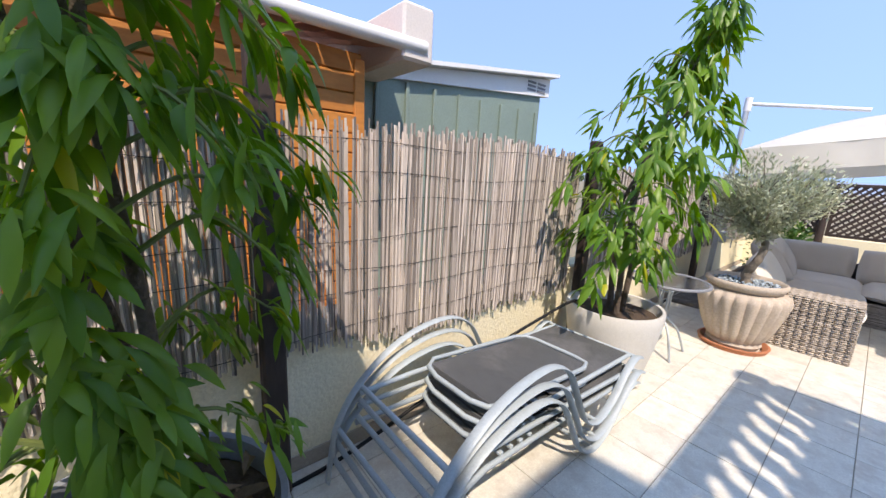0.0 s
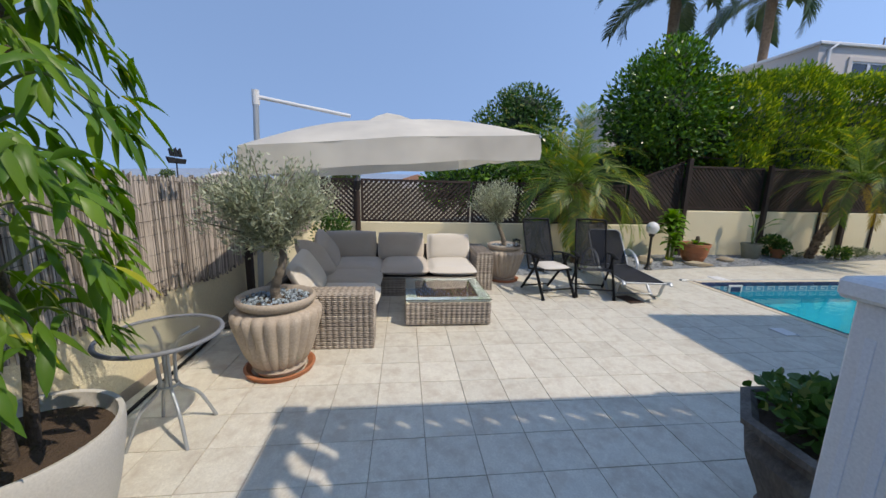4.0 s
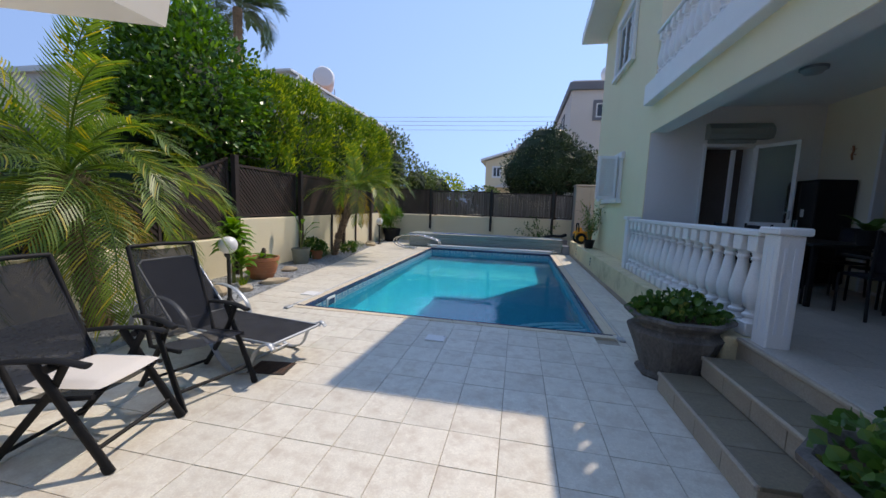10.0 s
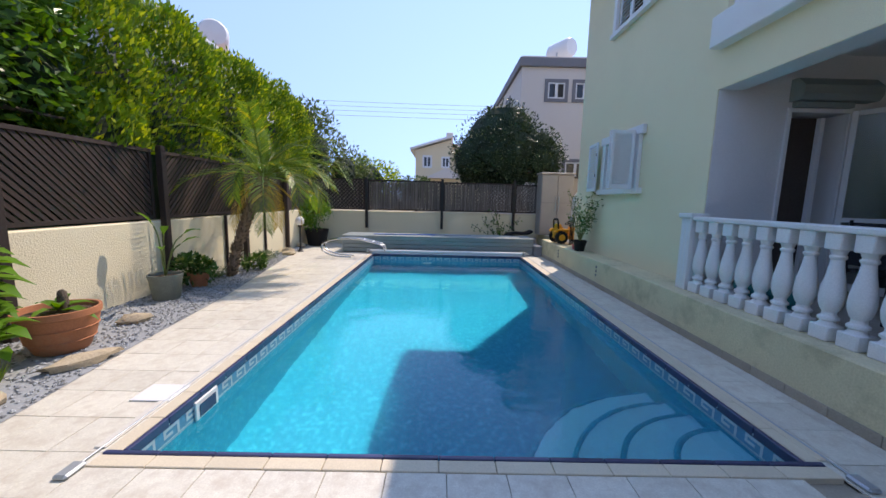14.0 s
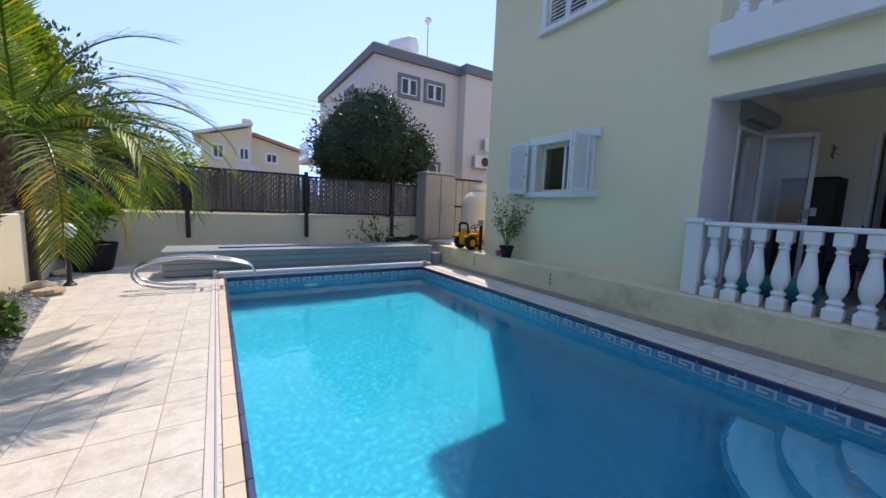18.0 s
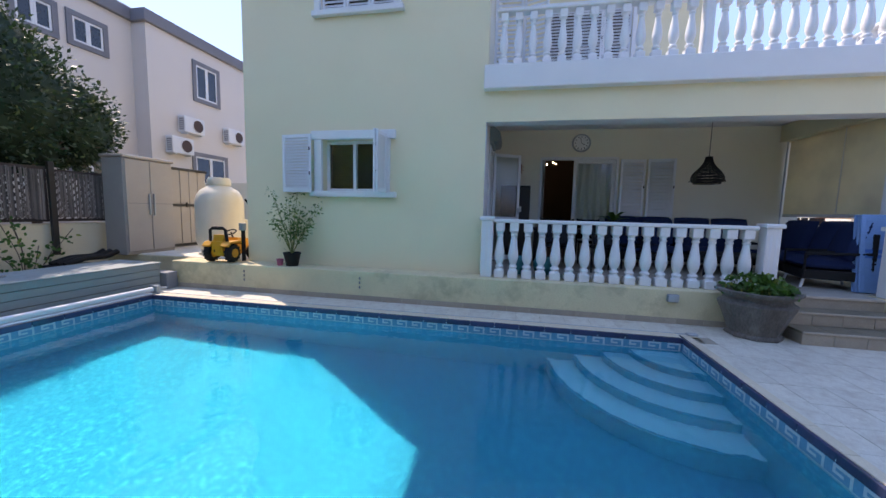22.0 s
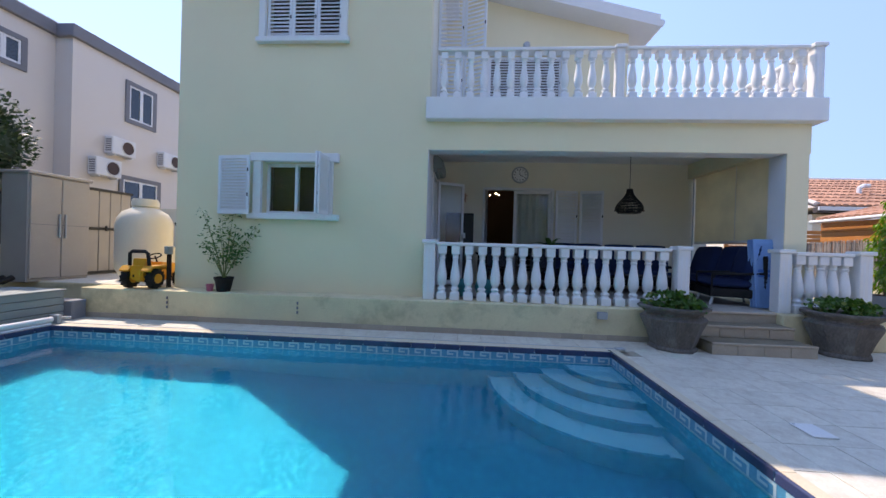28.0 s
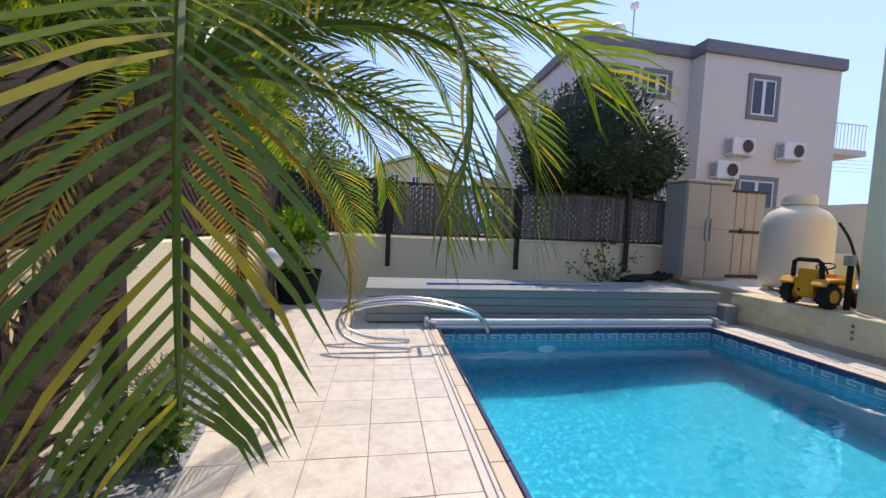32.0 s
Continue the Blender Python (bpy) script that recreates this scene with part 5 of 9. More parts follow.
# terrace furniture
def navy_sofa(m, w, n, label, arm=True):
    t = thing("outdoor_sofa", label, "sofa", m)
    part("base", Geo().box(-w / 2, w / 2, -0.38, 0.38, 0.14, 0.28, 0.01), BLACK, t)
    for x in (-w / 2 + 0.06, w / 2 - 0.06):
        for y in (-0.33, 0.33):
            part("leg", Geo().tube([(x, y, 0.15), (x * 1.03, y * 1.1, 0.0)], 0.018, 8), STEEL if not arm else WHITE, t)
    part("back_frame", Geo().box(-w / 2, w / 2, 0.34, 0.40, 0.28, 0.84, 0.01), BLACK, t)
    if arm:
        for x in (-w / 2, w / 2):
            part("arm_frame", Geo().tube([(x, 0.36, 0.28), (x, 0.36, 0.55), (x, -0.36, 0.52), (x, -0.36, 0.2)], 0.022, 8), BLACK, t)
    for k in range(n):
        cx = -w / 2 + w * (k + 0.5) / n
        part("seat_cushion", Geo().pillow((cx, -0.02, 0.36), (w / n * 0.49, 0.36, 0.08), 10, seed=k), NAVYCLOTH, t, smooth=180)
        part("back_cushion", Geo().pillow((0, 0, 0), (w / n * 0.49, 0.31, 0.085), 10, m=pose(cx, 0.24, 0.72, 74), seed=k + 5), NAVYCLOTH, t, smooth=180)
navy_sofa(pose(0.25, 4.0, TERR, 0, 0, -90), 2.1, 3, "long outdoor sofa with navy blue cushions")
navy_sofa(pose(-0.55, 2.78, TERR, 0, 0, 180), 1.6, 2, "short outdoor sofa with navy blue cushions beside the blind")
navy_sofa(pose(-1.35, 2.9, TERR, 0, 0, 165), 0.75, 1, "navy blue cushioned outdoor armchair on white legs")
navy_sofa(pose(0.28, 5.35, TERR, 0, 0, -90), 0.75, 1, "navy blue cushioned outdoor chair near the door")
t = thing("terrace_table", "low dark outdoor table on the terrace", "table", pose(-0.75, 3.9, TERR))
part("tabletop", Geo().box(-0.32, 0.32, -0.55, 0.55, 0.36, 0.40, 0.01), BLACK, t)
for x in (-0.27, 0.27):
    for y in (-0.5, 0.5):
        part("leg", Geo().box(x - 0.02, x + 0.02, y - 0.02, y + 0.02, 0, 0.36, 0.004), BLACK, t)
t = thing("dining_table", "dark dining table behind the balustrade", "table", pose(-0.44, 6.5, TERR))
part("tabletop", Geo().box(-0.45, 0.45, -0.8, 0.8, 0.71, 0.745, 0.01), BLACK, t)
for x in (-0.38, 0.38):
    for y in (-0.72, 0.72):
        part("leg", Geo().box(x - 0.025, x + 0.025, y - 0.025, y + 0.025, 0, 0.71, 0.004), BLACK, t)
t = thing("table_plant", "small orchid plant in a pot on the dining table", "plant", pose(-0.35, 5.76, TERR + 0.745) @ Matrix.Scale(1.6, 4))
part("pot", Geo().lathe([(0.0, 0.0), (0.05, 0.0), (0.065, 0.10), (0.07, 0.11), (0.06, 0.11), (0.055, 0.07)], 18, caps=False), BLACK, t, smooth=40)
for k, (a, u, L) in enumerate(((-100, 0.6, 0.24), (-60, 1.2, 0.30), (80, 0.7, 0.26), (150, 1.3, 0.28), (20, 1.6, 0.22), (-150, 0.9, 0.2))):
    part("leaf", Geo().leaf((0, 0, 0.08), (math.cos(radians(a)), math.sin(radians(a)), u), (0, 0, 1), L, 0.07, 0.4, 0.5), LEAF_BUSH, t, smooth=60)
def dining_chair(m):
    t = thing("dining_chair", "dark metal and sling dining chair on the terrace", "chair", m, group="terrace dining chairs")
    part("seat", Geo().box(-0.22, 0.22, -0.22, 0.22, 0.43, 0.46, 0.012), MESH, t)
    part("backrest", Geo().box(-0.22, 0.22, 0.20, 0.225, 0.50, 0.92, 0.01), MESH, t)
    for x in (-0.22, 0.22):
        part("leg", Geo().tube([(x, -0.2, 0), (x, -0.2, 0.44)], 0.014, 6), BLACK, t)
        part("leg", Geo().tube([(x, 0.24, 0), (x, 0.21, 0.44), (x, 0.23, 0.94)], 0.014, 6), BLACK, t)
        part("armrest", Geo().box(x - 0.02, x + 0.02, -0.2, 0.22, 0.64, 0.665, 0.008), BLACK, t)
    return t
c0 = dining_chair(pose(-1.02, 6.1, TERR, 0, 0, 95))
copy_thing(c0, pose(-1.05, 6.85, TERR, 0, 0, 84))
copy_thing(c0, pose(0.15, 6.1, TERR, 0, 0, -92))
copy_thing(c0, pose(0.16, 6.85, TERR, 0, 0, -85))
copy_thing(c0, pose(-0.45, 5.42, TERR, 0, 0, 175))
t = thing("terrace_cabinet", "tall black cabinet against the terrace wall", "cabinet", pose(0.42, 7.65, TERR))
part("body", Geo().box(-0.24, 0.25, -0.30, 0.33, 0.05, 1.62, 0.01), BLACK, t)
for k in range(2):
    d = part("door", Geo().box(-0.262, -0.242, -0.29 + k * 0.31, 0.01 + k * 0.31, 0.08, 1.58, 0.006), BLACKIRON, t)
    part("handle", Geo().box(-0.28, -0.262, -0.02 + k * 0.06, 0.0 + k * 0.06, 0.8, 1.0, 0.005), STEEL, d)
for x, y in ((-0.2, -0.26), (-0.2, 0.29), (0.2, -0.26), (0.2, 0.29)):
    part("foot", Geo().box(x - 0.02, x + 0.02, y - 0.02, y + 0.02, 0, 0.05), BLACK, t)
part("card", Geo().box(-0.266, -0.263, -0.12, -0.05, 1.05, 1.17), WHITE, t, "small white card on the door")
t = thing("gecko_ornament", "small brown metal lizard on the wall", "ornament", pose(TB - 0.012, 7.55, 2.55))
part("body", Geo().tube(spline([(0, 0, -0.12), (0, 0.02, -0.05), (0, 0, 0.02), (0, 0.015, 0.09)], 5), 0.014, 6), TERRA, t, smooth=60)
for y, z in ((0.05, 0.05), (-0.05, 0.04), (0.05, -0.04), (-0.05, -0.05)):
    part("leg", Geo().tube([(0, 0, z * 0.8), (0, y, z)], 0.007, 5), TERRA, t)
for (x, y) in ((-1.75, 7.55), (-1.70, 7.15)):
    t = thing("teal_pot", "round teal glazed pot on the terrace floor", "pot", pose(x, y, TERR), group="teal pots")
    part("bowl", Geo().lathe([(0.09, 0), (0.15, 0.06), (0.18, 0.16), (0.15, 0.26), (0.12, 0.29), (0.10, 0.27), (0.0, 0.25)], 20, caps=False), TEAL, t, smooth=50)
t = thing("folded_lounger_panel", "pale blue folded slatted panel leaning on the pillar", "panel", pose(-1.80, 2.38, TERR, 0, 0, 0))
for k in range(3):
    q = part("board", Geo().box(-0.05 + k * 0.05, -0.015 + k * 0.05, -0.03, 0.42, 0.0, 1.12, 0.008), LIGHTBLUE, t, at=pose(0, 0, 0, 0, 6, 0))
for k in range(14):
    part("rib", Geo().box(-0.058, -0.051, 0.02, 0.37, 0.05 + k * 0.075, 0.10 + k * 0.075, 0.002), BLUEPLASTIC if k in (6, 7) else LIGHTBLUE, t, at=pose(0, 0, 0, 0, 6, 0))
t = thing("wire_crate", "dark folded wire crate with blue rim behind the balusters", "crate", pose(-1.3, 2.02, TERR))
part("side_panel", Geo().box(-0.5, 0.9, 0.0, 0.02, 0.02, 0.06, 0.004).box(-0.5, 0.9, 0.0, 0.02, 0.80, 0.83, 0.004), BLACKIRON, t)
part("rim", Geo().box(-0.5, 0.9, 0.03, 0.05, 0.72, 0.76, 0.006), BLUEPLASTIC, t, "blue plastic rim")
for k in range(20):
    part("wire", Geo().tube([(-0.48 + k * 0.072, 0.01, 0.05), (-0.48 + k * 0.072, 0.01, 0.81)], 0.0025, 4), STEEL, t)
for k in range(10):
    part("wire", Geo().tube([(-0.5, 0.01, 0.08 + k * 0.075), (0.9, 0.01, 0.08 + k * 0.075)], 0.0025, 4), STEEL, t)
part("backing", Geo().box(-0.5, 0.9, 0.06, 0.075, 0.02, 0.7, 0.004), GREYPOT, t)
t = thing("wall_socket", "grey outdoor socket box on the plinth", "socket", pose(-2.42, 5.42, 0.37))
part("box", Geo().box(-0.03, 0.018, -0.075, 0.075, -0.05, 0.06, 0.01), GREYPOT, t)
part("lid", Geo().box(-0.042, -0.031, -0.068, 0.068, -0.045, 0.055, 0.008), STEEL, t, "pale hinged lid")
for y in (10.15, 12.35):
    t = thing("wall_hooks", "column of small blue plastic hooks on the plinth", "hook", pose(-2.402, y, 0.2), group="plinth hooks")
    for k in range(3):
        part("hook", Geo().box(-0.02, 0.0, -0.012, 0.012, k * 0.075, k * 0.075 + 0.045, 0.005), NGREY, t)
# tile skirting along the plinth
p = thing("plinth_skirting", "beige tile skirting along the plinth foot", "skirting", kind="structure")
for k in range(28):
    y = 4.32 + k * 0.34
    part("skirting_tile", Geo().box(-2.414, -2.402, y + 0.002, y + 0.338, 0.0, 0.085, 0.003), SKIRT, p)
# terrace floor finish
p = thing("terrace_tiles", "brown stone tiles on the terrace floor", "floor", kind="structure")
for i in range(8):
    for j in range(17):
        x, y = FACADE + 0.03 + i * 0.33, 2.5 + j * 0.335
        part("terrace_tile", Geo().box(x + 0.003, x + 0.327, y + 0.003, y + 0.332, TERR - 0.02, TERR - 0.004, 0.002), TERRTILE, p)
part("terrace_tile", Geo().box(-2.27, FACADE + 0.03, 2.85, 4.29, TERR - 0.04, TERR - 0.004, 0.003), TERRTILE, p)


# ---- furniture on the open terrace ----
def weave(o, u, v, w, h, out, pitch=0.019, wave=0.06, amp=0.010, rad=0.0085, seed=1, g=None, alt=0.45):
    """Woven strands over a rectangle: o its corner, u along the strands, v up, out its outward normal."""
    g = g or Geo()
    rng = random.Random(seed)
    o, u, v, out = Vector(o), Vector(u).normalized(), Vector(v).normalized(), Vector(out).normalized()
    rows_ = max(2, int(h / pitch))
    n = max(4, int(w / (wave * 0.25)))
    for r in range(rows_):
        s = 1 if r % 2 else alt
        z = (r + 0.5) * h / rows_
        jig = rng.uniform(-0.002, 0.002)
        pts = [o + u * (w * k / n) + v * (z + jig + 0.0012 * math.sin(k * 0.7 + r)) + out * (amp * s * math.sin(k * math.pi / 2 + 0.78)) for k in range(n + 1)]
        g.tube(pts, rad * rng.uniform(0.9, 1.1), 4, flat=1.2)
    return g

def wicker_block(t, x0, x1, y0, y1, z0, z1, faces, mat=None, core=None, name="woven_side"):
    """A woven box: a dark core with woven strands on the faces that show."""
    mat, core = mat or WICKER, core or WICKERDARK
    part("frame", Geo().box(x0 + 0.012, x1 - 0.012, y0 + 0.012, y1 - 0.012, z0 + 0.005, z1 - 0.01, 0.02), core, t, "dark inner frame")
    dx, dy, dz = x1 - x0, y1 - y0, z1 - z0
    spec = {"+x": ((x1, y0, z0), (0, 1, 0), (0, 0, 1), dy, dz, (1, 0, 0)), "-x": ((x0, y0, z0), (0, 1, 0), (0, 0, 1), dy, dz, (-1, 0, 0)),
            "+y": ((x0, y1, z0), (1, 0, 0), (0, 0, 1), dx, dz, (0, 1, 0)), "-y": ((x0, y0, z0), (1, 0, 0), (0, 0, 1), dx, dz, (0, -1, 0)),
            "+z": ((x0, y0, z1), (1, 0, 0), (0, 1, 0), dx, dy, (0, 0, 1)), "+zy": ((x0, y0, z1), (0, 1, 0), (1, 0, 0), dy, dx, (0, 0, 1))}
    for f in faces:
        o, u, v, w, h, n = spec[f]
        part(name, weave(o, u, v, w, h, n, seed=len(f) + int(abs(x0) * 10)), mat, t, "grey woven wicker strands", smooth=60)["kind"] = "stuff"

def sofa():
    t = thing("corner_sofa", "grey wicker corner sofa with taupe and pale cushions", "sofa")
    wicker_block(t, -5.16, -4.90, -1.12, -0.08, 0.0, 0.57, ("+x", "+y", "+zy", "-x"))
    wicker_block(t, -7.75, -5.17, -1.02, -0.12, 0.0, 0.29, ("+y",))
    wicker_block(t, -7.75, -5.17, -1.14, -1.03, 0.0, 0.60, ("-y",))
    wicker_block(t, -7.72, -6.62, -0.11, 1.36, 0.0, 0.29, ("+x",), mat=WICKER)
    wicker_block(t, -7.84, -7.73, -1.02, 1.36, 0.0, 0.60, ())
    wicker_block(t, -7.72, -6.86, 1.37, 1.62, 0.0, 0.60, ("+x", "-y", "+z", "+y"))
    def seat(x0, x1, y0, y1, mat, seed, z=0.36):
        part("seat_cushion", Geo().pillow(((x0 + x1) / 2, (y0 + y1) / 2, z), ((x1 - x0) / 2, (y1 - y0) / 2, 0.085), 14, seed=seed), mat, t, smooth=180)
    def back(cx, cy, cz, w, h, m, mat, seed):
        part("back_cushion", Geo().pillow((0, 0, 0), (w / 2, h / 2, 0.11), 14, m=pose(cx, cy, cz) @ m, seed=seed), mat, t, smooth=180)
    seat(-5.92, -5.18, -1.0, -0.04, CUSHLIGHT, 1)
    seat(-6.62, -5.90, -1.0, -0.06, CUSHION, 2)
    seat(-7.55, -6.60, -1.0, -0.10, CUSHION, 3)
    seat(-7.60, -6.56, -0.12, 0.62, CUSHION, 4, 0.37)
    seat(-7.55, -6.58, 0.60, 1.35, CUSHLIGHT, 5)
    lean = lambda a, turn: Matrix.Rotation(radians(turn), 4, 'Z') @ Matrix.Rotation(radians(a), 4, 'X')
    back(-7.55, -0.66, 0.60, 0.86, 0.50, lean(72, 90), CUSHION, 6)
    back(-7.50, 0.18, 0.60, 0.78, 0.48, lean(70, 90), CUSHION, 7)
    back(-7.46, 0.98, 0.59, 0.74, 0.48, lean(68, 90), CUSHLIGHT, 8)
    back(-6.95, -0.92, 0.60, 0.70, 0.56, Matrix.Rotation(radians(180), 4, 'Z') @ Matrix.Rotation(radians(62), 4, 'X') @ Matrix.Rotation(radians(22), 4, 'Z'), CUSHION, 9)
    back(-6.28, -0.92, 0.61, 0.72, 0.58, Matrix.Rotation(radians(180), 4, 'Z') @ Matrix.Rotation(radians(58), 4, 'X') @ Matrix.Rotation(radians(-20), 4, 'Z'), CUSHION, 10)
    back(-5.55, -0.86, 0.60, 0.66, 0.52, Matrix.Rotation(radians(178), 4, 'Z') @ Matrix.Rotation(radians(62), 4, 'X') @ Matrix.Rotation(radians(8), 4, 'Z'), CUSHLIGHT, 11)
sofa()

def coffee_table():
    t = thing("coffee_table", "low grey wicker coffee table with a frosted glass top", "table")
    x0, x1, y0, y1 = -6.40, -5.44, 0.26, 1.26
    wicker_block(t, x0, x1, y0, y1, 0.02, 0.29, ("+x", "-y", "+y", "-x"))
    part("woven_top", weave((x0 + 0.10, y0 + 0.13, 0.302), (1, 0, 0), (0, 1, 0), 0.74, 0.74, (0, 0, 1), pitch=0.024, wave=0.06, amp=0.006, rad=0.009, seed=8, alt=-1), mk("brown_wicker", (0.20, 0.13, 0.09), (0.12, 0.08, 0.06), 0.6, 9, 120, 0.3, island=0.45), t, "brown woven panel under the glass")["kind"] = "stuff"
    part("glass_top", Geo().box(x0 - 0.015, x1 + 0.015, y0 - 0.015, y1 + 0.015, 0.320, 0.330, 0.003), GLASS, t, "clear glass table top").visible_shadow = False
    for b in ((x0, x0 + 0.09, y0, y1), (x1 - 0.12, x1, y0, y1), (x0 + 0.09, x1 - 0.12, y0, y0 + 0.12), (x0 + 0.09, x1 - 0.12, y1 - 0.12, y1)):
        part("frosted_border", Geo().box(*b, 0.300, 0.316), mk("frosted_border", (0.30, 0.35, 0.35), (0.27, 0.32, 0.32), 0.5, 4, 120, 0.02), t, "pale frosted border")
coffee_table()

def umbrella():
    t = thing("cantilever_umbrella", "large cream cantilever umbrella over the corner sofa", "umbrella")
    c = Vector((-6.18, 0.02, 0))
    ang, s = radians(9), 1.37
    e1, e2 = Vector((math.cos(ang), math.sin(ang), 0)), Vector((-math.sin(ang), math.cos(ang), 0))
    apex = c + Vector((0, 0, 2.42))
    def rim(a, b, z=0.0):
        p = c + e1 * a * s + e2 * b * s
        mid = 1 - abs(a) * abs(b)
        return p + Vector((0, 0, 2.03 + 0.085 * p.y + 0.03 * mid + z))
    ring = []
    N = 8
    for (a0, b0), (a1, b1) in (((1, -1), (1, 1)), ((1, 1), (-1, 1)), ((-1, 1), (-1, -1)), ((-1, -1), (1, -1))):
        for k in range(N):
            f = k / N
            sag = 0.05 * math.sin(math.pi * (f * 2 % 1))
            p = rim(a0 + (a1 - a0) * f, b0 + (b1 - b0) * f)
            ring.append(p + (c + Vector((0, 0, p.z)) - p).normalized() * sag)
    g = Geo()
    n = len(ring)
    rows_ = 7
    vs = []
    for r in range(rows_ + 1):
        f = 0.14 + 0.86 * r / rows_
        for p in ring:
            q = apex.lerp(p, f)
            q.z += 0.10 * math.sin(math.pi * f) * (0.7)
            vs.append(q)
    fs = [(r * n + k, r * n + (k + 1) % n, (r + 1) * n + (k + 1) % n, (r + 1) * n + k) for r in range(rows_) for k in range(n)]
    can = part("canopy", g.put(vs, fs), CANVAS, t, "cream canvas canopy", smooth=50)
    # valance, hanging a little unevenly
    g = Geo()
    vs = []
    for d in (0.0, 0.08, 0.16, 0.235):
        for k, p in enumerate(ring):
            o = (p - c)
            o.z = 0
            o.normalize()
            vs.append(p + Vector((0, 0, -d - 0.012 * math.sin(k * 1.9) * d / 0.2)) + o * (0.012 * math.sin(k * 2.2 + d * 20) + 0.03 * d))
    g.put(vs, [(r * n + k, r * n + (k + 1) % n, (r + 1) * n + (k + 1) % n, (r + 1) * n + k) for r in range(3) for k in range(n)])
    part("valance", g, CANVAS, can, "hanging canvas edge", smooth=50)
    g = Geo()
    vs = []
    for f, dz in ((0.0, 0.09), (0.10, 0.075), (0.19, 0.035)):
        for p in ring:
            q = apex.lerp(p, f)
            q.z += dz
            vs.append(q)
    g.put(vs, [(r * n + k, r * n + (k + 1) % n, (r + 1) * n + (k + 1) % n, (r + 1) * n + k) for r in range(2) for k in range(n)])
    part("vent", g, CANVAS, can, "raised vent cap")
    hub = c + Vector((0, 0, 2.06))
    part("hub", Geo().lathe([(0.05, -0.1), (0.07, -0.06), (0.07, 0.03), (0.04, 0.05), (0.04, 0.27)], 12, hub), STEEL, t, smooth=40)
    for k in range(0, n, N // 2):
        p = ring[k] + Vector((0, 0, -0.02))
        r = part("rib", Geo().tube([apex + Vector((0, 0, -0.03)), apex.lerp(p, 0.5) + Vector((0, 0, 0.055)), p], 0.012, 6), STEEL, t, smooth=60)
        part("strut", Geo().tube([hub, apex.lerp(p, 0.45) + Vector((0, 0, 0.04))], 0.010, 6), STEEL, r, smooth=60)
    base, top = Vector((-5.78, -1.48, 0.0)), Vector((-5.98, -1.46, 2.62))
    part("mast", Geo().tube([base, top], 0.032, 12), STEEL, t, "grey steel mast", smooth=50)
    part("arm", Geo().tube([top + Vector((0, 0, -0.03)), Vector((-6.1, -0.42, 2.44))], 0.022, 10), WHITE, t, "pale folding arm", smooth=50)
    part("collar", Geo().tube([top + Vector((0.0, 0, -0.12)), top + Vector((0, 0, 0.04))], 0.042, 12), WHITE, t, smooth=50)
    part("crank", Geo().box(-5.86, -5.80, -1.44, -1.36, 0.85, 1.0, 0.012).tube([(-5.83, -1.36, 0.92), (-5.83, -1.30, 0.92), (-5.83, -1.30, 0.80)], 0.008, 6), STEEL, t)
    part("base_plate", Geo().box(-6.15, -5.45, -1.78, -1.2, 0.0, 0.05, 0.012), CONCRETE, t)
umbrella()

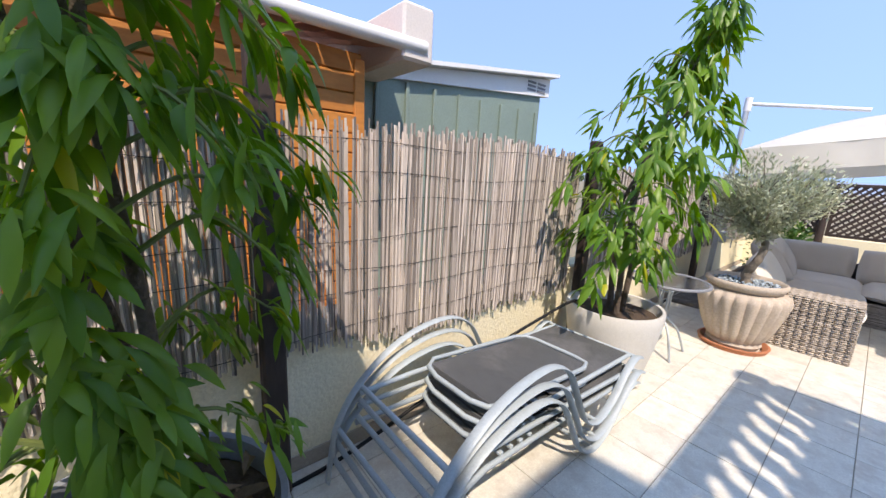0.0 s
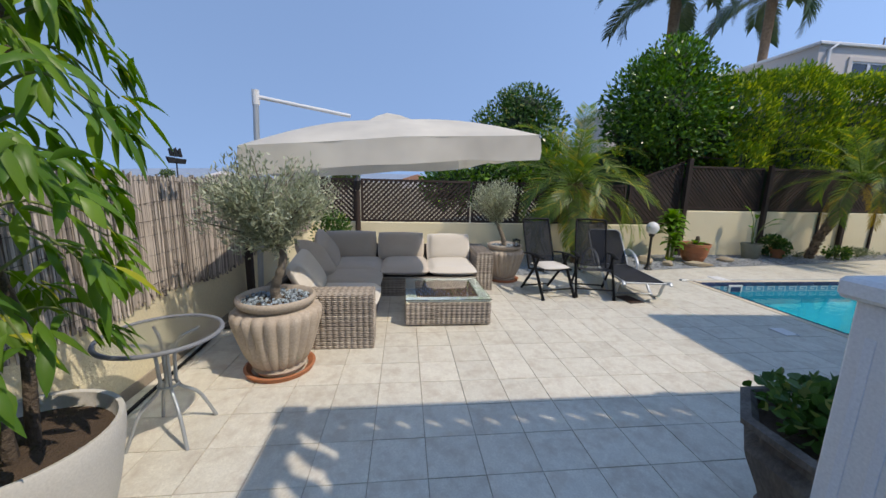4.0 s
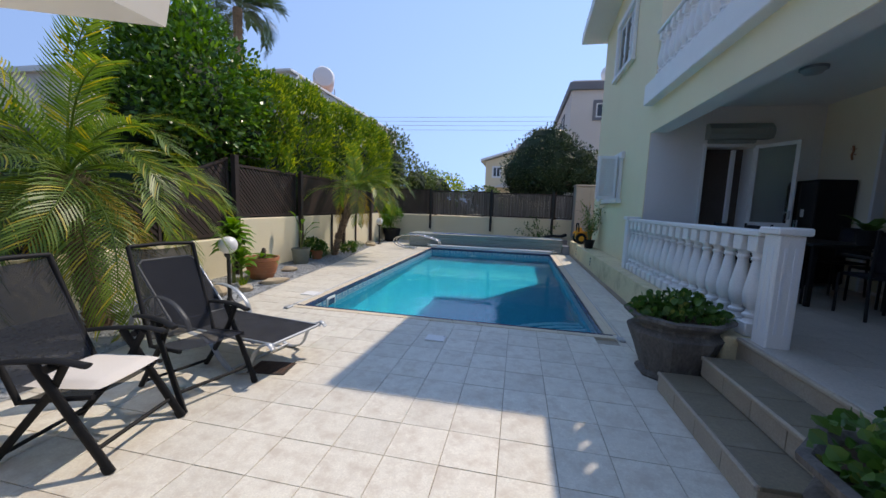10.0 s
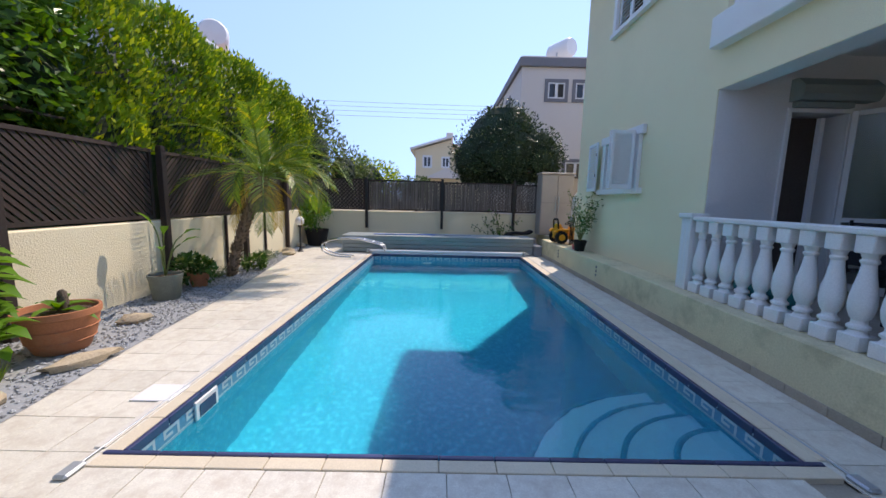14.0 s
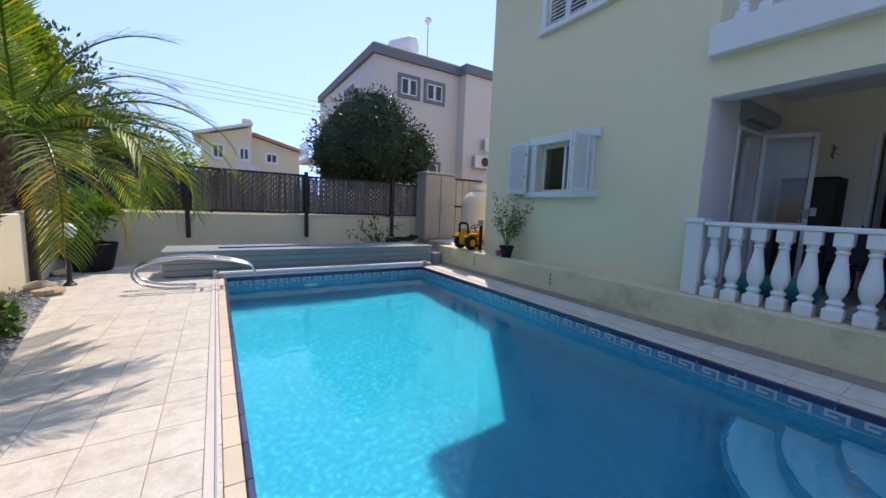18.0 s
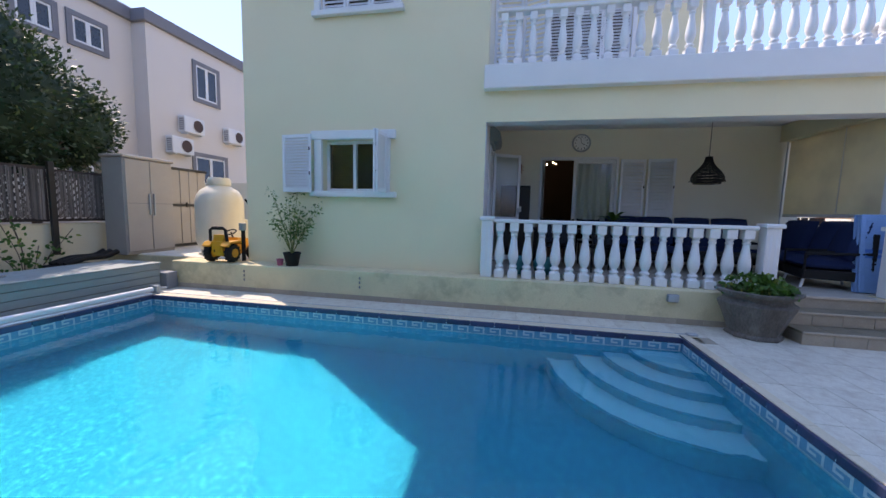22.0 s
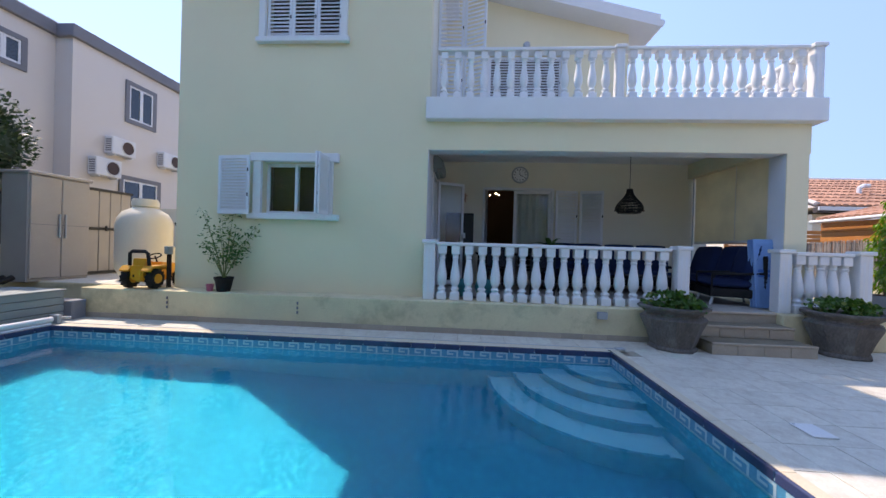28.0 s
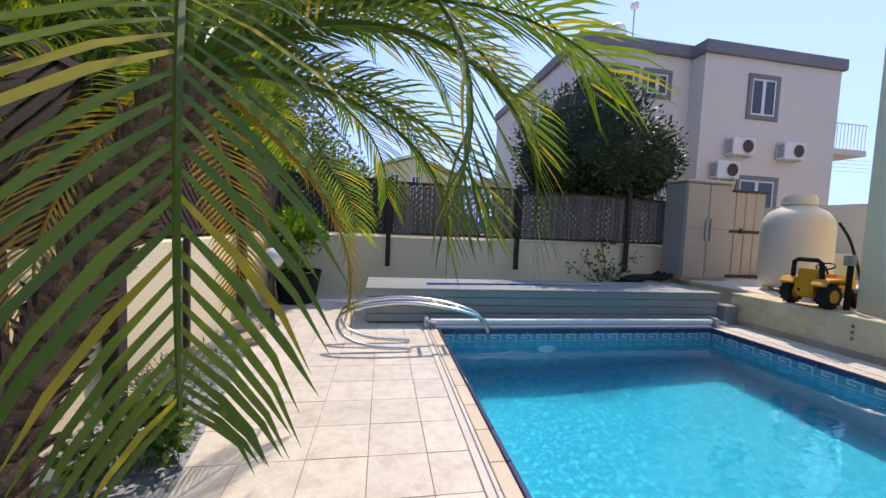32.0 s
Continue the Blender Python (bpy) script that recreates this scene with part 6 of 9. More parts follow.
def sling_chair(m, cushion, label):
    """A folding recliner: x is forward, y to the side."""
    t = thing("recliner_chair", label, "chair", m, group="black folding recliners")
    W = 0.27
    for s in (-1, 1):
        y = s * W
        part("front_leg", Geo().tube([(0.36, y, 0.0), (0.10, y, 0.42), (-0.02, y, 0.62)], 0.019, 8, flat=1.5), BLACK, t, smooth=50)
        part("rear_leg", Geo().tube([(-0.34, y * 0.92, 0.0), (0.04, y * 0.92, 0.44), (0.14, y * 0.92, 0.62)], 0.017, 8, flat=1.4), BLACK, t, smooth=50)
        a = part("armrest", Geo().tube(spline([(-0.28, y, 0.60), (-0.1, y, 0.625), (0.12, y, 0.635), (0.28, y, 0.615)], 4), 0.028, 8, flat=0.5), BLACK, t, smooth=60)
        part("arm_pivot", Geo().tube([(0.08, y - 0.03, 0.60), (0.08, y + 0.03, 0.60)], 0.022, 8), BLACK, a)
        part("back_rail", Geo().tube(spline([(-0.16, s * 0.235, 0.36), (-0.30, s * 0.235, 0.72), (-0.44, s * 0.235, 1.12)], 4), 0.016, 8), BLACK, t, smooth=50)
        part("seat_rail", Geo().tube([(-0.17, s * 0.235, 0.37), (0.26, s * 0.235, 0.42)], 0.015, 8), BLACK, t, smooth=50)
        part("foot_cap", Geo().tube([(0.35, y, 0.0), (0.325, y, 0.045)], 0.024, 8), BLACK, t)
    part("top_rail", Geo().tube([(-0.44, -0.235, 1.12), (-0.45, 0, 1.13), (-0.44, 0.235, 1.12)], 0.016, 8), BLACK, t, smooth=50)
    part("stretcher", Geo().tube([(-0.30, -0.25, 0.05), (-0.30, 0.25, 0.05)], 0.013, 8), BLACK, t, smooth=50)
    part("stretcher", Geo().tube([(0.28, -W, 0.13), (0.28, W, 0.13)], 0.013, 8), BLACK, t, smooth=50)
    def sheet(a, b, n=8, dip=0.02):
        g = Geo()
        vs = []
        for i in range(n + 1):
            for j in range(7):
                p = Vector(a).lerp(Vector(b), i / n)
                v = j / 6 * 2 - 1
                vs.append((p.x - dip * (1 - v * v) * 0.5, v * 0.232, p.z - dip * (1 - v * v)))
        g.put(vs, [(i * 7 + j, (i + 1) * 7 + j, (i + 1) * 7 + j + 1, i * 7 + j + 1) for i in range(n) for j in range(6)])
        return g
    part("backrest", sheet((-0.17, 0, 0.42), (-0.44, 0, 1.11), dip=0.025), MESH, t, "black mesh sling back", smooth=60)
    part("seat", sheet((-0.15, 0, 0.38), (0.27, 0, 0.43)), MESH, t, "black mesh sling seat", smooth=60)
    if cushion:
        part("seat_cushion", Geo().pillow((0.06, 0, 0.455), (0.225, 0.225, 0.032), 12, seed=4), CUSHLIGHT, t, "cream seat cushion", smooth=180)
    return t
sling_chair(pose(-6.72, 2.47, 0, 0, 0, 11), True, "black folding recliner chair with a cream cushion")
sling_chair(pose(-6.70, 3.20, 0, 0, 0, -17), False, "black folding recliner chair with mesh sling")

def lounger(m, back, mat_frame, mat_sling, label, group="", simple=False):
    """A sun lounger: x runs from the head to the foot end. back: the backrest's angle."""
    t = thing("sun_lounger", label, "lounger", m, group=group)
    for s in (-1, 1):
        y = s * 0.33
        pts = spline([(0.16, y, 0.01), (0.10, y, 0.18), (0.22, y, 0.42), (0.48, y, 0.56), (0.74, y, 0.54), (0.92, y, 0.42), (0.98, y, 0.30)], 5)
        part("arm_bow", Geo().tube(pts, 0.010, 8, flat=2.6, up=(0, 1, 0)), mat_frame, t, "curved flat arm", smooth=60)
        pts = spline([(0.95, y, 0.29), (1.22, y, 0.24), (1.36, y, 0.10), (1.50, y, 0.015), (1.68, y, 0.06), (1.78, y, 0.24), (1.92, y, 0.33), (1.98, y, 0.29)], 5)
        part("leg_bow", Geo().tube(pts, 0.010, 8, flat=2.6, up=(0, 1, 0)), mat_frame, t, "curved flat leg", smooth=60)
        part("side_rail", Geo().tube([(0.62, s * 0.29, 0.30), (1.30, s * 0.29, 0.30), (1.95, s * 0.29, 0.31)], 0.014, 8), mat_frame, t, smooth=60)
        for k in range(6):
            part("lacing_hook", Geo().box(0.70 + k * 0.2, 0.74 + k * 0.2, s * 0.285 - 0.02, s * 0.285 + 0.02, 0.285, 0.30, 0.004), mat_frame, t)
    for x, z in ((0.13, 0.16), (0.30, 0.30), (1.5, 0.03), (1.93, 0.31)):
        part("cross_bar", Geo().tube([(x, -0.33, z), (x, 0.33, z)], 0.013, 8), mat_frame, t, smooth=60)
    part("seat_sling", Geo().box(0.66, 1.93, -0.285, 0.285, 0.308, 0.316, 0.003), mat_sling, t, "dark mesh sling")
    a = radians(back)
    hx, hz, L = 0.66, 0.32, 0.74
    q = Matrix.Translation((hx, 0, hz)) @ Matrix.Rotation(a, 4, 'Y')
    b = part("backrest", Geo().box(-L, 0, -0.28, 0.28, -0.004, 0.005, 0.003), mat_sling, t, "dark mesh backrest", at=q)
    part("back_frame", Geo().tube([(0.0, -0.29, 0), (-L + 0.06, -0.29, 0), (-L, -0.23, 0), (-L, 0.23, 0), (-L + 0.06, 0.29, 0), (0, 0.29, 0)], 0.013, 8), mat_frame, b, smooth=60)
    if back > 10:
        part("prop", Geo().tube([(hx - 0.42 * math.cos(a), -0.25, hz + 0.42 * math.sin(a)), (hx - 0.30, -0.25, 0.30)], 0.01, 6), mat_frame, t)
    return t
lounger(pose(-8.03, 4.02, 0, 0, 0, -9), 48, STEEL, MESH, "single sun lounger with raised black mesh back")
def stacked_lounger(m):
    """A folded lounger of the stack: x runs from the head to the foot end."""
    t = thing("sun_lounger", "grey stacked sun lounger with faded mesh", "lounger", m, group="stacked sun loungers")
    for s in (-1, 1):
        y = s * 0.345
        pts = spline([(0.02, y, 0.02), (0.05, y, 0.17), (0.18, y, 0.36), (0.42, y, 0.52), (0.72, y, 0.57), (0.92, y, 0.49), (1.05, y, 0.30), (1.17, y, 0.11), (1.33, y, 0.03), (1.50, y, 0.09), (1.64, y, 0.22), (1.76, y, 0.29), (1.86, y, 0.27)], 5)
        part("side_bow", Geo().tube(pts, 0.009, 8, flat=2.7, up=(0, 1, 0)), LOUNGE, t, "curved flat side frame", smooth=60)
        part("side_rail", Geo().tube([(0.16, s * 0.325, 0.31), (0.46, s * 0.29, 0.335), (1.20, s * 0.285, 0.30), (1.83, s * 0.285, 0.27)], 0.014, 8), LOUNGE, t, smooth=60)
        for k in range(4):
            part("lacing_hook", Geo().box(0.56 + k * 0.07, 0.585 + k * 0.07, s * 0.262 - 0.022, s * 0.262 + 0.022, 0.335, 0.352, 0.004), LOUNGE, t)
    for x, z in ((0.05, 0.15), (0.18, 0.33), (1.33, 0.03), (1.83, 0.27)):
        part("cross_bar", Geo().tube([(x, -0.345, z), (x, 0.345, z)], 0.014, 8), LOUNGE, t, smooth=60)
    part("seat_sling", Geo().prism([(0.95, 0.300), (1.82, 0.268), (1.82, 0.277), (0.95, 0.309)], 1, -0.28, 0.28), MESHOLD, t, "faded dark mesh sling")
    q = Matrix.Translation((1.38, 0, 0.318)) @ Matrix.Rotation(radians(5), 4, 'Y')
    b = part("backrest", Geo().box(-0.86, -0.02, -0.225, 0.225, 0.0, 0.008, 0.003), MESHOLD, t, "faded folded mesh backrest", at=q)
    loop = [(-0.82, -0.25, 0.012), (-0.88, -0.21, 0.0), (-0.90, -0.12, -0.01), (-0.90, 0.12, -0.01), (-0.88, 0.21, 0.0), (-0.82, 0.25, 0.012), (-0.10, 0.25, 0.012), (-0.02, 0.22, 0.012), (0.0, 0.14, 0.012), (0.0, -0.14, 0.012), (-0.02, -0.22, 0.012), (-0.10, -0.25, 0.012), (-0.82, -0.25, 0.012)]
    part("back_frame", Geo().tube(loop, 0.013, 8), LOUNGE, b, smooth=60)
    part("head_flap", Geo().prism([(-0.87, -0.06), (-0.855, -0.06), (-0.84, 0.004), (-0.86, 0.004)], 1, -0.2, 0.2), MESHOLD, b, "dark hanging mesh edge")
    return t
stack_base = stacked_lounger(pose(-0.60, -1.31, 0, 0, 0, 180))
for k in (1, 2):
    copy_thing(stack_base, pose(-0.60 - 0.012 * k, -1.31 + 0.012 * (-1) ** k, 0.082 * k, 0, 0, 180 + 0.9 * (-1) ** k))
stack_base.matrix_basis = pose(-0.60, -1.31, 0, 0, 0, 180)

def glass_table():
    t = thing("bistro_table", "small round glass topped table with grey steel legs", "table", pose(-3.72, -1.28, 0))
    part("glass_top", Geo().lathe([(0.315, 0.695), (0.315, 0.702)], 40), FROST, t, "patterned glass top", smooth=40)
    ring = [(0.325 * math.cos(2 * math.pi * k / 40), 0.325 * math.sin(2 * math.pi * k / 40), 0.697) for k in range(41)]
    part("rim", Geo().tube(ring, 0.014, 8), GREYPOT, t, "dark metal rim", smooth=60)
    for k in range(4):
        a = math.pi / 4 + k * math.pi / 2
        cx, cy = math.cos(a), math.sin(a)
        part("leg", Geo().tube(spline([(0.20 * cx, 0.20 * cy, 0.68), (0.07 * cx, 0.07 * cy, 0.62), (0.045 * cx, 0.045 * cy, 0.45), (0.055 * cx, 0.055 * cy, 0.33), (0.16 * cx, 0.16 * cy, 0.22), (0.24 * cx, 0.24 * cy, 0.03), (0.25 * cx, 0.25 * cy, 0.0)], 5), 0.011, 8), STEEL, t, smooth=60)
    for z in (0.35, 0.60):
        part("collar", Geo().tube([(0.055 * math.cos(2 * math.pi * k / 20), 0.055 * math.sin(2 * math.pi * k / 20), z) for k in range(21)], 0.008, 6), STEEL, t, smooth=60)
glass_table()

def footstool(m):
    t = thing("footstool", "black footstool with a grey mesh top", "stool", m, group="stacked footstools")
    for y in (-0.26, 0.26):
        part("side_frame", Geo().tube(spline([(0.20, y, 0.0), (0.19, y, 0.30), (0.15, y, 0.38), (0.05, y, 0.405), (-0.05, y, 0.405), (-0.15, y, 0.38), (-0.19, y, 0.30), (-0.20, y, 0.0)], 4), 0.02, 8), BLACK, t, smooth=60)
    for x in (-0.19, 0.19):
        part("cross_bar", Geo().tube([(x, -0.26, 0.30), (x, 0.26, 0.30)], 0.016, 8), BLACK, t, smooth=60)
    g = Geo()
    vs = [(x, y, z) for y in (-0.25, 0.25) for x, z in ((0.19, 0.33), (0.15, 0.39), (0.05, 0.415), (-0.05, 0.415), (-0.15, 0.39), (-0.19, 0.33))]
    part("sling", g.put(vs, [(k, k + 1, k + 7, k + 6) for k in range(5)]), mk("grey_mesh", (0.13, 0.13, 0.13), (0.07, 0.07, 0.072), 0.7, 60, 420, 0.4), t, "grey mesh sling", smooth=60)
    return t
fs = footstool(pose(-1.38, 1.05, 0, 0, 0, 96))
copy_thing(fs, pose(-1.36, 1.06, 0.10, 0, 0, 97))
fs.matrix_basis = pose(-1.38, 1.05, 0, 0, 0, 96)

# garden lamps
def globe_lamp(x, y):
    t = thing("globe_lamp", "black garden lamp post with a white globe", "lamp", pose(x, y, 0), group="globe garden lamps")
    part("post", Geo().lathe([(0.085, 0), (0.085, 0.02), (0.06, 0.04), (0.04, 0.07), (0.028, 0.12), (0.024, 0.5), (0.026, 0.68), (0.045, 0.70), (0.06, 0.73), (0.04, 0.75)], 14), BLACKIRON, t, smooth=40)
    part("globe", Geo().lathe([(0.04, 0.745)] + [(0.125 * math.sin(radians(a)), 0.865 - 0.125 * math.cos(radians(a))) for a in range(20, 180, 12)] + [(0.004, 0.99)], 24), OPAL, t, "white opal globe", smooth=60)
globe_lamp(-8.24, 5.26)
globe_lamp(-9.30, 13.75)

# hand rail lying at the far corner, cover pole, lids, mat, hose
t = thing("pool_handrail", "bent stainless pool ladder rails lying on the tiles", "rail")
for dy in (0.0, 0.30):
    part("rail", Geo().tube(spline([(-7.62, 12.75 + dy, 0.03), (-8.05, 12.75 + dy, 0.06), (-8.34, 12.80 + dy, 0.16), (-8.40, 12.86 + dy, 0.32), (-8.20, 12.86 + dy, 0.44), (-7.75, 12.86 + dy, 0.50), (-7.3, 12.86 + dy, 0.46), (-6.85, 12.84 + dy * 0.9, 0.34), (-6.76, 12.82 + dy * 0.9, 0.18)], 5), 0.021, 8), CHROME, t, smooth=60)
for x, z in ((-7.1, 0.42), (-7.35, 0.465)):
    part("tread", Geo().tube([(x, 12.86, z), (x, 13.16, z)], 0.02, 8), WHITE, t)
t = thing("telescopic_pole", "long blue and silver pool pole on the cover box", "pole", pose(-5.8, 14.2, 0.505))
part("tube", Geo().tube([(-1.5, 0.0, 0), (0.3, 0.1, 0)], 0.016, 8), BLUEPLASTIC, t, smooth=60)
part("inner_tube", Geo().tube([(0.3, 0.1, 0), (1.4, 0.16, 0)], 0.012, 8), CHROME, t, smooth=60)
for x, y, w in ((-5.05, 4.78, 0.11), (-7.48, 6.18, 0.15)):
    t = thing("access_lid", "square white plastic lid set in the tiles", "lid", pose(x, y, 0.002), group="white lids")
    part("lid", Geo().box(-w, w, -w * 0.8, w * 0.8, 0, 0.012, 0.003), WHITE, t)
    part("screw", Geo().lathe([(0.01, 0.012), (0.01, 0.015)], 8, (w * 0.8, w * 0.6, 0)), STEEL, t)
RUST = mk("brown_grate", (0.13, 0.065, 0.04), (0.09, 0.05, 0.035), 0.7)
t = thing("floor_grate", "brown floor drain grate beside the lounger", "grate", pose(-6.32, 3.62, 0.002, 0, 0, 8))
part("plate", Geo().box(-0.17, 0.17, -0.12, 0.12, 0, 0.008), WICKERDARK, t)
for k in range(9):
    part("bar", Geo().box(-0.16 + k * 0.036, -0.145 + k * 0.036, -0.11, 0.11, 0.008, 0.014), RUST, t)
t = thing("garden_hose", "black irrigation hose from the planter along the wall foot", "hose")
part("hose", Geo().tube(spline([(0.9, -1.72, 0.014), (0.2, -1.76, 0.014), (-0.6, -1.75, 0.014), (-1.25, -1.73, 0.18), (-1.83, -1.69, 0.39), (-2.35, -1.63, 0.54), (-2.60, -1.575, 0.618), (-2.70, -1.54, 0.585)], 6), 0.011, 8), BLACK, t, smooth=60)
part("hose", Geo().tube(spline([(-3.2, -1.62, 0.02), (-3.8, -1.70, 0.02), (-4.6, -1.74, 0.02), (-5.4, -1.78, 0.02)], 6), 0.014, 8), BLACK, t, smooth=60)
t = thing("ship_vane", "small black metal sailing ship on the reed fence", "ornament", pose(-4.72, -1.66, 1.66))
part("rod", Geo().tube([(0, 0, 0), (0, 0, 0.12)], 0.006, 6), BLACKIRON, t)
part("hull", Geo().prism([(-0.12, 0.12), (0.10, 0.12), (0.13, 0.17), (-0.14, 0.16)], 1, -0.006, 0.006), BLACKIRON, t)
for k in range(3):
    part("sail", Geo().prism([(-0.09 + k * 0.06, 0.175), (-0.045 + k * 0.06, 0.175), (-0.03 + k * 0.06, 0.23), (-0.07 + k * 0.06, 0.25)], 1, -0.004, 0.004), BLACKIRON, t)

# things on the raised yard beside the house
def tool_cabinet():
    t = thing("tool_cabinet", "tall grey beige plastic tool cabinet with two doors", "cabinet", pose(-1.62, 15.45, TERR - 0.012))
    part("body", Geo().box(-0.52, 0.52, -0.22, 0.30, 0.0, 1.94, 0.015), CABINET, t)
    part("top", Geo().box(-0.55, 0.55, -0.27, 0.32, 1.94, 2.0, 0.015), CABINET, t)
    for k, (a, b) in enumerate(((-0.50, -0.005), (0.005, 0.50))):
        d = part("door", Geo().box(a, b, -0.25, -0.222, 0.06, 1.92, 0.01), CABINET, t)
        part("panel_line", Geo().box(a + 0.01, b - 0.01, -0.253, -0.251, 1.04, 1.05), NGREY, d)
        part("handle", Geo().box(-0.06 + k * 0.10, -0.03 + k * 0.10, -0.285, -0.252, 0.8, 1.25, 0.008), STEEL, d)
tool_cabinet()
t = thing("tall_gate", "grey metal sheet gate between cabinet and tank", "gate", pose(-0.40, 15.65, TERR - 0.012))
for k in range(5):
    part("sheet_panel", Geo().box(-0.62 + k * 0.25, -0.39 + k * 0.25, -0.02, 0.02, 0.02, 1.9, 0.006), CABINET, t)
for z in (0.04, 1.0, 1.86):
    part("cross_rail", Geo().box(-0.64, 0.64, -0.05, -0.021, z, z + 0.06, 0.006), BLACKIRON, t)
part("hinge", Geo().tube([(0.0, -0.06, 0.98), (0.0, -0.06, 1.1)], 0.02, 8), BLACKIRON, t)

def gas_tank():
    t = thing("water_tank", "fat cream coloured upright plastic water tank", "tank", pose(-1.05, 14.05, TERR - 0.012))
    r = 0.47
    prof = [(0.24, 0.06), (0.38, 0.10), (r - 0.02, 0.22), (r, 0.30), (r, 1.12), (r - 0.03, 1.24), (r - 0.10, 1.36), (0.24, 1.44), (0.21, 1.47)]
    part("body", Geo().lathe(prof, 36), TANK, t, smooth=60)
    part("lid", Geo().lathe([(0.21, 1.47), (0.23, 1.49), (0.23, 1.58), (0.20, 1.64), (0.0, 1.65)], 28, caps=False), TANK, t, "round screw lid", smooth=40)
    for k in range(3):
        a = radians(20 + 120 * k)
        part("foot", Geo().box(-0.06, 0.06, -0.06, 0.06, 0, 0.14, 0.01), TANK, t, at=pose(0.30 * math.cos(a), 0.30 * math.sin(a), 0))
    part("lifting_eye", Geo().tube(arc((0.34, -0.1, 1.34), 0.05, 0, 180, 8), 0.01, 6), BLACKIRON, t)
    part("hose", Geo().tube(spline([(0.36, -0.34, 1.2), (0.5, -0.42, 0.9), (0.58, -0.52, 0.4), (0.7, -0.5, 0.05)], 5), 0.02, 8), BLACK, t, smooth=60)
gas_tank()

def toy_tractor():
    t = thing("toy_tractor", "yellow ride-on toy tractor with black wheels", "toy", pose(-2.06, 12.95, TERR - 0.003, 0, 0, 4) @ Matrix.Scale(0.86, 4))
    part("chassis", Geo().box(-0.30, 0.52, -0.10, 0.10, 0.12, 0.24, 0.02), YELLOW, t)
    b = part("seat_box", Geo().prism([(-0.36, 0.20), (0.02, 0.20), (0.04, 0.40), (-0.06, 0.44), (-0.36, 0.44)], 1, -0.125, 0.125), YELLOW, t, "yellow seat box over the rear axle")
    part("rear_panel", Geo().box(-0.378, -0.361, -0.085, 0.085, 0.16, 0.36, 0.006), YELLOW, b)
    part("latch", Geo().box(-0.39, -0.379, 0.03, 0.06, 0.22, 0.27, 0.004), BLACK, b)
    for s in (-1, 1):
        part("mudguard", Geo().prism([(-0.42, 0.36), (-0.34, 0.44), (-0.02, 0.45), (0.08, 0.38), (0.08, 0.35), (-0.04, 0.41), (-0.33, 0.40), (-0.40, 0.33)], 1, s * 0.12, s * 0.30), YELLOW, t)
    part("backrest", Geo().prism([(-0.32, 0.44), (-0.12, 0.44), (-0.20, 0.58), (-0.30, 0.58)], 1, -0.12, 0.12), YELLOW, t, "yellow moulded seat")
    part("roll_frame", Geo().tube([(-0.30, -0.19, 0.44), (-0.32, -0.175, 0.68), (-0.32, -0.12, 0.72), (-0.32, 0.12, 0.72), (-0.32, 0.175, 0.68), (-0.30, 0.19, 0.44)], 0.036, 8, flat=0.7), BLACK, t, "black roll frame", smooth=50)
    part("bonnet", Geo().prism([(0.10, 0.22), (0.56, 0.22), (0.58, 0.40), (0.50, 0.46), (0.12, 0.50)], 1, -0.12, 0.12), YELLOW, t)
    part("grille", Geo().box(0.581, 0.592, -0.09, 0.09, 0.25, 0.39), BLACK, t)
    part("steering_wheel", Geo().tube([(0.07 + 0.11 * math.cos(a) * 0.8, 0.11 * math.sin(a), 0.62 + 0.05 * math.cos(a)) for a in [2 * math.pi * k / 18 for k in range(19)]], 0.014, 6), BLACK, t, smooth=60)
    part("column", Geo().tube([(0.14, 0, 0.48), (0.07, 0, 0.62)], 0.016, 6), BLACK, t)
    for x, r, w in ((-0.22, 0.19, 0.13), (0.42, 0.15, 0.10)):
        for s in (-1, 1):
            wh = part("wheel", Geo().lathe([(r * 0.5, -w / 2), (r * 0.86, -w / 2), (r * 0.97, -w / 3), (r, 0), (r * 0.97, w / 3), (r * 0.86, w / 2), (r * 0.5, w / 2)], 22, m=pose(x, s * 0.24, r, 90)), BLACK, t, smooth=40)
            part("rim", Geo().lathe([(r * 0.50, -w / 2 - 0.006), (r * 0.52, -w / 2 + 0.01), (r * 0.52, w / 2 - 0.01), (r * 0.50, w / 2 + 0.006)], 18, m=pose(x, s * 0.24, r, 90)), YELLOW, wh, "yellow wheel rim", smooth=40)
            for k in range(14):
                a = 2 * math.pi * k / 14
                part("tread", Geo().box(-0.016, 0.016, -w * 0.44, w * 0.44, r - 0.012, r + 0.004), BLACK, wh, at=pose(x, s * 0.24, r) @ Matrix.Rotation(a, 4, 'Y'))
toy_tractor()
t = thing("hose_reel", "blue and white hose fitting under the tank", "reel", pose(-1.55, 13.35, TERR - 0.012))
part("drum", Geo().lathe([(0.04, -0.07), (0.14, -0.07), (0.14, -0.05), (0.07, -0.04), (0.07, 0.04), (0.14, 0.05), (0.14, 0.07), (0.04, 0.07)], 18, m=pose(0, 0, 0.15, 90)), LIGHTBLUE, t, smooth=40)
part("stand", Geo().box(-0.1, 0.1, -0.1, 0.1, 0, 0.03, 0.006), WHITE, t)
t = thing("pipe_cluster", "black pipes and a grey junction box at the house corner", "pipes", pose(-2.0, 12.66, TERR - 0.012))
for k in range(3):
    part("pipe", Geo().tube([(-0.03 + k * 0.035, 0.03, 0.0), (-0.03 + k * 0.035, 0.03, 0.62)], 0.014, 6), BLACK, t)
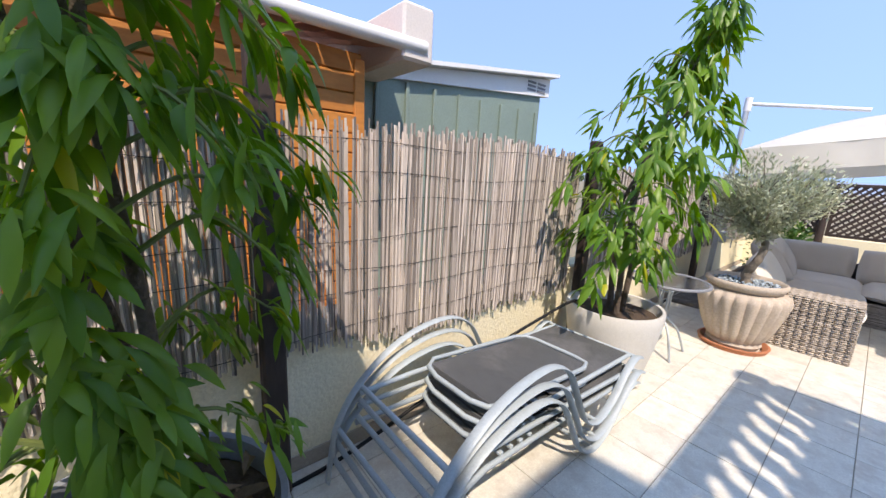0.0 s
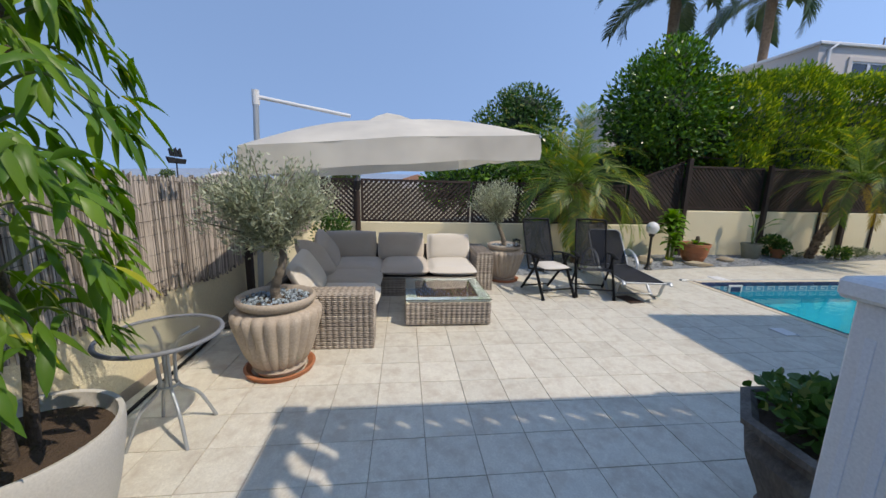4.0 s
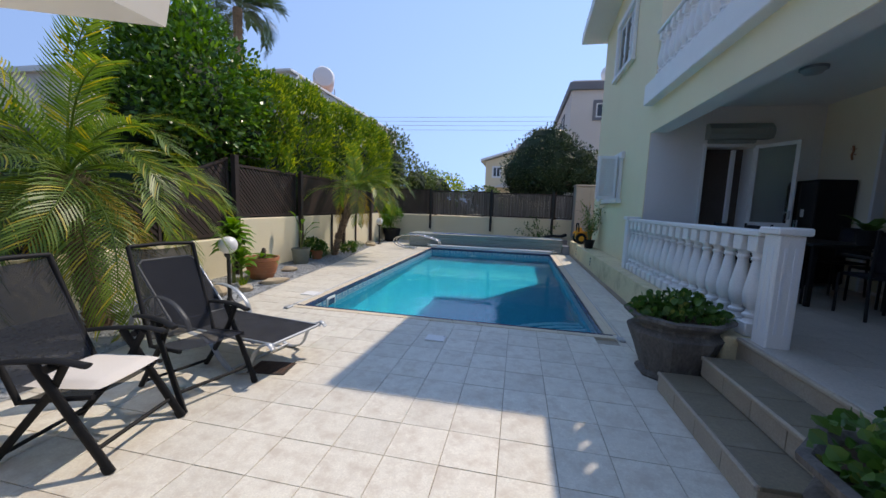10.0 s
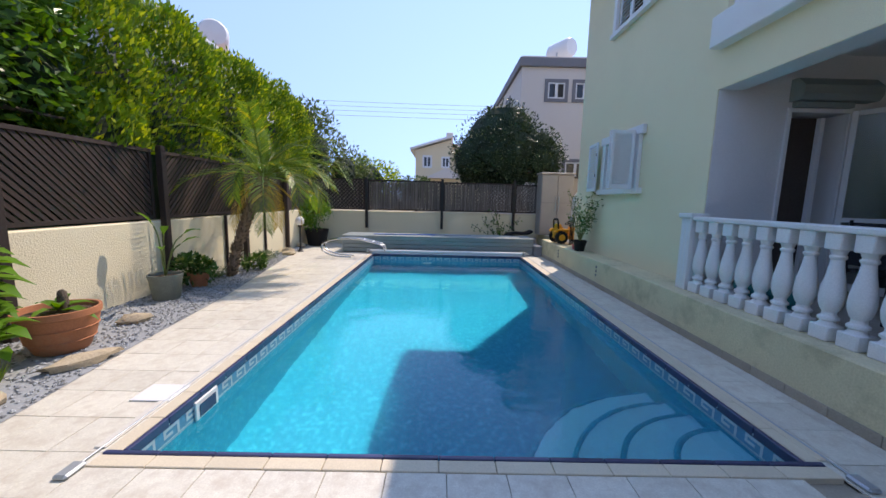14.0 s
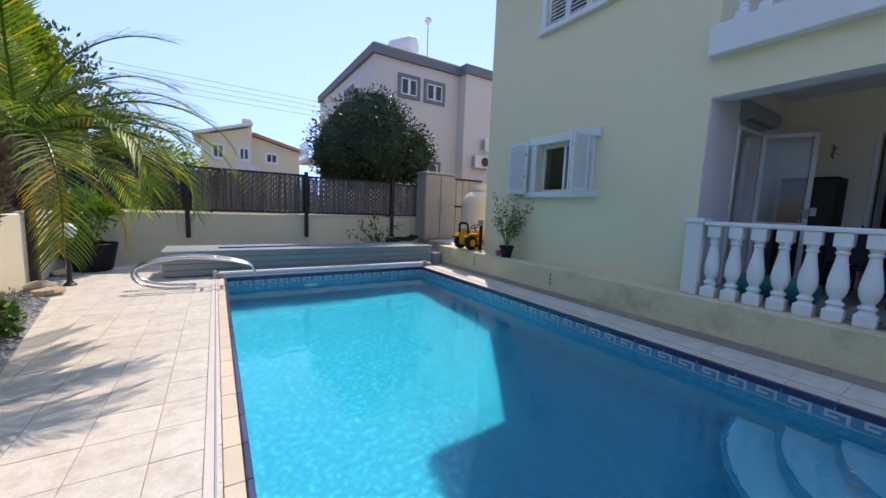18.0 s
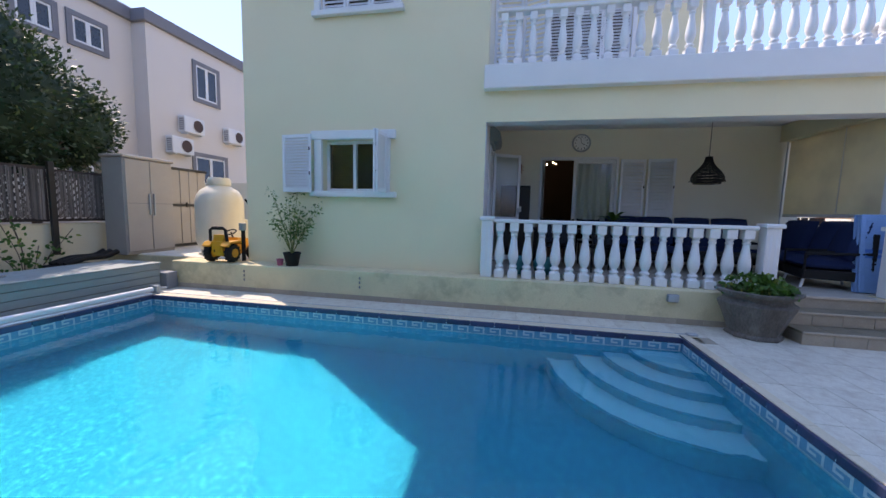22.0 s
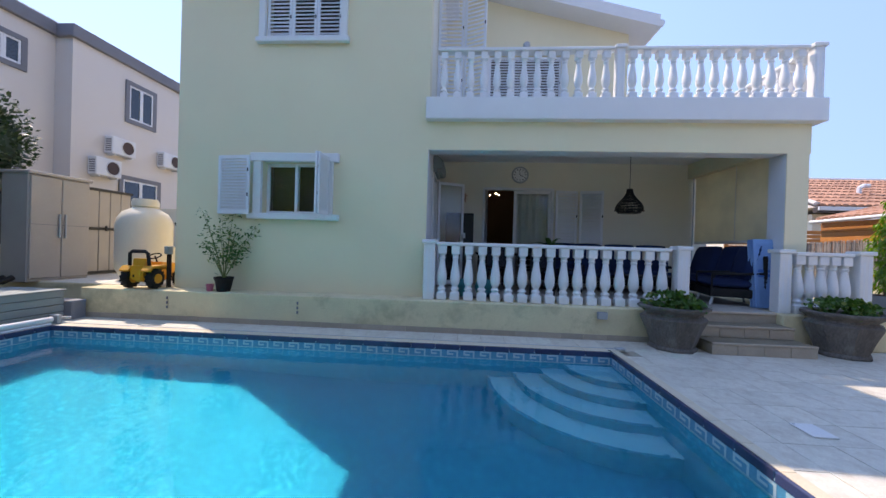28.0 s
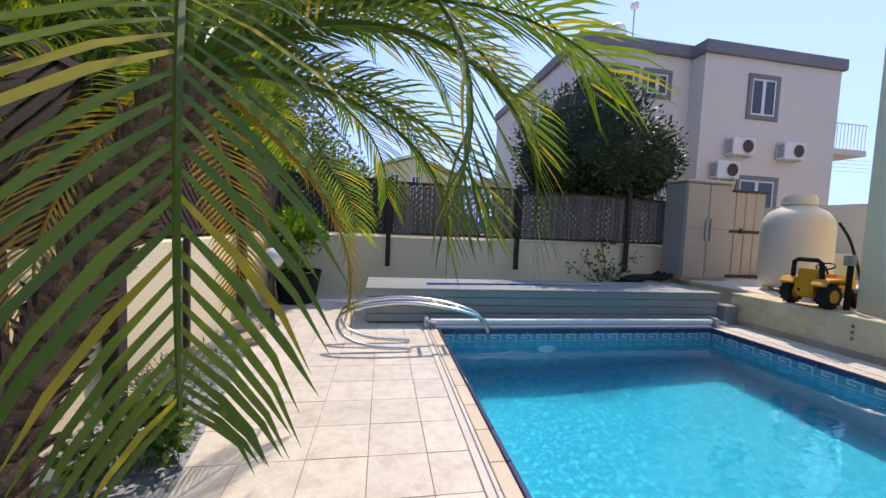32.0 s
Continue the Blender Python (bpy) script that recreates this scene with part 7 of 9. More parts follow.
part("junction_box", Geo().box(-0.07, 0.06, 0.0, 0.07, 0.58, 0.72, 0.01), GREYPVC, t)
t = thing("filter_pipes", "black filter pipes and box beside the cover box", "pipes", pose(-2.9, 15.3, 0))
part("box", Geo().box(-0.35, 0.2, -0.2, 0.35, 0.0, 0.42, 0.02), BLACK, t)
for k in range(3):
    part("pipe", Geo().tube(spline([(-0.3, -0.1 + k * 0.16, 0.44), (0.0, -0.1 + k * 0.16, 0.52), (0.35, -0.1 + k * 0.16, 0.52), (0.55, -0.1 + k * 0.16, 0.6)], 4), 0.045, 10), BLACK, t, smooth=60)
part("kerb", Geo().box(-0.2, 0.5, -0.75, -0.62, 0.0, 0.45, 0.01), NGREY, t)
t = thing("cover_box_step", "grey composite step beside the plinth", "step", pose(-2.55, 13.95, 0))
part("tread", Geo().box(-0.09, 0.13, -0.2, 0.5, 0, 0.30, 0.012), GREYPOT, t)


# ---- planting ----
def foliage(g, rng, n, centre, radii, L, W, shell=0.55, up=0.3, wob=0.25, clumps=0, simple=True, droop=0.0, zmin=None):
    """Leaves strewn through the outer part of a rounded crown, gathered in clumps."""
    c = Vector(centre)
    heads = []
    for _ in range(clumps):
        d = Vector((rng.gauss(0, 1), rng.gauss(0, 1), rng.gauss(0, 0.9))).normalized()
        heads.append((d, rng.uniform(0.75, 1.12)))
    k = 0
    while k < n:
        if heads:
            hd, hr = rng.choice(heads)
            d = (hd + Vector((rng.gauss(0, 1), rng.gauss(0, 1), rng.gauss(0, 1))) * wob).normalized()
            f = hr * (1 - (1 - shell) * rng.random() ** 1.6)
        else:
            d = Vector((rng.gauss(0, 1), rng.gauss(0, 1), rng.gauss(0, 1))).normalized()
            f = (shell + (1 - shell) * rng.random() ** 0.6) * (1 + wob * math.sin(d.x * 5 + d.y * 4) * math.sin(d.z * 5 + d.x * 3))
        p = c + Vector((d.x * radii[0], d.y * radii[1], d.z * radii[2])) * f
        k += 1
        if zmin is not None and p.z < zmin:
            continue
        ld = (d + Vector((rng.gauss(0, 0.7), rng.gauss(0, 0.7), up + rng.gauss(0, 0.6)))).normalized()
        nn = (d + Vector((rng.gauss(0, 0.5), rng.gauss(0, 0.5), 0.6 + rng.gauss(0, 0.4))))
        s = rng.uniform(0.7, 1.25)
        if simple:
            g.small_leaf(p, ld, nn, L * s, W * s)
        else:
            g.leaf(p, ld, nn, L * s, W * s, 0.25, droop)
    return g

def pot_with_soil(t, prof, seg, mat, soil_r, soil_z, flute=0.0, flutes=0, smooth=40, rot=0.0):
    part("pot", Geo().lathe(prof, seg, flute=flute, flutes=flutes, caps=False, rot=rot), mat, t, smooth=smooth)
    part("soil", Geo().lathe([(0.0, soil_z + 0.01), (soil_r * 0.6, soil_z + 0.012), (soil_r, soil_z)], seg, caps=False, rot=rot), SOIL, t, "dark potting soil", smooth=60)

def ficus(x, y, soil_z, height, reach, seed, leaves, spots, leaf_l=0.17, top=(0, 0), fwd=1.0, gap=(2, 2), lo=0.14):
    """Long drooping leaves on slender branches from several stems."""
    rng = random.Random(seed)
    t = thing("ficus_tree", "tall ficus with long drooping bright green leaves", "tree", pose(x, y, soil_z), group="potted ficus trees")
    tops = []
    for k in range(3):
        a = k * 2.1 + rng.random()
        h = height * (1.0 if k == 0 else rng.uniform(0.62, 0.85))
        pts = spline([(0.05 * math.cos(a), 0.05 * math.sin(a), 0), (0.08 * math.cos(a), 0.08 * math.sin(a), h * 0.3), (0.07 * math.cos(a + 1), 0.07 * math.sin(a + 1), h * 0.6), (0.10 * math.cos(a + 2) + top[0], 0.06 * math.sin(a + 2) + top[1], h)], 6)
        part("stem", Geo().tube(pts, [0.026 * (1 - 0.75 * i / len(pts)) for i in range(len(pts))], 7), BARK, t, smooth=60)
        tops.append((pts, h))
    twigs, g = Geo(), Geo()
    for s in range(spots):
        z = height * (lo + (1 - lo) * (s + rng.random()) / spots)
        f = z / height
        pts, h = tops[0] if f > 0.62 else tops[rng.randrange(3)]
        base = pts[min(len(pts) - 1, int(len(pts) * min(1, z / h)))]
        a = s * 2.4 + rng.gauss(0, 0.3)
        r = reach * (0.35 + 0.65 * math.sin(math.pi * min(1, 0.16 + f * 0.86))) * rng.uniform(0.7, 1.1)
        if f > 0.85:
            r *= 0.55
        d = Vector((math.cos(a), math.sin(a), 0))
        if gap[0] < f < gap[1]:
            continue
        if d.y > 0:
            r *= 1 + (fwd - 1) * d.y
        line = spline([base, base + d * r * 0.5 + Vector((0, 0, 0.12 * r + 0.06)), base + d * r + Vector((0, 0, -0.10 * r))], 5)
        twigs.tube(line, [0.008 * (1 - 0.6 * i / len(line)) for i in range(len(line))], 5)
        m = leaves // spots
        for k in range(m):
            u = rng.choice((0.42, 0.68, 0.9, 1.0, 1.0)) + rng.gauss(0, 0.025)
            p = line[max(0, min(len(line) - 1, int(u * len(line))))]
            side = Vector((-d.y, d.x, 0)) * rng.choice((-1, 1))
            ld = d * rng.uniform(-0.2, 0.9) + side * rng.uniform(0.1, 0.9) + Vector((0, 0, rng.uniform(-0.6, 0.35)))
            q = p + Vector((rng.gauss(0, 0.03), rng.gauss(0, 0.03), rng.gauss(0, 0.03)))
            g.long_leaf(q, ld, Vector((d.x, d.y, 0.9)) + Vector((rng.gauss(0, 0.3), rng.gauss(0, 0.3), 0)), leaf_l * rng.uniform(0.7, 1.2), leaf_l * 0.25 * rng.uniform(0.8, 1.15), -0.35, rng.uniform(0.9, 2.2))
    part("twig", twigs, STEM, t, smooth=60)["kind"] = "stuff"
    part("leaves", g, LEAF_FICUS, t, "glossy pointed hanging leaves", smooth=70)["kind"] = "stuff"

t = thing("white_planter", "large round off-white plastic planter", "pot", pose(-2.90, -1.38, 0))
pot_with_soil(t, [(0.0, 0.0), (0.23, 0.0), (0.26, 0.02), (0.325, 0.30), (0.36, 0.50), (0.365, 0.59), (0.36, 0.605), (0.34, 0.60), (0.33, 0.54), (0.32, 0.52)], 40, WHITEPOT, 0.325, 0.53)
part("saucer", Geo().lathe([(0.0, 0.0), (0.27, 0.0), (0.30, 0.03), (0.29, 0.03), (0.26, 0.012)], 40, caps=False), WHITEPOT, t, smooth=40)
ficus(-2.90, -1.36, 0.53, 2.1, 0.60, 11, 1000, 46, 0.185, top=(0.0, 0.30), fwd=0.85, lo=0.24)
t = thing("grey_planter", "large round grey plastic planter with dry leaves", "pot", pose(0.06, -1.24, 0))
pot_with_soil(t, [(0.0, 0.0), (0.24, 0.0), (0.27, 0.02), (0.35, 0.50), (0.375, 0.58), (0.37, 0.605), (0.35, 0.60), (0.335, 0.53)], 40, GREYPOT, 0.34, 0.52)
g, rng = Geo(), random.Random(4)
for k in range(40):
    a, r = rng.random() * 6.28, 0.30 * rng.random() ** 0.5
    g.leaf((r * math.cos(a), r * math.sin(a), 0.545 + rng.random() * 0.02), (rng.gauss(0, 1), rng.gauss(0, 1), 0.15), (0, 0, 1), 0.16, 0.045, 0.5)
part("dry_leaves", g, mk("dry_leaf", (0.26, 0.17, 0.09), (0.16, 0.10, 0.055), 0.8, 8, 80, 0.3, island=0.4), t, "fallen brown leaves")["kind"] = "stuff"
ficus(0.06, -1.24, 0.52, 2.0, 0.56, 23, 2000, 64, 0.15, fwd=0.15, gap=(0.34, 0.44))

# fluted pots with olives
def fluted_pot(x, y, m=1.0, bowl=True):
    t = thing("fluted_pot", "weathered fluted stone pot on a terracotta saucer", "pot", pose(x, y, 0) @ Matrix.Scale(m, 4), group="fluted olive pots")
    part("saucer", Geo().lathe([(0.0, 0.0), (0.26, 0.0), (0.28, 0.04), (0.26, 0.045), (0.22, 0.02)], 36, caps=False), TERRA, t, smooth=40)
    part("foot", Geo().lathe([(0.20, 0.02), (0.215, 0.05), (0.19, 0.08)], 36), SANDSTONE, t, smooth=40)
    prof = [(0.19, 0.07), (0.22, 0.10), (0.265, 0.20), (0.30, 0.32), (0.33, 0.43), (0.342, 0.49), (0.33, 0.53), (0.285, 0.55), (0.25, 0.555)]
    part("body", Geo().lathe(prof, 132, flute=0.085, flutes=22, caps=False), SANDSTONE, t, "fluted stone body", smooth=60)
    part("collar", Geo().lathe([(0.265, 0.53), (0.255, 0.56), (0.27, 0.575)], 40, caps=False), SANDSTONE, t, smooth=60)
    part("rim_bowl", Geo().lathe([(0.25, 0.565), (0.285, 0.58), (0.305, 0.61), (0.302, 0.635), (0.285, 0.645), (0.262, 0.63), (0.25, 0.60)], 48, caps=False), SANDSTONE, t, "thick rounded rim", smooth=60)
    g, rng = Geo(), random.Random(int(abs(x) * 10))
    part("pebble_bed", Geo().lathe([(0.0, 0.605), (0.26, 0.60)], 32, caps=False), SOIL, t)
    for k in range(260):
        a, r = rng.random() * 6.28, 0.25 * rng.random() ** 0.5
        s = rng.uniform(0.008, 0.017)
        g.blob((r * math.cos(a), r * math.sin(a), 0.612), (s * 1.3, s, s * 0.8), 5, 3, 0.2, k)
    part("pebble_layer", g, PEBBLE, t, "blue grey pebbles", smooth=60)["kind"] = "stuff"
    return t
fluted_pot(-4.56, -0.87, 1.07)
fluted_pot(-7.52, 1.98)

def olive(x, y, z, trunk, centre, radii, n, seed, label):
    rng = random.Random(seed)
    t = thing("olive_tree", label, "tree", pose(x, y, z), group="potted olive trees")
    pts = spline(trunk, 6)
    part("trunk", Geo().tube(pts, [0.045 * (1 - 0.45 * i / len(pts)) * (1 + 0.12 * math.sin(i * 1.7)) for i in range(len(pts))], 9), OLIVEBARK, t, "gnarled grey trunk", smooth=60)
    top = Vector(pts[-1])
    g = Geo()
    c = Vector(centre)
    tw = Geo()
    for k in range(46):
        d = Vector((rng.gauss(0, 1), rng.gauss(0, 1), rng.gauss(0.15, 0.8))).normalized()
        e = c + Vector((d.x * radii[0], d.y * radii[1], d.z * radii[2])) * rng.uniform(0.6, 1.06)
        line = spline([top, top.lerp(e, 0.5) + Vector((rng.gauss(0, 0.05), rng.gauss(0, 0.05), 0.04)), e], 5)
        tw.tube(line, [0.010 * (1 - 0.8 * i / len(line)) for i in range(len(line))], 5)
        m = n // 46
        dd = (line[-1] - line[-4]).normalized()
        for j in range(m):
            u = rng.random() ** 0.7
            p = line[int(u * (len(line) - 1))] + Vector((rng.gauss(0, 0.055), rng.gauss(0, 0.055), rng.gauss(0, 0.05)))
            ld = dd * 0.7 + Vector((rng.gauss(0, 0.6), rng.gauss(0, 0.6), rng.gauss(0.35, 0.5)))
            g.small_leaf(p, ld, (rng.gauss(0, 0.7), rng.gauss(0, 0.7), 1), rng.uniform(0.038, 0.064), rng.uniform(0.011, 0.017))
    part("twig", tw, OLIVEBARK, t, smooth=60)["kind"] = "stuff"
    part("leaves", g, LEAF_OLIVE, t, "small silvery grey green leaves")["kind"] = "stuff"
olive(-4.56, -0.87, 0.64, [(0, 0, 0), (0.02, 0.0, 0.12), (0.05, 0.06, 0.26), (0.01, 0.08, 0.40), (0.04, 0.04, 0.52)], (0.05, -0.02, 0.88), (0.50, 0.56, 0.42), 11500, 31, "olive tree with silvery leaves and crooked trunk")
olive(-7.52, 1.98, 0.60, [(0, 0, 0), (0.0, -0.03, 0.15), (-0.02, -0.10, 0.32), (-0.03, -0.16, 0.46)], (-0.05, -0.22, 0.84), (0.42, 0.44, 0.38), 8800, 32, "small round olive tree with silvery leaves")
t = thing("candle_lantern", "small black square candle lantern on the pot rim", "lantern", pose(-7.28, 2.12, 0.645))
part("base", Geo().box(-0.05, 0.05, -0.05, 0.05, 0, 0.012, 0.003), BLACK, t)
for sx in (-0.042, 0.042):
    for sy in (-0.042, 0.042):
        part("corner_bar", Geo().box(sx - 0.006, sx + 0.006, sy - 0.006, sy + 0.006, 0.012, 0.10), BLACK, t)
part("roof", Geo().box(-0.055, 0.055, -0.055, 0.055, 0.10, 0.115, 0.004).box(-0.02, 0.02, -0.02, 0.02, 0.115, 0.13, 0.004), BLACK, t)
part("candle", Geo().lathe([(0.02, 0.012), (0.02, 0.06)], 10), WHITE, t)

# palms
def frond_mesh(L, bend, seed, mat, n=46, leaf_l=0.34, wide=0.016):
    """A feather leaf along +x from the origin: a midrib that bends down by so many degrees and two rows of narrow leaflets."""
    rng = random.Random(seed)
    g = Geo()
    pts, p, a = [], Vector((0, 0, 0)), 0.0
    steps = 22
    for i in range(steps + 1):
        pts.append(p.copy())
        p = p + Vector((math.cos(a), 0, math.sin(a))) * (L / steps)
        a -= radians(bend) * (0.35 + 1.3 * i / steps) / steps
    g.tube(pts, [0.012 * (1 - 0.85 * i / steps) + 0.002 for i in range(steps + 1)], 5)
    for k in range(n):
        u = 0.15 + 0.85 * k / (n - 1)
        f = u * steps
        i = min(steps - 1, int(f))
        q = pts[i].lerp(pts[i + 1], f - i)
        d = (pts[i + 1] - pts[i]).normalized()
        up = Vector((-d.z, 0, d.x))
        ll = leaf_l * (0.40 + 0.60 * math.sin(math.pi * min(1, 0.16 + u * 0.72))) * rng.uniform(0.88, 1.08)
        for s in (-1, 1):
            v = (d * (0.55 + 0.75 * u) + Vector((0, s, 0)) + up * (0.42 - 0.25 * u + rng.gauss(0, 0.07))).normalized()
            w = wide * rng.uniform(0.85, 1.15)
            side = v.cross(up).normalized() * w * 0.5
            down = Vector((0, 0, -ll))
            m1, m2, tip = q + v * ll * 0.40 + down * 0.02, q + v * ll * 0.72 + down * 0.10, q + v * ll * 0.95 + down * rng.uniform(0.18, 0.34)
            g.put([q - side * 0.5, q + side * 0.5, m1 + side, m1 - side, m2 + side * 0.8, m2 - side * 0.8, tip], [(0, 1, 2, 3), (3, 2, 4, 5), (5, 4, 6)])
    return g.mesh("frond", mat)

def palm(label, base, top, fronds, L, seed, trunk_r=0.12, lifts=(75, -35), dry=2, leaf_l=0.34, boots=True, avoid=None, n=46, mat=None, wide=0.016, extra=(), bends=(78, 96, 86, 108, 70)):
    rng = random.Random(seed)
    t = thing("palm_tree", label, "palm", pose(*base))
    b, e = Vector((0, 0, 0)), Vector(top) - Vector(base)
    side = Vector((e.x, e.y, 0))
    pts = spline([b, b.lerp(e, 0.35) - side * 0.10, b.lerp(e, 0.7) - side * 0.06, e], 8)
    part("trunk", Geo().tube(pts, [trunk_r * (0.85 + 0.35 * i / len(pts)) for i in range(len(pts))], 14), PALMBARK, t, "shaggy brown trunk", smooth=60)
    if boots:
        g = Geo()
        for k in range(int(520 * e.length / 1.8)):
            u = rng.random()
            i = min(len(pts) - 2, int(u * (len(pts) - 1)))
            c = Vector(pts[i]).lerp(Vector(pts[i + 1]), u * (len(pts) - 1) - i)
            d = (Vector(pts[i + 1]) - Vector(pts[i])).normalized()
            a = k * 2.399
            o = (d.cross(Vector((1, 0, 0.2))).normalized())
            o = Matrix.Rotation(a, 3, d) @ o
            r = trunk_r * (0.85 + 0.35 * u)
            s = o.cross(d) * rng.uniform(0.010, 0.030)
            p = c + o * (r - 0.012)
            tip = p + d * rng.uniform(0.02, 0.075) + o * rng.uniform(0.025, 0.065)
            g.put([p - s, p + s, tip + s * 0.6, tip - s * 0.6, p - s - d * 0.03, p + s - d * 0.03], [(0, 1, 2, 3), (4, 5, 2, 3), (0, 4, 3), (1, 2, 5)])
        part("leaf_stub", g, PALMBARK, t, "cut leaf stubs")["kind"] = "stuff"
    kinds = [frond_mesh(L * f, b_, seed + i, mat or LEAF_PALM, n, leaf_l, wide) for i, (f, b_) in enumerate(zip((1.0, 0.92, 1.08, 0.85, 1.0), bends))]
    drymesh = frond_mesh(L * 0.75, 70, seed + 9, LEAF_PALMDRY, 34, leaf_l * 0.8, wide)
    for k in range(fronds):
        f = (k + 0.5) / fronds
        lift = lifts[0] + (lifts[1] - lifts[0]) * f ** 0.8 + rng.gauss(0, 4)
        yaw = k * 137.5 + rng.gauss(0, 8)
        if avoid and abs((yaw - avoid[0] + 180) % 360 - 180) < avoid[1] and lift < avoid[2]:
            yaw += avoid[1] * 2
        part("frond", kinds[k % 5], None, t, at=Matrix.Translation(e) @ Matrix.Rotation(radians(yaw), 4, 'Z') @ Matrix.Rotation(radians(-lift), 4, 'Y') @ Matrix.Rotation(radians(rng.gauss(0, 14)), 4, 'X'))
    for yaw, lift, l_, sg in extra:
        part("frond", frond_mesh(l_, sg, seed + int(yaw), mat or LEAF_PALM, n, leaf_l, wide), None, t, at=Matrix.Translation(e) @ Matrix.Rotation(radians(yaw), 4, 'Z') @ Matrix.Rotation(radians(-lift), 4, 'Y'))
    for k in range(dry):
        part("yellow_frond", drymesh, None, t, "yellowing frond", at=Matrix.Translation(e) @ Matrix.Rotation(radians(20 + k * 75), 4, 'Z') @ Matrix.Rotation(radians(32), 4, 'Y'))
    return t
palm("low bushy date palm with arching green fronds", (-8.85, 4.0, 0), (-8.85, 3.82, 1.72), 46, 1.80, 41, 0.13, (86, -44), 3, 0.35, n=42, wide=0.015, bends=(80, 100, 88, 112, 70))
palm("leaning date palm with a shaggy brown trunk", (-9.34, 10.38, 0), (-8.72, 10.56, 1.90), 25, 1.65, 42, 0.088, (84, 2), 3, 0.34, n=42, wide=0.014, avoid=(-66, 40, 62),
     extra=((-65.5, 12, 1.82, 153), (-40, 30, 1.7, 150), (-22, 22, 1.75, 128), (-6, 42, 1.9, 118), (10, 34, 1.85, 110), (-90, 30, 1.45, 150)))
for bx_, by, top in ((-15.0, 9.95, 8.7), (-17.0, 15.75, 9.9)):
    palm("tall royal palm with feathery crown beyond the fence", (bx_, by, 0), (bx_ + 0.1, by, top), 17, 2.6, int(-bx_), 0.16, (80, -12), 0, 0.72, boots=False, n=54, mat=LEAF_ROYAL, wide=0.042, bends=(95, 110, 100, 120, 90))

# trees and hedge beyond the fence
def tree(label, base, trunk_h, trunk_r, blobs, mat, seed, L, W, core=0.62, name="tree", inner=0.5):
    """blobs: (centre, radii, number of leaves, clumps)."""
    rng = random.Random(seed)
    t = thing(name, label, "tree", pose(*base))
    top = Vector((rng.gauss(0, 0.05), rng.gauss(0, 0.05), trunk_h))
    part("trunk", Geo().tube(spline([(0, 0, 0), (0.04, 0.02, trunk_h * 0.5), top], 6), [trunk_r * (1 - 0.4 * i / 12) for i in range(13)], 9), BARK, t, smooth=60)
    g = Geo()
    for c, r, n, cl in blobs:
        for k in range(7):
            d = Vector((rng.gauss(0, 1), rng.gauss(0, 1), rng.gauss(0, 0.7))).normalized()
            e = Vector(c) + Vector((d.x * r[0], d.y * r[1], d.z * r[2])) * 0.85
            ln = spline([top, top.lerp(e, 0.5) + Vector((0, 0, 0.1)), e], 5)
            part("limb", Geo().tube(ln, [trunk_r * 0.45 * (1 - 0.85 * i / len(ln)) for i in range(len(ln))], 6), BARK, t, smooth=60)
        foliage(g, rng, n, c, r, L, W, core, 0.25, 0.28, cl)
        # added solid core, blocks see-through and stands for shade in the crown
        part("shade_core", Geo().blob(c, (r[0] * inner, r[1] * inner, r[2] * inner), 14, 9, 0.12, seed), LEAF_SHADE, t, "solid dark core standing for shade within the foliage")
    part("crown", g, mat, t, "leafy uneven crown")["kind"] = "stuff"
tree("dense dark green citrus tree beyond the fence", (-10.7, 6.9, 0), 2.3, 0.14, [((0, 0.1, 3.5), (1.35, 1.55, 1.5), 9000, 70), ((-0.3, 0.3, 4.7), (0.9, 1.0, 0.95), 4200, 34), ((0.1, -0.7, 3.0), (0.9, 0.8, 0.8), 2600, 20), ((0.2, 1.3, 3.0), (1.0, 0.9, 0.9), 2900, 22)], LEAF_TREE, 51, 0.125, 0.062)
tree("round clipped dark evergreen tree behind the back fence", (-2.75, 16.55, 0), 2.3, 0.09, [((-0.45, 0.6, 3.35), (1.72, 1.45, 1.5), 9000, 90), ((-1.25, 0.5, 2.95), (1.05, 1.0, 1.0), 4200, 40), ((0.75, 0.5, 3.15), (1.05, 1.0, 1.05), 4200, 40), ((-0.35, 0.5, 4.1), (1.15, 1.0, 0.9), 4200, 40), ((-0.2, 0.4, 2.7), (1.0, 0.9, 0.8), 2600, 26)], LEAF_ROUND, 52, 0.10, 0.05, 0.6, inner=0.84)
tree("dark leafy tree behind the lattice fence", (-12.6, 3.2, 0), 1.4, 0.12, [((0, 0, 2.0), (1.2, 2.0, 1.1), 3800, 30), ((0.2, -1.4, 1.6), (1.0, 1.2, 0.9), 1800, 16), ((-0.2, 1.6, 2.1), (1.0, 1.0, 1.2), 1800, 16)], LEAF_TREE, 53, 0.15, 0.08)
tree("leafy shrub tree beyond the umbrella", (-13.5, 4.05, 0), 1.8, 0.10, [((0, -0.15, 3.3), (1.3, 1.6, 1.2), 4600, 40), ((0.1, 0.1, 4.1), (0.8, 1.0, 0.65), 1900, 18)], LEAF_BUSH, 54, 0.15, 0.06)
tree("brownish green bush tree beside the hedge", (-10.6, 18.4, 0), 1.6, 0.12, [((0, 0, 3.2), (1.4, 1.9, 1.9), 4200, 40), ((0.9, 1.5, 2.6), (1.1, 1.3, 1.4), 2200, 22)], LEAF_FAR, 55, 0.15, 0.07)
tree("light green tree far behind the back fence", (-9.4, 23.5, 0), 1.5, 0.12, [((0, 0, 2.5), (1.9, 2.2, 1.5), 3000, 30)], LEAF_HEDGE, 56, 0.18, 0.08)
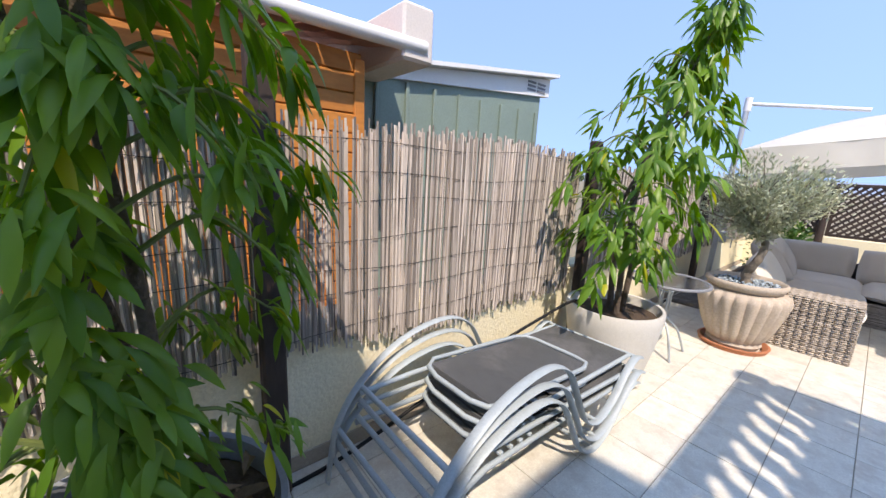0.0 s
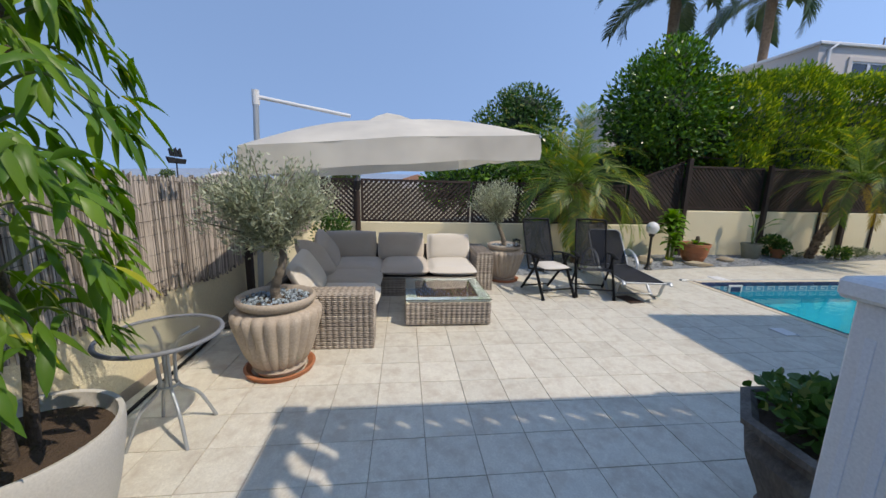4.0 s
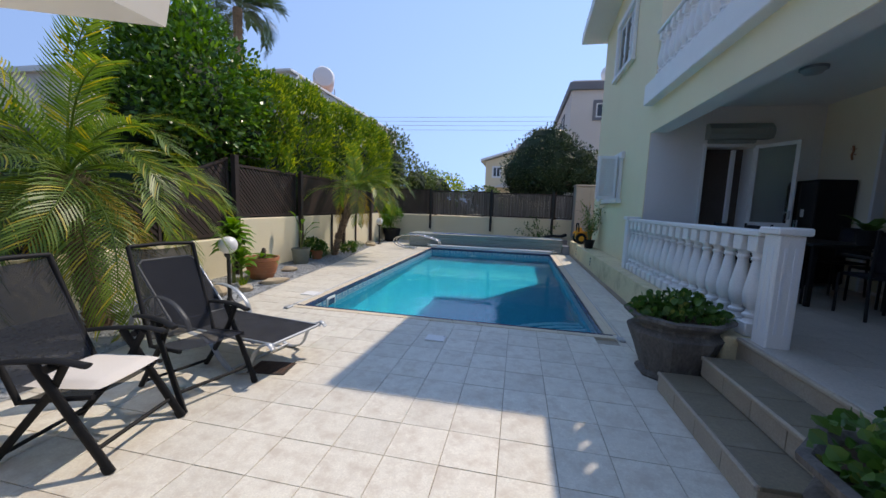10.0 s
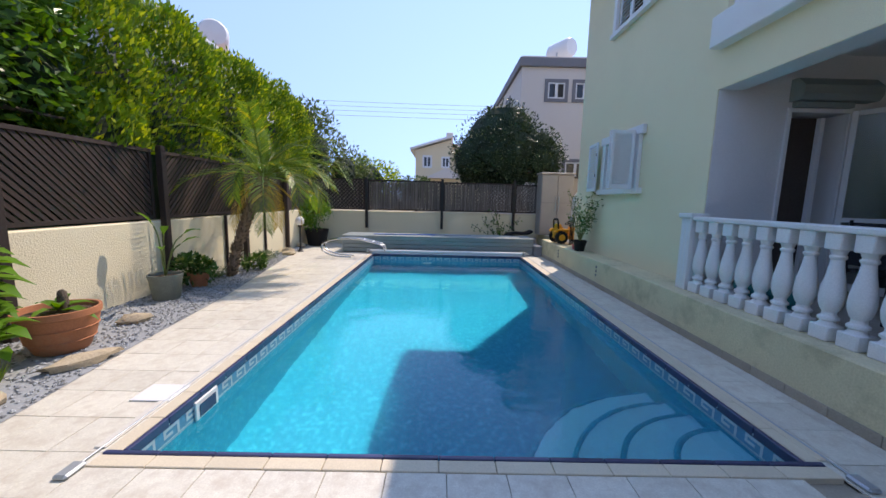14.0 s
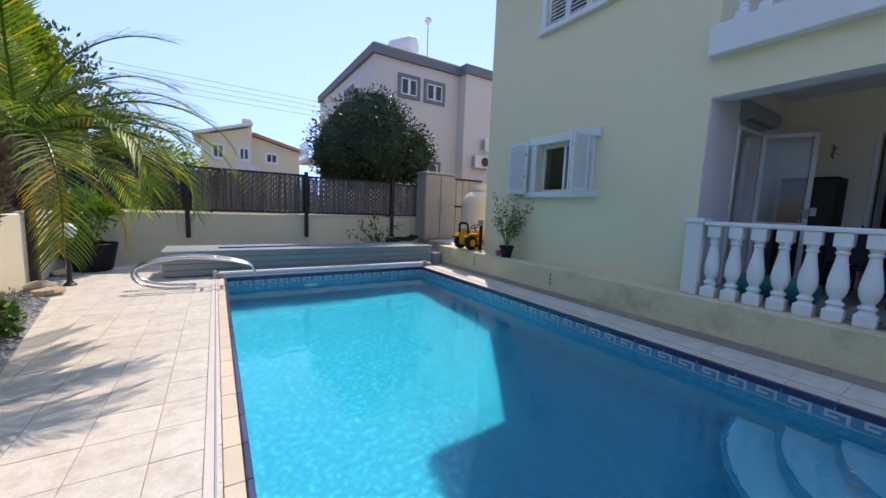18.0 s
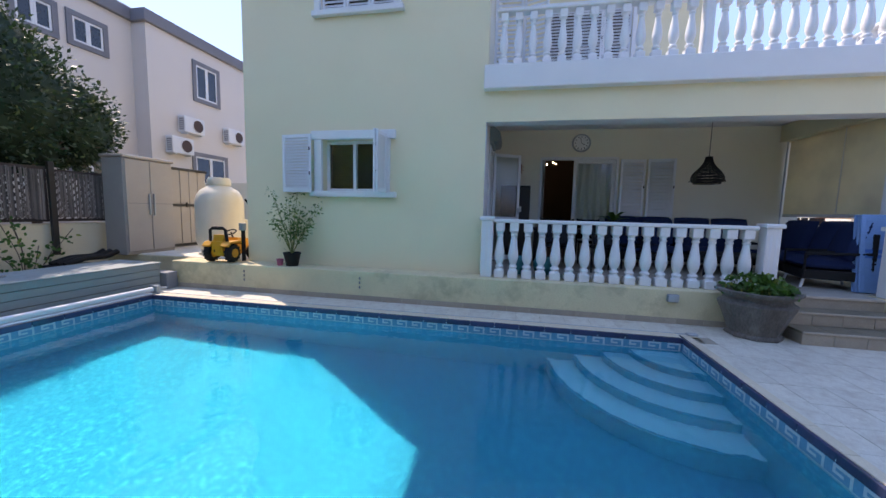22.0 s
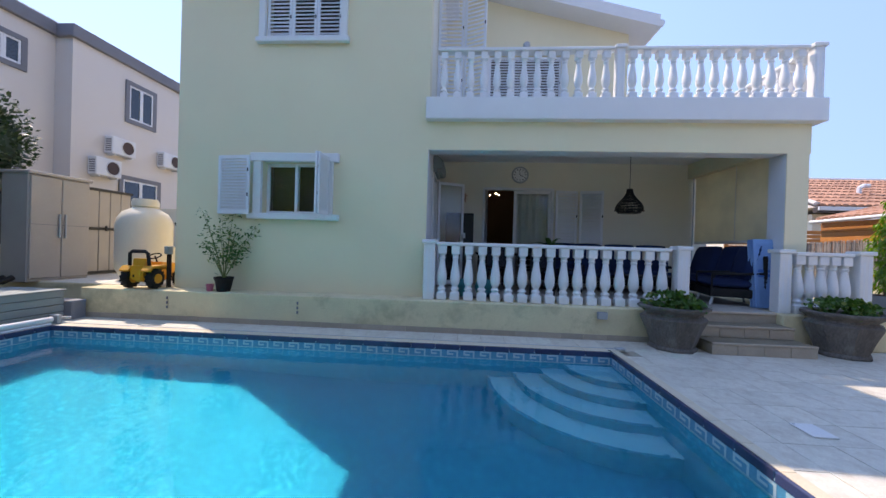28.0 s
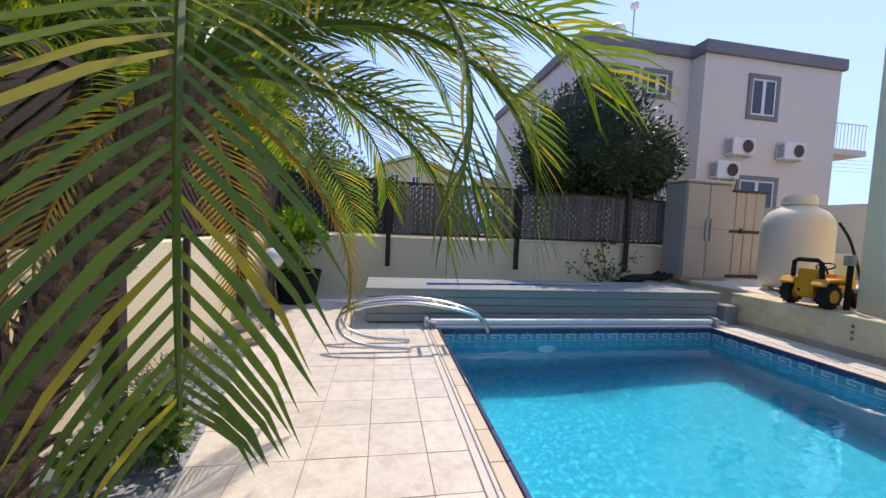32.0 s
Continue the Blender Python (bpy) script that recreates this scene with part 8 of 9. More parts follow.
tree("small green tree near the yellow house", (-7.6, 36, 0), 1.5, 0.12, [((0, 0, 2.4), (2.0, 1.6, 1.3), 1500, 18)], LEAF_FAR, 57, 0.25, 0.12)

def hedge():
    t = thing("hedge", "tall bright yellow green conifer hedge above the fence", "hedge")
    rng = random.Random(60)
    g = Geo()
    x0, y0, y1 = -10.75, 8.3, 16.6
    n = 34000
    for k in range(n):
        y = rng.uniform(y0, y1)
        col = abs(math.sin((y - y0) * 1.9 + 0.5 * math.sin(y * 0.8))) ** 0.6
        zt = 4.15 + 0.30 * col + 0.10 * math.sin(y * 5) + 0.45 * min(1, (y - y0) / 1.5) - 0.25
        f = rng.random()
        if f < 0.62:
            z = 2.15 + (zt - 2.15) * rng.random() ** 0.8
            x = x0 + 0.40 + 0.52 * col + 0.10 * math.sin(z * 4.5 + y * 2.6) - 0.25 * max(0, (z - 3.4)) ** 1.5 * 0.5 + rng.gauss(0, 0.08)
            o = Vector((1, 0, 0.2))
        elif f < 0.82:
            z = zt + rng.gauss(0, 0.08)
            x = x0 + rng.uniform(-0.6, 0.55)
            o = Vector((0.2, 0, 1))
        else:
            z = 2.2 + (zt - 2.3) * rng.random()
            x = x0 + rng.uniform(-0.6, 0.7)
            y = (y0 if rng.random() < 0.75 else y1) + rng.gauss(0, 0.1)
            o = Vector((0, -1, 0.2))
        d = o * 0.6 + Vector((rng.gauss(0, 0.35), rng.gauss(0, 0.35), 0.75 + rng.gauss(0, 0.3)))
        g.small_leaf((x, y, z), d, o + Vector((rng.gauss(0, 0.4), rng.gauss(0, 0.4), 0)), rng.uniform(0.07, 0.15), rng.uniform(0.03, 0.06))
    part("foliage", g, LEAF_HEDGE, t, "feathery yellow green sprays")["kind"] = "stuff"
    # added dark cores stand for the shade behind the hedge sprays
    part("shade_core", Geo().blob((x0, (y0 + y1) / 2, 2.1), (0.62, (y1 - y0) / 2 + 0.3, 2.1), 24, 8, 0.05, 3).blob((x0 - 0.3, 6.6, 1.2), (0.7, 2.6, 1.5), 16, 8, 0.08, 5), LEAF_SHADE, t, "solid dark core standing for shade within the foliage")
    for k in range(9):
        part("stem", Geo().tube([(x0, y0 + 0.5 + k * 0.95, 0), (x0 + 0.05, y0 + 0.5 + k * 0.95, 2.8)], 0.05, 6), BARK, t)
hedge()

# bed along the west wall: gravel, stones and pots
def bed_edge(y):
    pts = ((1.7, -7.9), (2.6, -7.75), (3.6, -8.05), (5.0, -8.12), (7.0, -8.42), (9.0, -8.62), (13.0, -9.30), (15.4, -9.62))
    for (a, u), (b, v) in zip(pts, pts[1:]):
        if a <= y <= b:
            return u + (v - u) * (y - a) / (b - a)
    return pts[0][1] if y < pts[0][0] else pts[-1][1]
g = Geo()
ys = [1.7 + 0.35 * k for k in range(40)]
g.put([(x, y, 0.006) for y in ys for x in (WEST - 0.001, bed_edge(y))], [(2 * k, 2 * k + 1, 2 * k + 3, 2 * k + 2) for k in range(len(ys) - 1)])
bed = setting("gravel_bed", g, GRAVEL, "grey gravel bed along the yellow wall", "gravel")
g, rng = Geo(), random.Random(70)
for k in range(9000):
    y = rng.uniform(1.75, 15.3)
    e = bed_edge(y)
    x = rng.uniform(WEST + 0.01, e - 0.01)
    s = rng.uniform(0.009, 0.021)
    a, b2, c2 = s * rng.uniform(0.8, 1.6), s * rng.uniform(0.8, 1.3), s * rng.uniform(0.5, 0.9)
    q = rng.random() * 3.14
    u, v = Vector((math.cos(q) * a, math.sin(q) * a, 0)), Vector((-math.sin(q) * b2, math.cos(q) * b2, 0))
    p = Vector((x, y, 0.008 + c2 * 0.4))
    z = Vector((rng.gauss(0, 0.2) * s, rng.gauss(0, 0.2) * s, c2))
    g.put([p + u, p + v, p - u, p - v, p + z, p - z], [(0, 1, 4), (1, 2, 4), (2, 3, 4), (3, 0, 4)])
part("gravel_stones", g, GRAVEL, bed, "loose grey gravel")["kind"] = "stuff"

def rock(x, y, sx, sy, sz, turn, seed):
    t = thing("stone", "rough sandy coloured stone at the bed edge", "stone", pose(x, y, 0, 0, 0, turn), group="sandy stones")
    g = Geo().blob((0, 0, sz * 0.75), (sx, sy, sz), 9, 6, 0.22, seed)
    part("rock", g, STONE, t, smooth=35)
for k, a in enumerate(((-8.52, 6.62, 0.26, 0.11, 0.06, 60), (-8.98, 7.72, 0.16, 0.10, 0.07, 40), (-8.78, 5.55, 0.20, 0.15, 0.10, 20), (-8.55, 5.95, 0.12, 0.09, 0.07, 70), (-9.0, 5.75, 0.09, 0.08, 0.09, 0),
                       (-9.55, 13.5, 0.17, 0.12, 0.08, 10), (-9.35, 13.05, 0.18, 0.12, 0.07, 30), (-9.6, 14.6, 0.15, 0.12, 0.08, 0))):
    rock(*a, 80 + k)

def broad_plant(t, z, n, L, W, seed, spread=1.0, up=1.0, stem_h=0.0, name="leaf", mat=None):
    rng = random.Random(seed)
    for k in range(n):
        a = k * 2.4 + rng.gauss(0, 0.2)
        f = k / max(1, n - 1)
        d = Vector((math.cos(a) * spread * (0.35 + 0.65 * (1 - f)), math.sin(a) * spread * (0.35 + 0.65 * (1 - f)), up * (0.35 + 0.9 * f)))
        g = Geo().leaf((0, 0, z + stem_h * f), d, (-d.x, -d.y, 1.2), L * rng.uniform(0.8, 1.15), W * rng.uniform(0.85, 1.1), 0.5, 0.6)
        part(name, g, mat or LEAF_BANANA, t, smooth=60)
t = thing("broad_leaf_shrub", "upright shrub with large glossy light green leaves", "shrub", pose(-9.2, 6.42, 0))
part("stem", Geo().tube([(0, 0, 0), (0.02, 0, 0.95)], 0.03, 8), STEM, t)
for k, (z, n, s, L) in enumerate(((0.58, 15, 1.2, 0.40), (0.74, 18, 1.1, 0.42), (0.88, 18, 0.9, 0.38))):
    broad_plant(t, z, n, L, 0.17, 90 + k, s, 0.5, 0.14)
t = thing("broad_leaf_shrub", "low rosette of large glossy light green leaves", "shrub", pose(-8.98, 6.36, 0))
part("stem", Geo().tube([(0, 0, 0), (-0.02, 0, 0.4)], 0.025, 8), STEM, t)
for k, (z, n, s, L) in enumerate(((0.22, 9, 1.0, 0.26), (0.38, 14, 1.0, 0.34))):
    broad_plant(t, z, n, L, 0.145, 96 + k, s, 0.6, 0.14)
t = thing("grass_tuft", "small bright green grass tuft in the gravel", "grass", pose(-8.84, 6.22, 0))
g, rng = Geo(), random.Random(93)
for k in range(120):
    a = rng.random() * 6.28
    g.small_leaf((0.03 * math.cos(a), 0.03 * math.sin(a), 0), (math.cos(a) * 0.5, math.sin(a) * 0.5, 1), (math.cos(a), math.sin(a), 0), rng.uniform(0.12, 0.22), 0.008)
part("blades", g, LEAF_HEDGE, t)["kind"] = "stuff"
t = thing("terracotta_pot", "large terracotta pot with a cut banana plant", "pot", pose(-9.02, 6.94, 0))
pot_with_soil(t, [(0.0, 0.0), (0.17, 0.0), (0.20, 0.02), (0.26, 0.16), (0.295, 0.33), (0.30, 0.36), (0.315, 0.37), (0.315, 0.43), (0.29, 0.43), (0.275, 0.37)], 36, TERRA, 0.28, 0.375)
for z in (0.13, 0.25):
    part("band", Geo().tube([(r_ * math.cos(2 * math.pi * k / 30), r_ * math.sin(2 * math.pi * k / 30), z) for k in range(31) for r_ in ((0.25 if z < 0.2 else 0.282),)], 0.008, 5), TERRA, t, smooth=60)
part("cut_stem", Geo().lathe([(0.05, 0.37), (0.042, 0.52), (0.035, 0.58), (0.015, 0.60)], 9, (0.02, 0.03, 0)), BARK, t, "dry cut stem", smooth=40)
broad_plant(t, 0.40, 7, 0.34, 0.10, 95, 1.0, 0.4)
t = thing("grey_green_pot", "grey green bucket pot with tall strap leaves", "pot", pose(-9.36, 8.76, 0))
pot_with_soil(t, [(0.0, 0.0), (0.15, 0.0), (0.17, 0.02), (0.205, 0.30), (0.22, 0.35), (0.22, 0.38), (0.20, 0.38), (0.19, 0.33)], 30, GREENPOT, 0.19, 0.34)
for k, (dx, dy, h, L) in enumerate(((0.35, -0.5, 0.55, 0.42), (0.1, 0.7, 0.75, 0.40), (-0.1, -0.15, 0.95, 0.36), (0.3, 0.3, 0.6, 0.32), (0.2, -0.2, 0.8, 0.34))):
    part("stalk", Geo().tube(spline([(0, 0, 0.33), (dx * 0.25, dy * 0.25, 0.33 + h * 0.6), (dx * 0.5, dy * 0.5, 0.33 + h * 0.8)], 4), 0.010, 6), STEM, t, smooth=60)
    part("leaf", Geo().leaf((dx * 0.5, dy * 0.5, 0.33 + h * 0.8), (dx, dy, 0.25), (0, 0, 1), L, 0.10, 0.4, 0.4), LEAF_BANANA, t)
def bush(x, y, z, r, n, mat, seed, label, cat="shrub", L=0.06, W=0.03, simple=True):
    t = thing("bush", label, cat, pose(x, y, z))
    g = foliage(Geo(), random.Random(seed), n, (0, 0, r[2] * 0.9), r, L, W, 0.3, 0.4, 0.3, 10, simple, zmin=0.0)
    part("leaves", g, mat, t)["kind"] = "stuff"
    part("stem", Geo().tube([(0, 0, 0), (0, 0, r[2])], 0.012, 5).tube([(0, 0, 0), (r[0] * 0.4, 0.05, r[2] * 1.1)], 0.008, 5).tube([(0, 0, 0), (-r[0] * 0.4, 0.03, r[2])], 0.008, 5), STEM, t)
    return t
t = thing("terracotta_pot", "small terracotta pot hidden by a flowering plant", "pot", pose(-9.40, 9.55, 0))
pot_with_soil(t, [(0.0, 0.0), (0.11, 0.0), (0.16, 0.2), (0.17, 0.22), (0.17, 0.25), (0.15, 0.25), (0.145, 0.22)], 26, TERRA, 0.15, 0.22)
bush(-9.42, 9.42, 0.05, (0.30, 0.32, 0.28), 700, LEAF_BUSH, 101, "leafy geranium bush with green leaves", L=0.08, W=0.06)
bush(-9.22, 11.0, 0.0, (0.22, 0.28, 0.20), 500, LEAF_BUSH, 102, "small green leafy bush in the gravel", L=0.07, W=0.05)
bush(-9.48, 12.0, 0.0, (0.20, 0.5, 0.14), 1300, LEAF_GREY, 103, "low grey green feathery ground cover", L=0.06, W=0.012)
bush(-9.5, 10.25, 0.0, (0.14, 0.3, 0.10), 350, LEAF_GREY, 104, "low grey green feathery ground cover", L=0.05, W=0.012)
t = thing("black_pot", "large black plastic pot in the corner", "pot", pose(-9.32, 15.2, 0))
pot_with_soil(t, [(0.0, 0.0), (0.25, 0.0), (0.28, 0.03), (0.36, 0.48), (0.38, 0.52), (0.36, 0.53), (0.34, 0.47)], 34, BLACK, 0.34, 0.46)
bush(-9.32, 15.2, 0.48, (0.45, 0.45, 0.55), 1100, LEAF_BANANA, 105, "leafy yellow green plant in the corner pot", L=0.16, W=0.05)

# planters beside the steps
def stone_planter(x, y, seed, label):
    t = thing("stone_planter", label, "planter", pose(x, y, 0), group="stone planters by the steps")
    rot = math.pi / 8
    prof = [(0.0, 0.0), (0.30, 0.0), (0.31, 0.02), (0.30, 0.045), (0.275, 0.06), (0.345, 0.26), (0.405, 0.40), (0.415, 0.435), (0.40, 0.455), (0.36, 0.48), (0.355, 0.505), (0.40, 0.54), (0.45, 0.57), (0.455, 0.60), (0.41, 0.61), (0.375, 0.58), (0.365, 0.545)]
    part("pot", Geo().lathe(prof, 8, caps=False, rot=rot), CONCRETE, t, smooth=25)
    part("soil", Geo().lathe([(0.0, 0.565), (0.375, 0.56)], 8, caps=False, rot=rot), SOIL, t)
    g = foliage(Geo(), random.Random(seed), 950, (0, 0, 0.61), (0.38, 0.38, 0.16), 0.058, 0.055, 0.3, 0.5, 0.3, 18, False, zmin=0.55)
    part("plant", g, LEAF_BUSH, t, "leafy green geranium")["kind"] = "stuff"
    rng = random.Random(seed)
    fl = Geo()
    for k in range(5):
        a = rng.random() * 6.28
        fl.blob((0.25 * math.cos(a), 0.25 * math.sin(a), 0.71), (0.014, 0.014, 0.010), 5, 3, 0.2, k)
    part("flowers", fl, WHITE, t, "tiny white flowers")
stone_planter(-2.68, 4.54, 111, "weathered dark stone planter with green geranium")
stone_planter(-2.64, 2.27, 112, "weathered dark stone planter with trailing green leaves")

def potted_shrub():
    t = thing("potted_shrub", "tall loose shrub in a small black pot by the wall", "plant", pose(-2.22, 11.52, TERR - 0.012))
    part("pot", Geo().lathe([(0.0, 0.0), (0.10, 0.0), (0.14, 0.20), (0.15, 0.21), (0.15, 0.24), (0.13, 0.24), (0.125, 0.2)], 24, caps=False), BLACK, t, smooth=40)
    part("soil", Geo().lathe([(0.0, 0.21), (0.128, 0.205)], 20, caps=False), SOIL, t)
    rng = random.Random(120)
    g, tw = Geo(), Geo()
    for k in range(18):
        a = rng.random() * 6.28
        e = Vector((math.cos(a) * rng.uniform(0.1, 0.34), math.sin(a) * rng.uniform(0.15, 0.55), rng.uniform(0.7, 1.45)))
        ln = spline([(0, 0, 0.2), e * 0.5 + Vector((0, 0, 0.15)), e], 6)
        tw.tube(ln, [0.007 * (1 - 0.7 * i / len(ln)) for i in range(len(ln))], 5)
        for j in range(34):
            p = ln[rng.randrange(4, len(ln))] + Vector((rng.gauss(0, 0.05), rng.gauss(0, 0.05), rng.gauss(0, 0.05)))
            g.leaf(p, (rng.gauss(0, 1), rng.gauss(0, 1), rng.gauss(0, 0.6)), (rng.gauss(0, 0.5), rng.gauss(0, 0.5), 1), rng.uniform(0.05, 0.085), 0.03, 0.3)
    part("twig", tw, STEM, t, smooth=60)["kind"] = "stuff"
    part("leaves", g, LEAF_BUSH, t)["kind"] = "stuff"
    t2 = thing("pink_pot", "small pink plastic pot beside the shrub", "pot", pose(-2.25, 11.74, TERR - 0.012))
    part("pot", Geo().lathe([(0.0, 0.0), (0.045, 0.0), (0.06, 0.11), (0.064, 0.115), (0.055, 0.115), (0.05, 0.05)], 18, caps=False), mk("pink_plastic", (0.72, 0.16, 0.25), (0.65, 0.13, 0.21), 0.4), t2, smooth=40)
potted_shrub()
t = thing("climber", "thin straggling climber on the back wall", "plant", pose(-3.35, 15.88, 0))
rng = random.Random(130)
g, tw = Geo(), Geo()
for k in range(9):
    e = Vector((rng.gauss(0, 0.35), -0.05, rng.uniform(0.6, 1.35)))
    ln = spline([(0, 0, 0), (e.x * 0.4 + 0.05, -0.03, e.z * 0.5), e], 6)
    tw.tube(ln, 0.006, 5)
    for j in range(22):
        p = ln[rng.randrange(3, len(ln))] + Vector((rng.gauss(0, 0.06), -abs(rng.gauss(0, 0.04)), rng.gauss(0, 0.06)))
        g.leaf(p, (rng.gauss(0, 1), -0.4, rng.gauss(0, 0.7)), (0, -1, 0.3), rng.uniform(0.06, 0.10), 0.045, 0.3)
part("twig", tw, BARK, t)["kind"] = "stuff"
part("leaves", g, LEAF_BUSH, t)["kind"] = "stuff"
bush(-8.6, -1.25, 0.0, (0.35, 0.45, 0.62), 1100, LEAF_BUSH, 107, "dark green shrub in the corner behind the sofa", L=0.09, W=0.04)


# ---- neighbouring buildings and the distance ----
def framed_window(t, axis, c, u0, u1, z0, z1, trim, out, panes=2, band=0.14):
    """A window on a far wall: trim, sashes and dark glass, standing a little off the wall. out: -1 or +1 along the axis."""
    def b(a0, a1, ua, ub, za, zb):
        lo, hi = c + out * a0, c + out * a1
        return Geo().box(lo, hi, ua, ub, za, zb, 0.004) if axis == 'x' else Geo().box(ua, ub, lo, hi, za, zb, 0.004)
    w = part("window", b(0.0, 0.05, u0 - band, u1 + band, z1, z1 + band), trim, t)
    part("trim", b(0.0, 0.05, u0 - band, u1 + band, z0 - band, z0), trim, w)
    part("trim", b(0.0, 0.05, u0 - band, u0, z0, z1), trim, w)
    part("trim", b(0.0, 0.05, u1, u1 + band, z0, z1), trim, w)
    part("pane", b(0.002, 0.008, u0, u1, z0, z1), DARKGLASS, w)
    for k in range(panes):
        a, e = u0 + (u1 - u0) * k / panes, u0 + (u1 - u0) * (k + 1) / panes
        part("sash", b(0.008, 0.03, a, a + 0.06, z0, z1), ALU, w)
        part("sash", b(0.008, 0.03, e - 0.06, e, z0, z1), ALU, w)
        part("sash", b(0.008, 0.028, a, e, z0, z0 + 0.06), ALU, w)
        part("sash", b(0.008, 0.028, a, e, z1 - 0.06, z1), ALU, w)

def ac_unit(x, y, z, parent_label="white wall mounted air conditioner unit"):
    t = thing("air_conditioner", parent_label, "air conditioner", pose(x, y, z), group="air conditioners")
    part("case", Geo().box(-0.42, 0.42, -0.30, 0.0, 0, 0.56, 0.02), ALU, t)
    part("fan_ring", Geo().tube([(0.12 + 0.22 * math.cos(2 * math.pi * k / 24), -0.305, 0.28 + 0.22 * math.sin(2 * math.pi * k / 24)) for k in range(25)], 0.015, 6), ALU, t, smooth=60)
    part("fan_grille", Geo().lathe([(0.0, 0.0), (0.205, 0.0)], 24, caps=False, m=pose(0.12, -0.303, 0.28, 90)), mk("fan_dark", (0.10, 0.06, 0.05), (0.07, 0.045, 0.04), 0.7), t, "dark fan opening")
    for k in range(6):
        part("side_louvre", Geo().box(-0.425, -0.421, -0.26, -0.06, 0.08 + k * 0.07, 0.12 + k * 0.07), NGREY, t)
    for s in (-0.3, 0.3):
        part("bracket", Geo().box(s - 0.02, s + 0.02, -0.28, 0.0, -0.05, 0.0), ALU, t)

def white_house():
    t = thing("neighbour_house", "white two storey neighbour house with grey trim", "house")
    part("wall", Geo().box(-2.0, 7.5, 19.85, 28.4, 0, 7.25), NWHITE, t, "white rendered wall")
    part("wall", Geo().box(1.95, 7.3, 19.3, 19.86, 0, 7.22), NWHITE, t, "white rendered projecting wall")
    part("roof_band", Geo().box(-2.12, 7.6, 19.72, 28.5, 7.25, 7.62, 0.02), NGREY, t, "grey roof edge band")
    part("roof_band", Geo().box(1.85, 7.4, 19.18, 19.74, 7.22, 7.60, 0.02), NGREY, t, "grey roof edge band")
    part("roof", Geo().box(-2.0, 7.5, 19.85, 28.4, 7.62, 7.70), NWHITE, t)
    framed_window(t, 'y', 19.85, -0.85, -0.12, 5.98, 6.64, NGREY, -1)
    framed_window(t, 'y', 19.85, 0.34, 1.10, 5.98, 6.64, NGREY, -1)
    framed_window(t, 'y', 19.85, 0.10, 1.0, 2.3, 3.32, NGREY, -1)
    framed_window(t, 'y', 19.3, 3.74, 4.68, 5.45, 6.62, NGREY, -1)
    framed_window(t, 'y', 19.3, 3.58, 4.95, 2.3, 3.34, NGREY, -1)
    framed_window(t, 'x', -2.0, 22.4, 23.4, 5.4, 6.6, NGREY, -1)
    b = part("balcony", Geo().box(7.3, 9.2, 19.6, 22.0, 4.55, 4.75), NWHITE, t)
    for k in range(12):
        part("railing_bar", Geo().tube([(7.4 + k * 0.16, 19.65, 4.75), (7.4 + k * 0.16, 19.65, 5.65)], 0.012, 5), ALU, b)
    part("railing", Geo().tube([(7.3, 19.65, 5.65), (9.2, 19.65, 5.65)], 0.02, 6), ALU, b)
    b = part("balcony", Geo().box(-3.2, -2.0, 26.0, 28.4, 3.6, 3.8), NWHITE, t)
    for k in range(14):
        part("railing_bar", Geo().tube([(-3.15, 26.05 + k * 0.17, 3.8), (-3.15, 26.05 + k * 0.17, 4.7)], 0.012, 5), ALU, b)
    part("railing", Geo().tube([(-3.15, 26.0, 4.7), (-3.15, 28.4, 4.7)], 0.02, 6), ALU, b)
white_house()
ac_unit(3.34, 19.29, 4.06)
ac_unit(-1.2, 19.84, 3.9)
ac_unit(5.32, 19.29, 4.06)
ac_unit(2.84, 19.29, 3.28)

def solar_tank(x, y, z, s=1.0, label="white rooftop water tank on a metal frame", tilt=0):
    t = thing("roof_tank", label, "tank", pose(x, y, z), group="rooftop tanks")
    part("drum", Geo().lathe([(0.0, -0.75), (0.40, -0.72), (0.48, -0.6), (0.48, 0.6), (0.40, 0.72), (0.0, 0.75)], 24, caps=False, m=pose(0, 0, 1.35 * s, 90 if not tilt else 0, 0, 30) @ Matrix.Scale(s, 4)), WHITE, t, smooth=40)
    for dx in (-0.35, 0.35):
        for dy in (-0.4, 0.4):
            part("frame_leg", Geo().tube([(dx * s, dy * s, 0), (dx * s, dy * s, 1.1 * s)], 0.03, 6), STEEL, t)
solar_tank(0.4, 22.4, 7.70, 0.9)
t = thing("roof_mast", "thin roof mast with a small ball on top", "mast", pose(2.3, 23.5, 7.70))
part("mast", Geo().tube([(0, 0, 0), (0, 0, 3.3)], 0.025, 6), STEEL, t)
part("ball", Geo().blob((0, 0, 3.4), (0.18, 0.18, 0.18), 12, 8, 0, 1), WHITE, t, smooth=60)

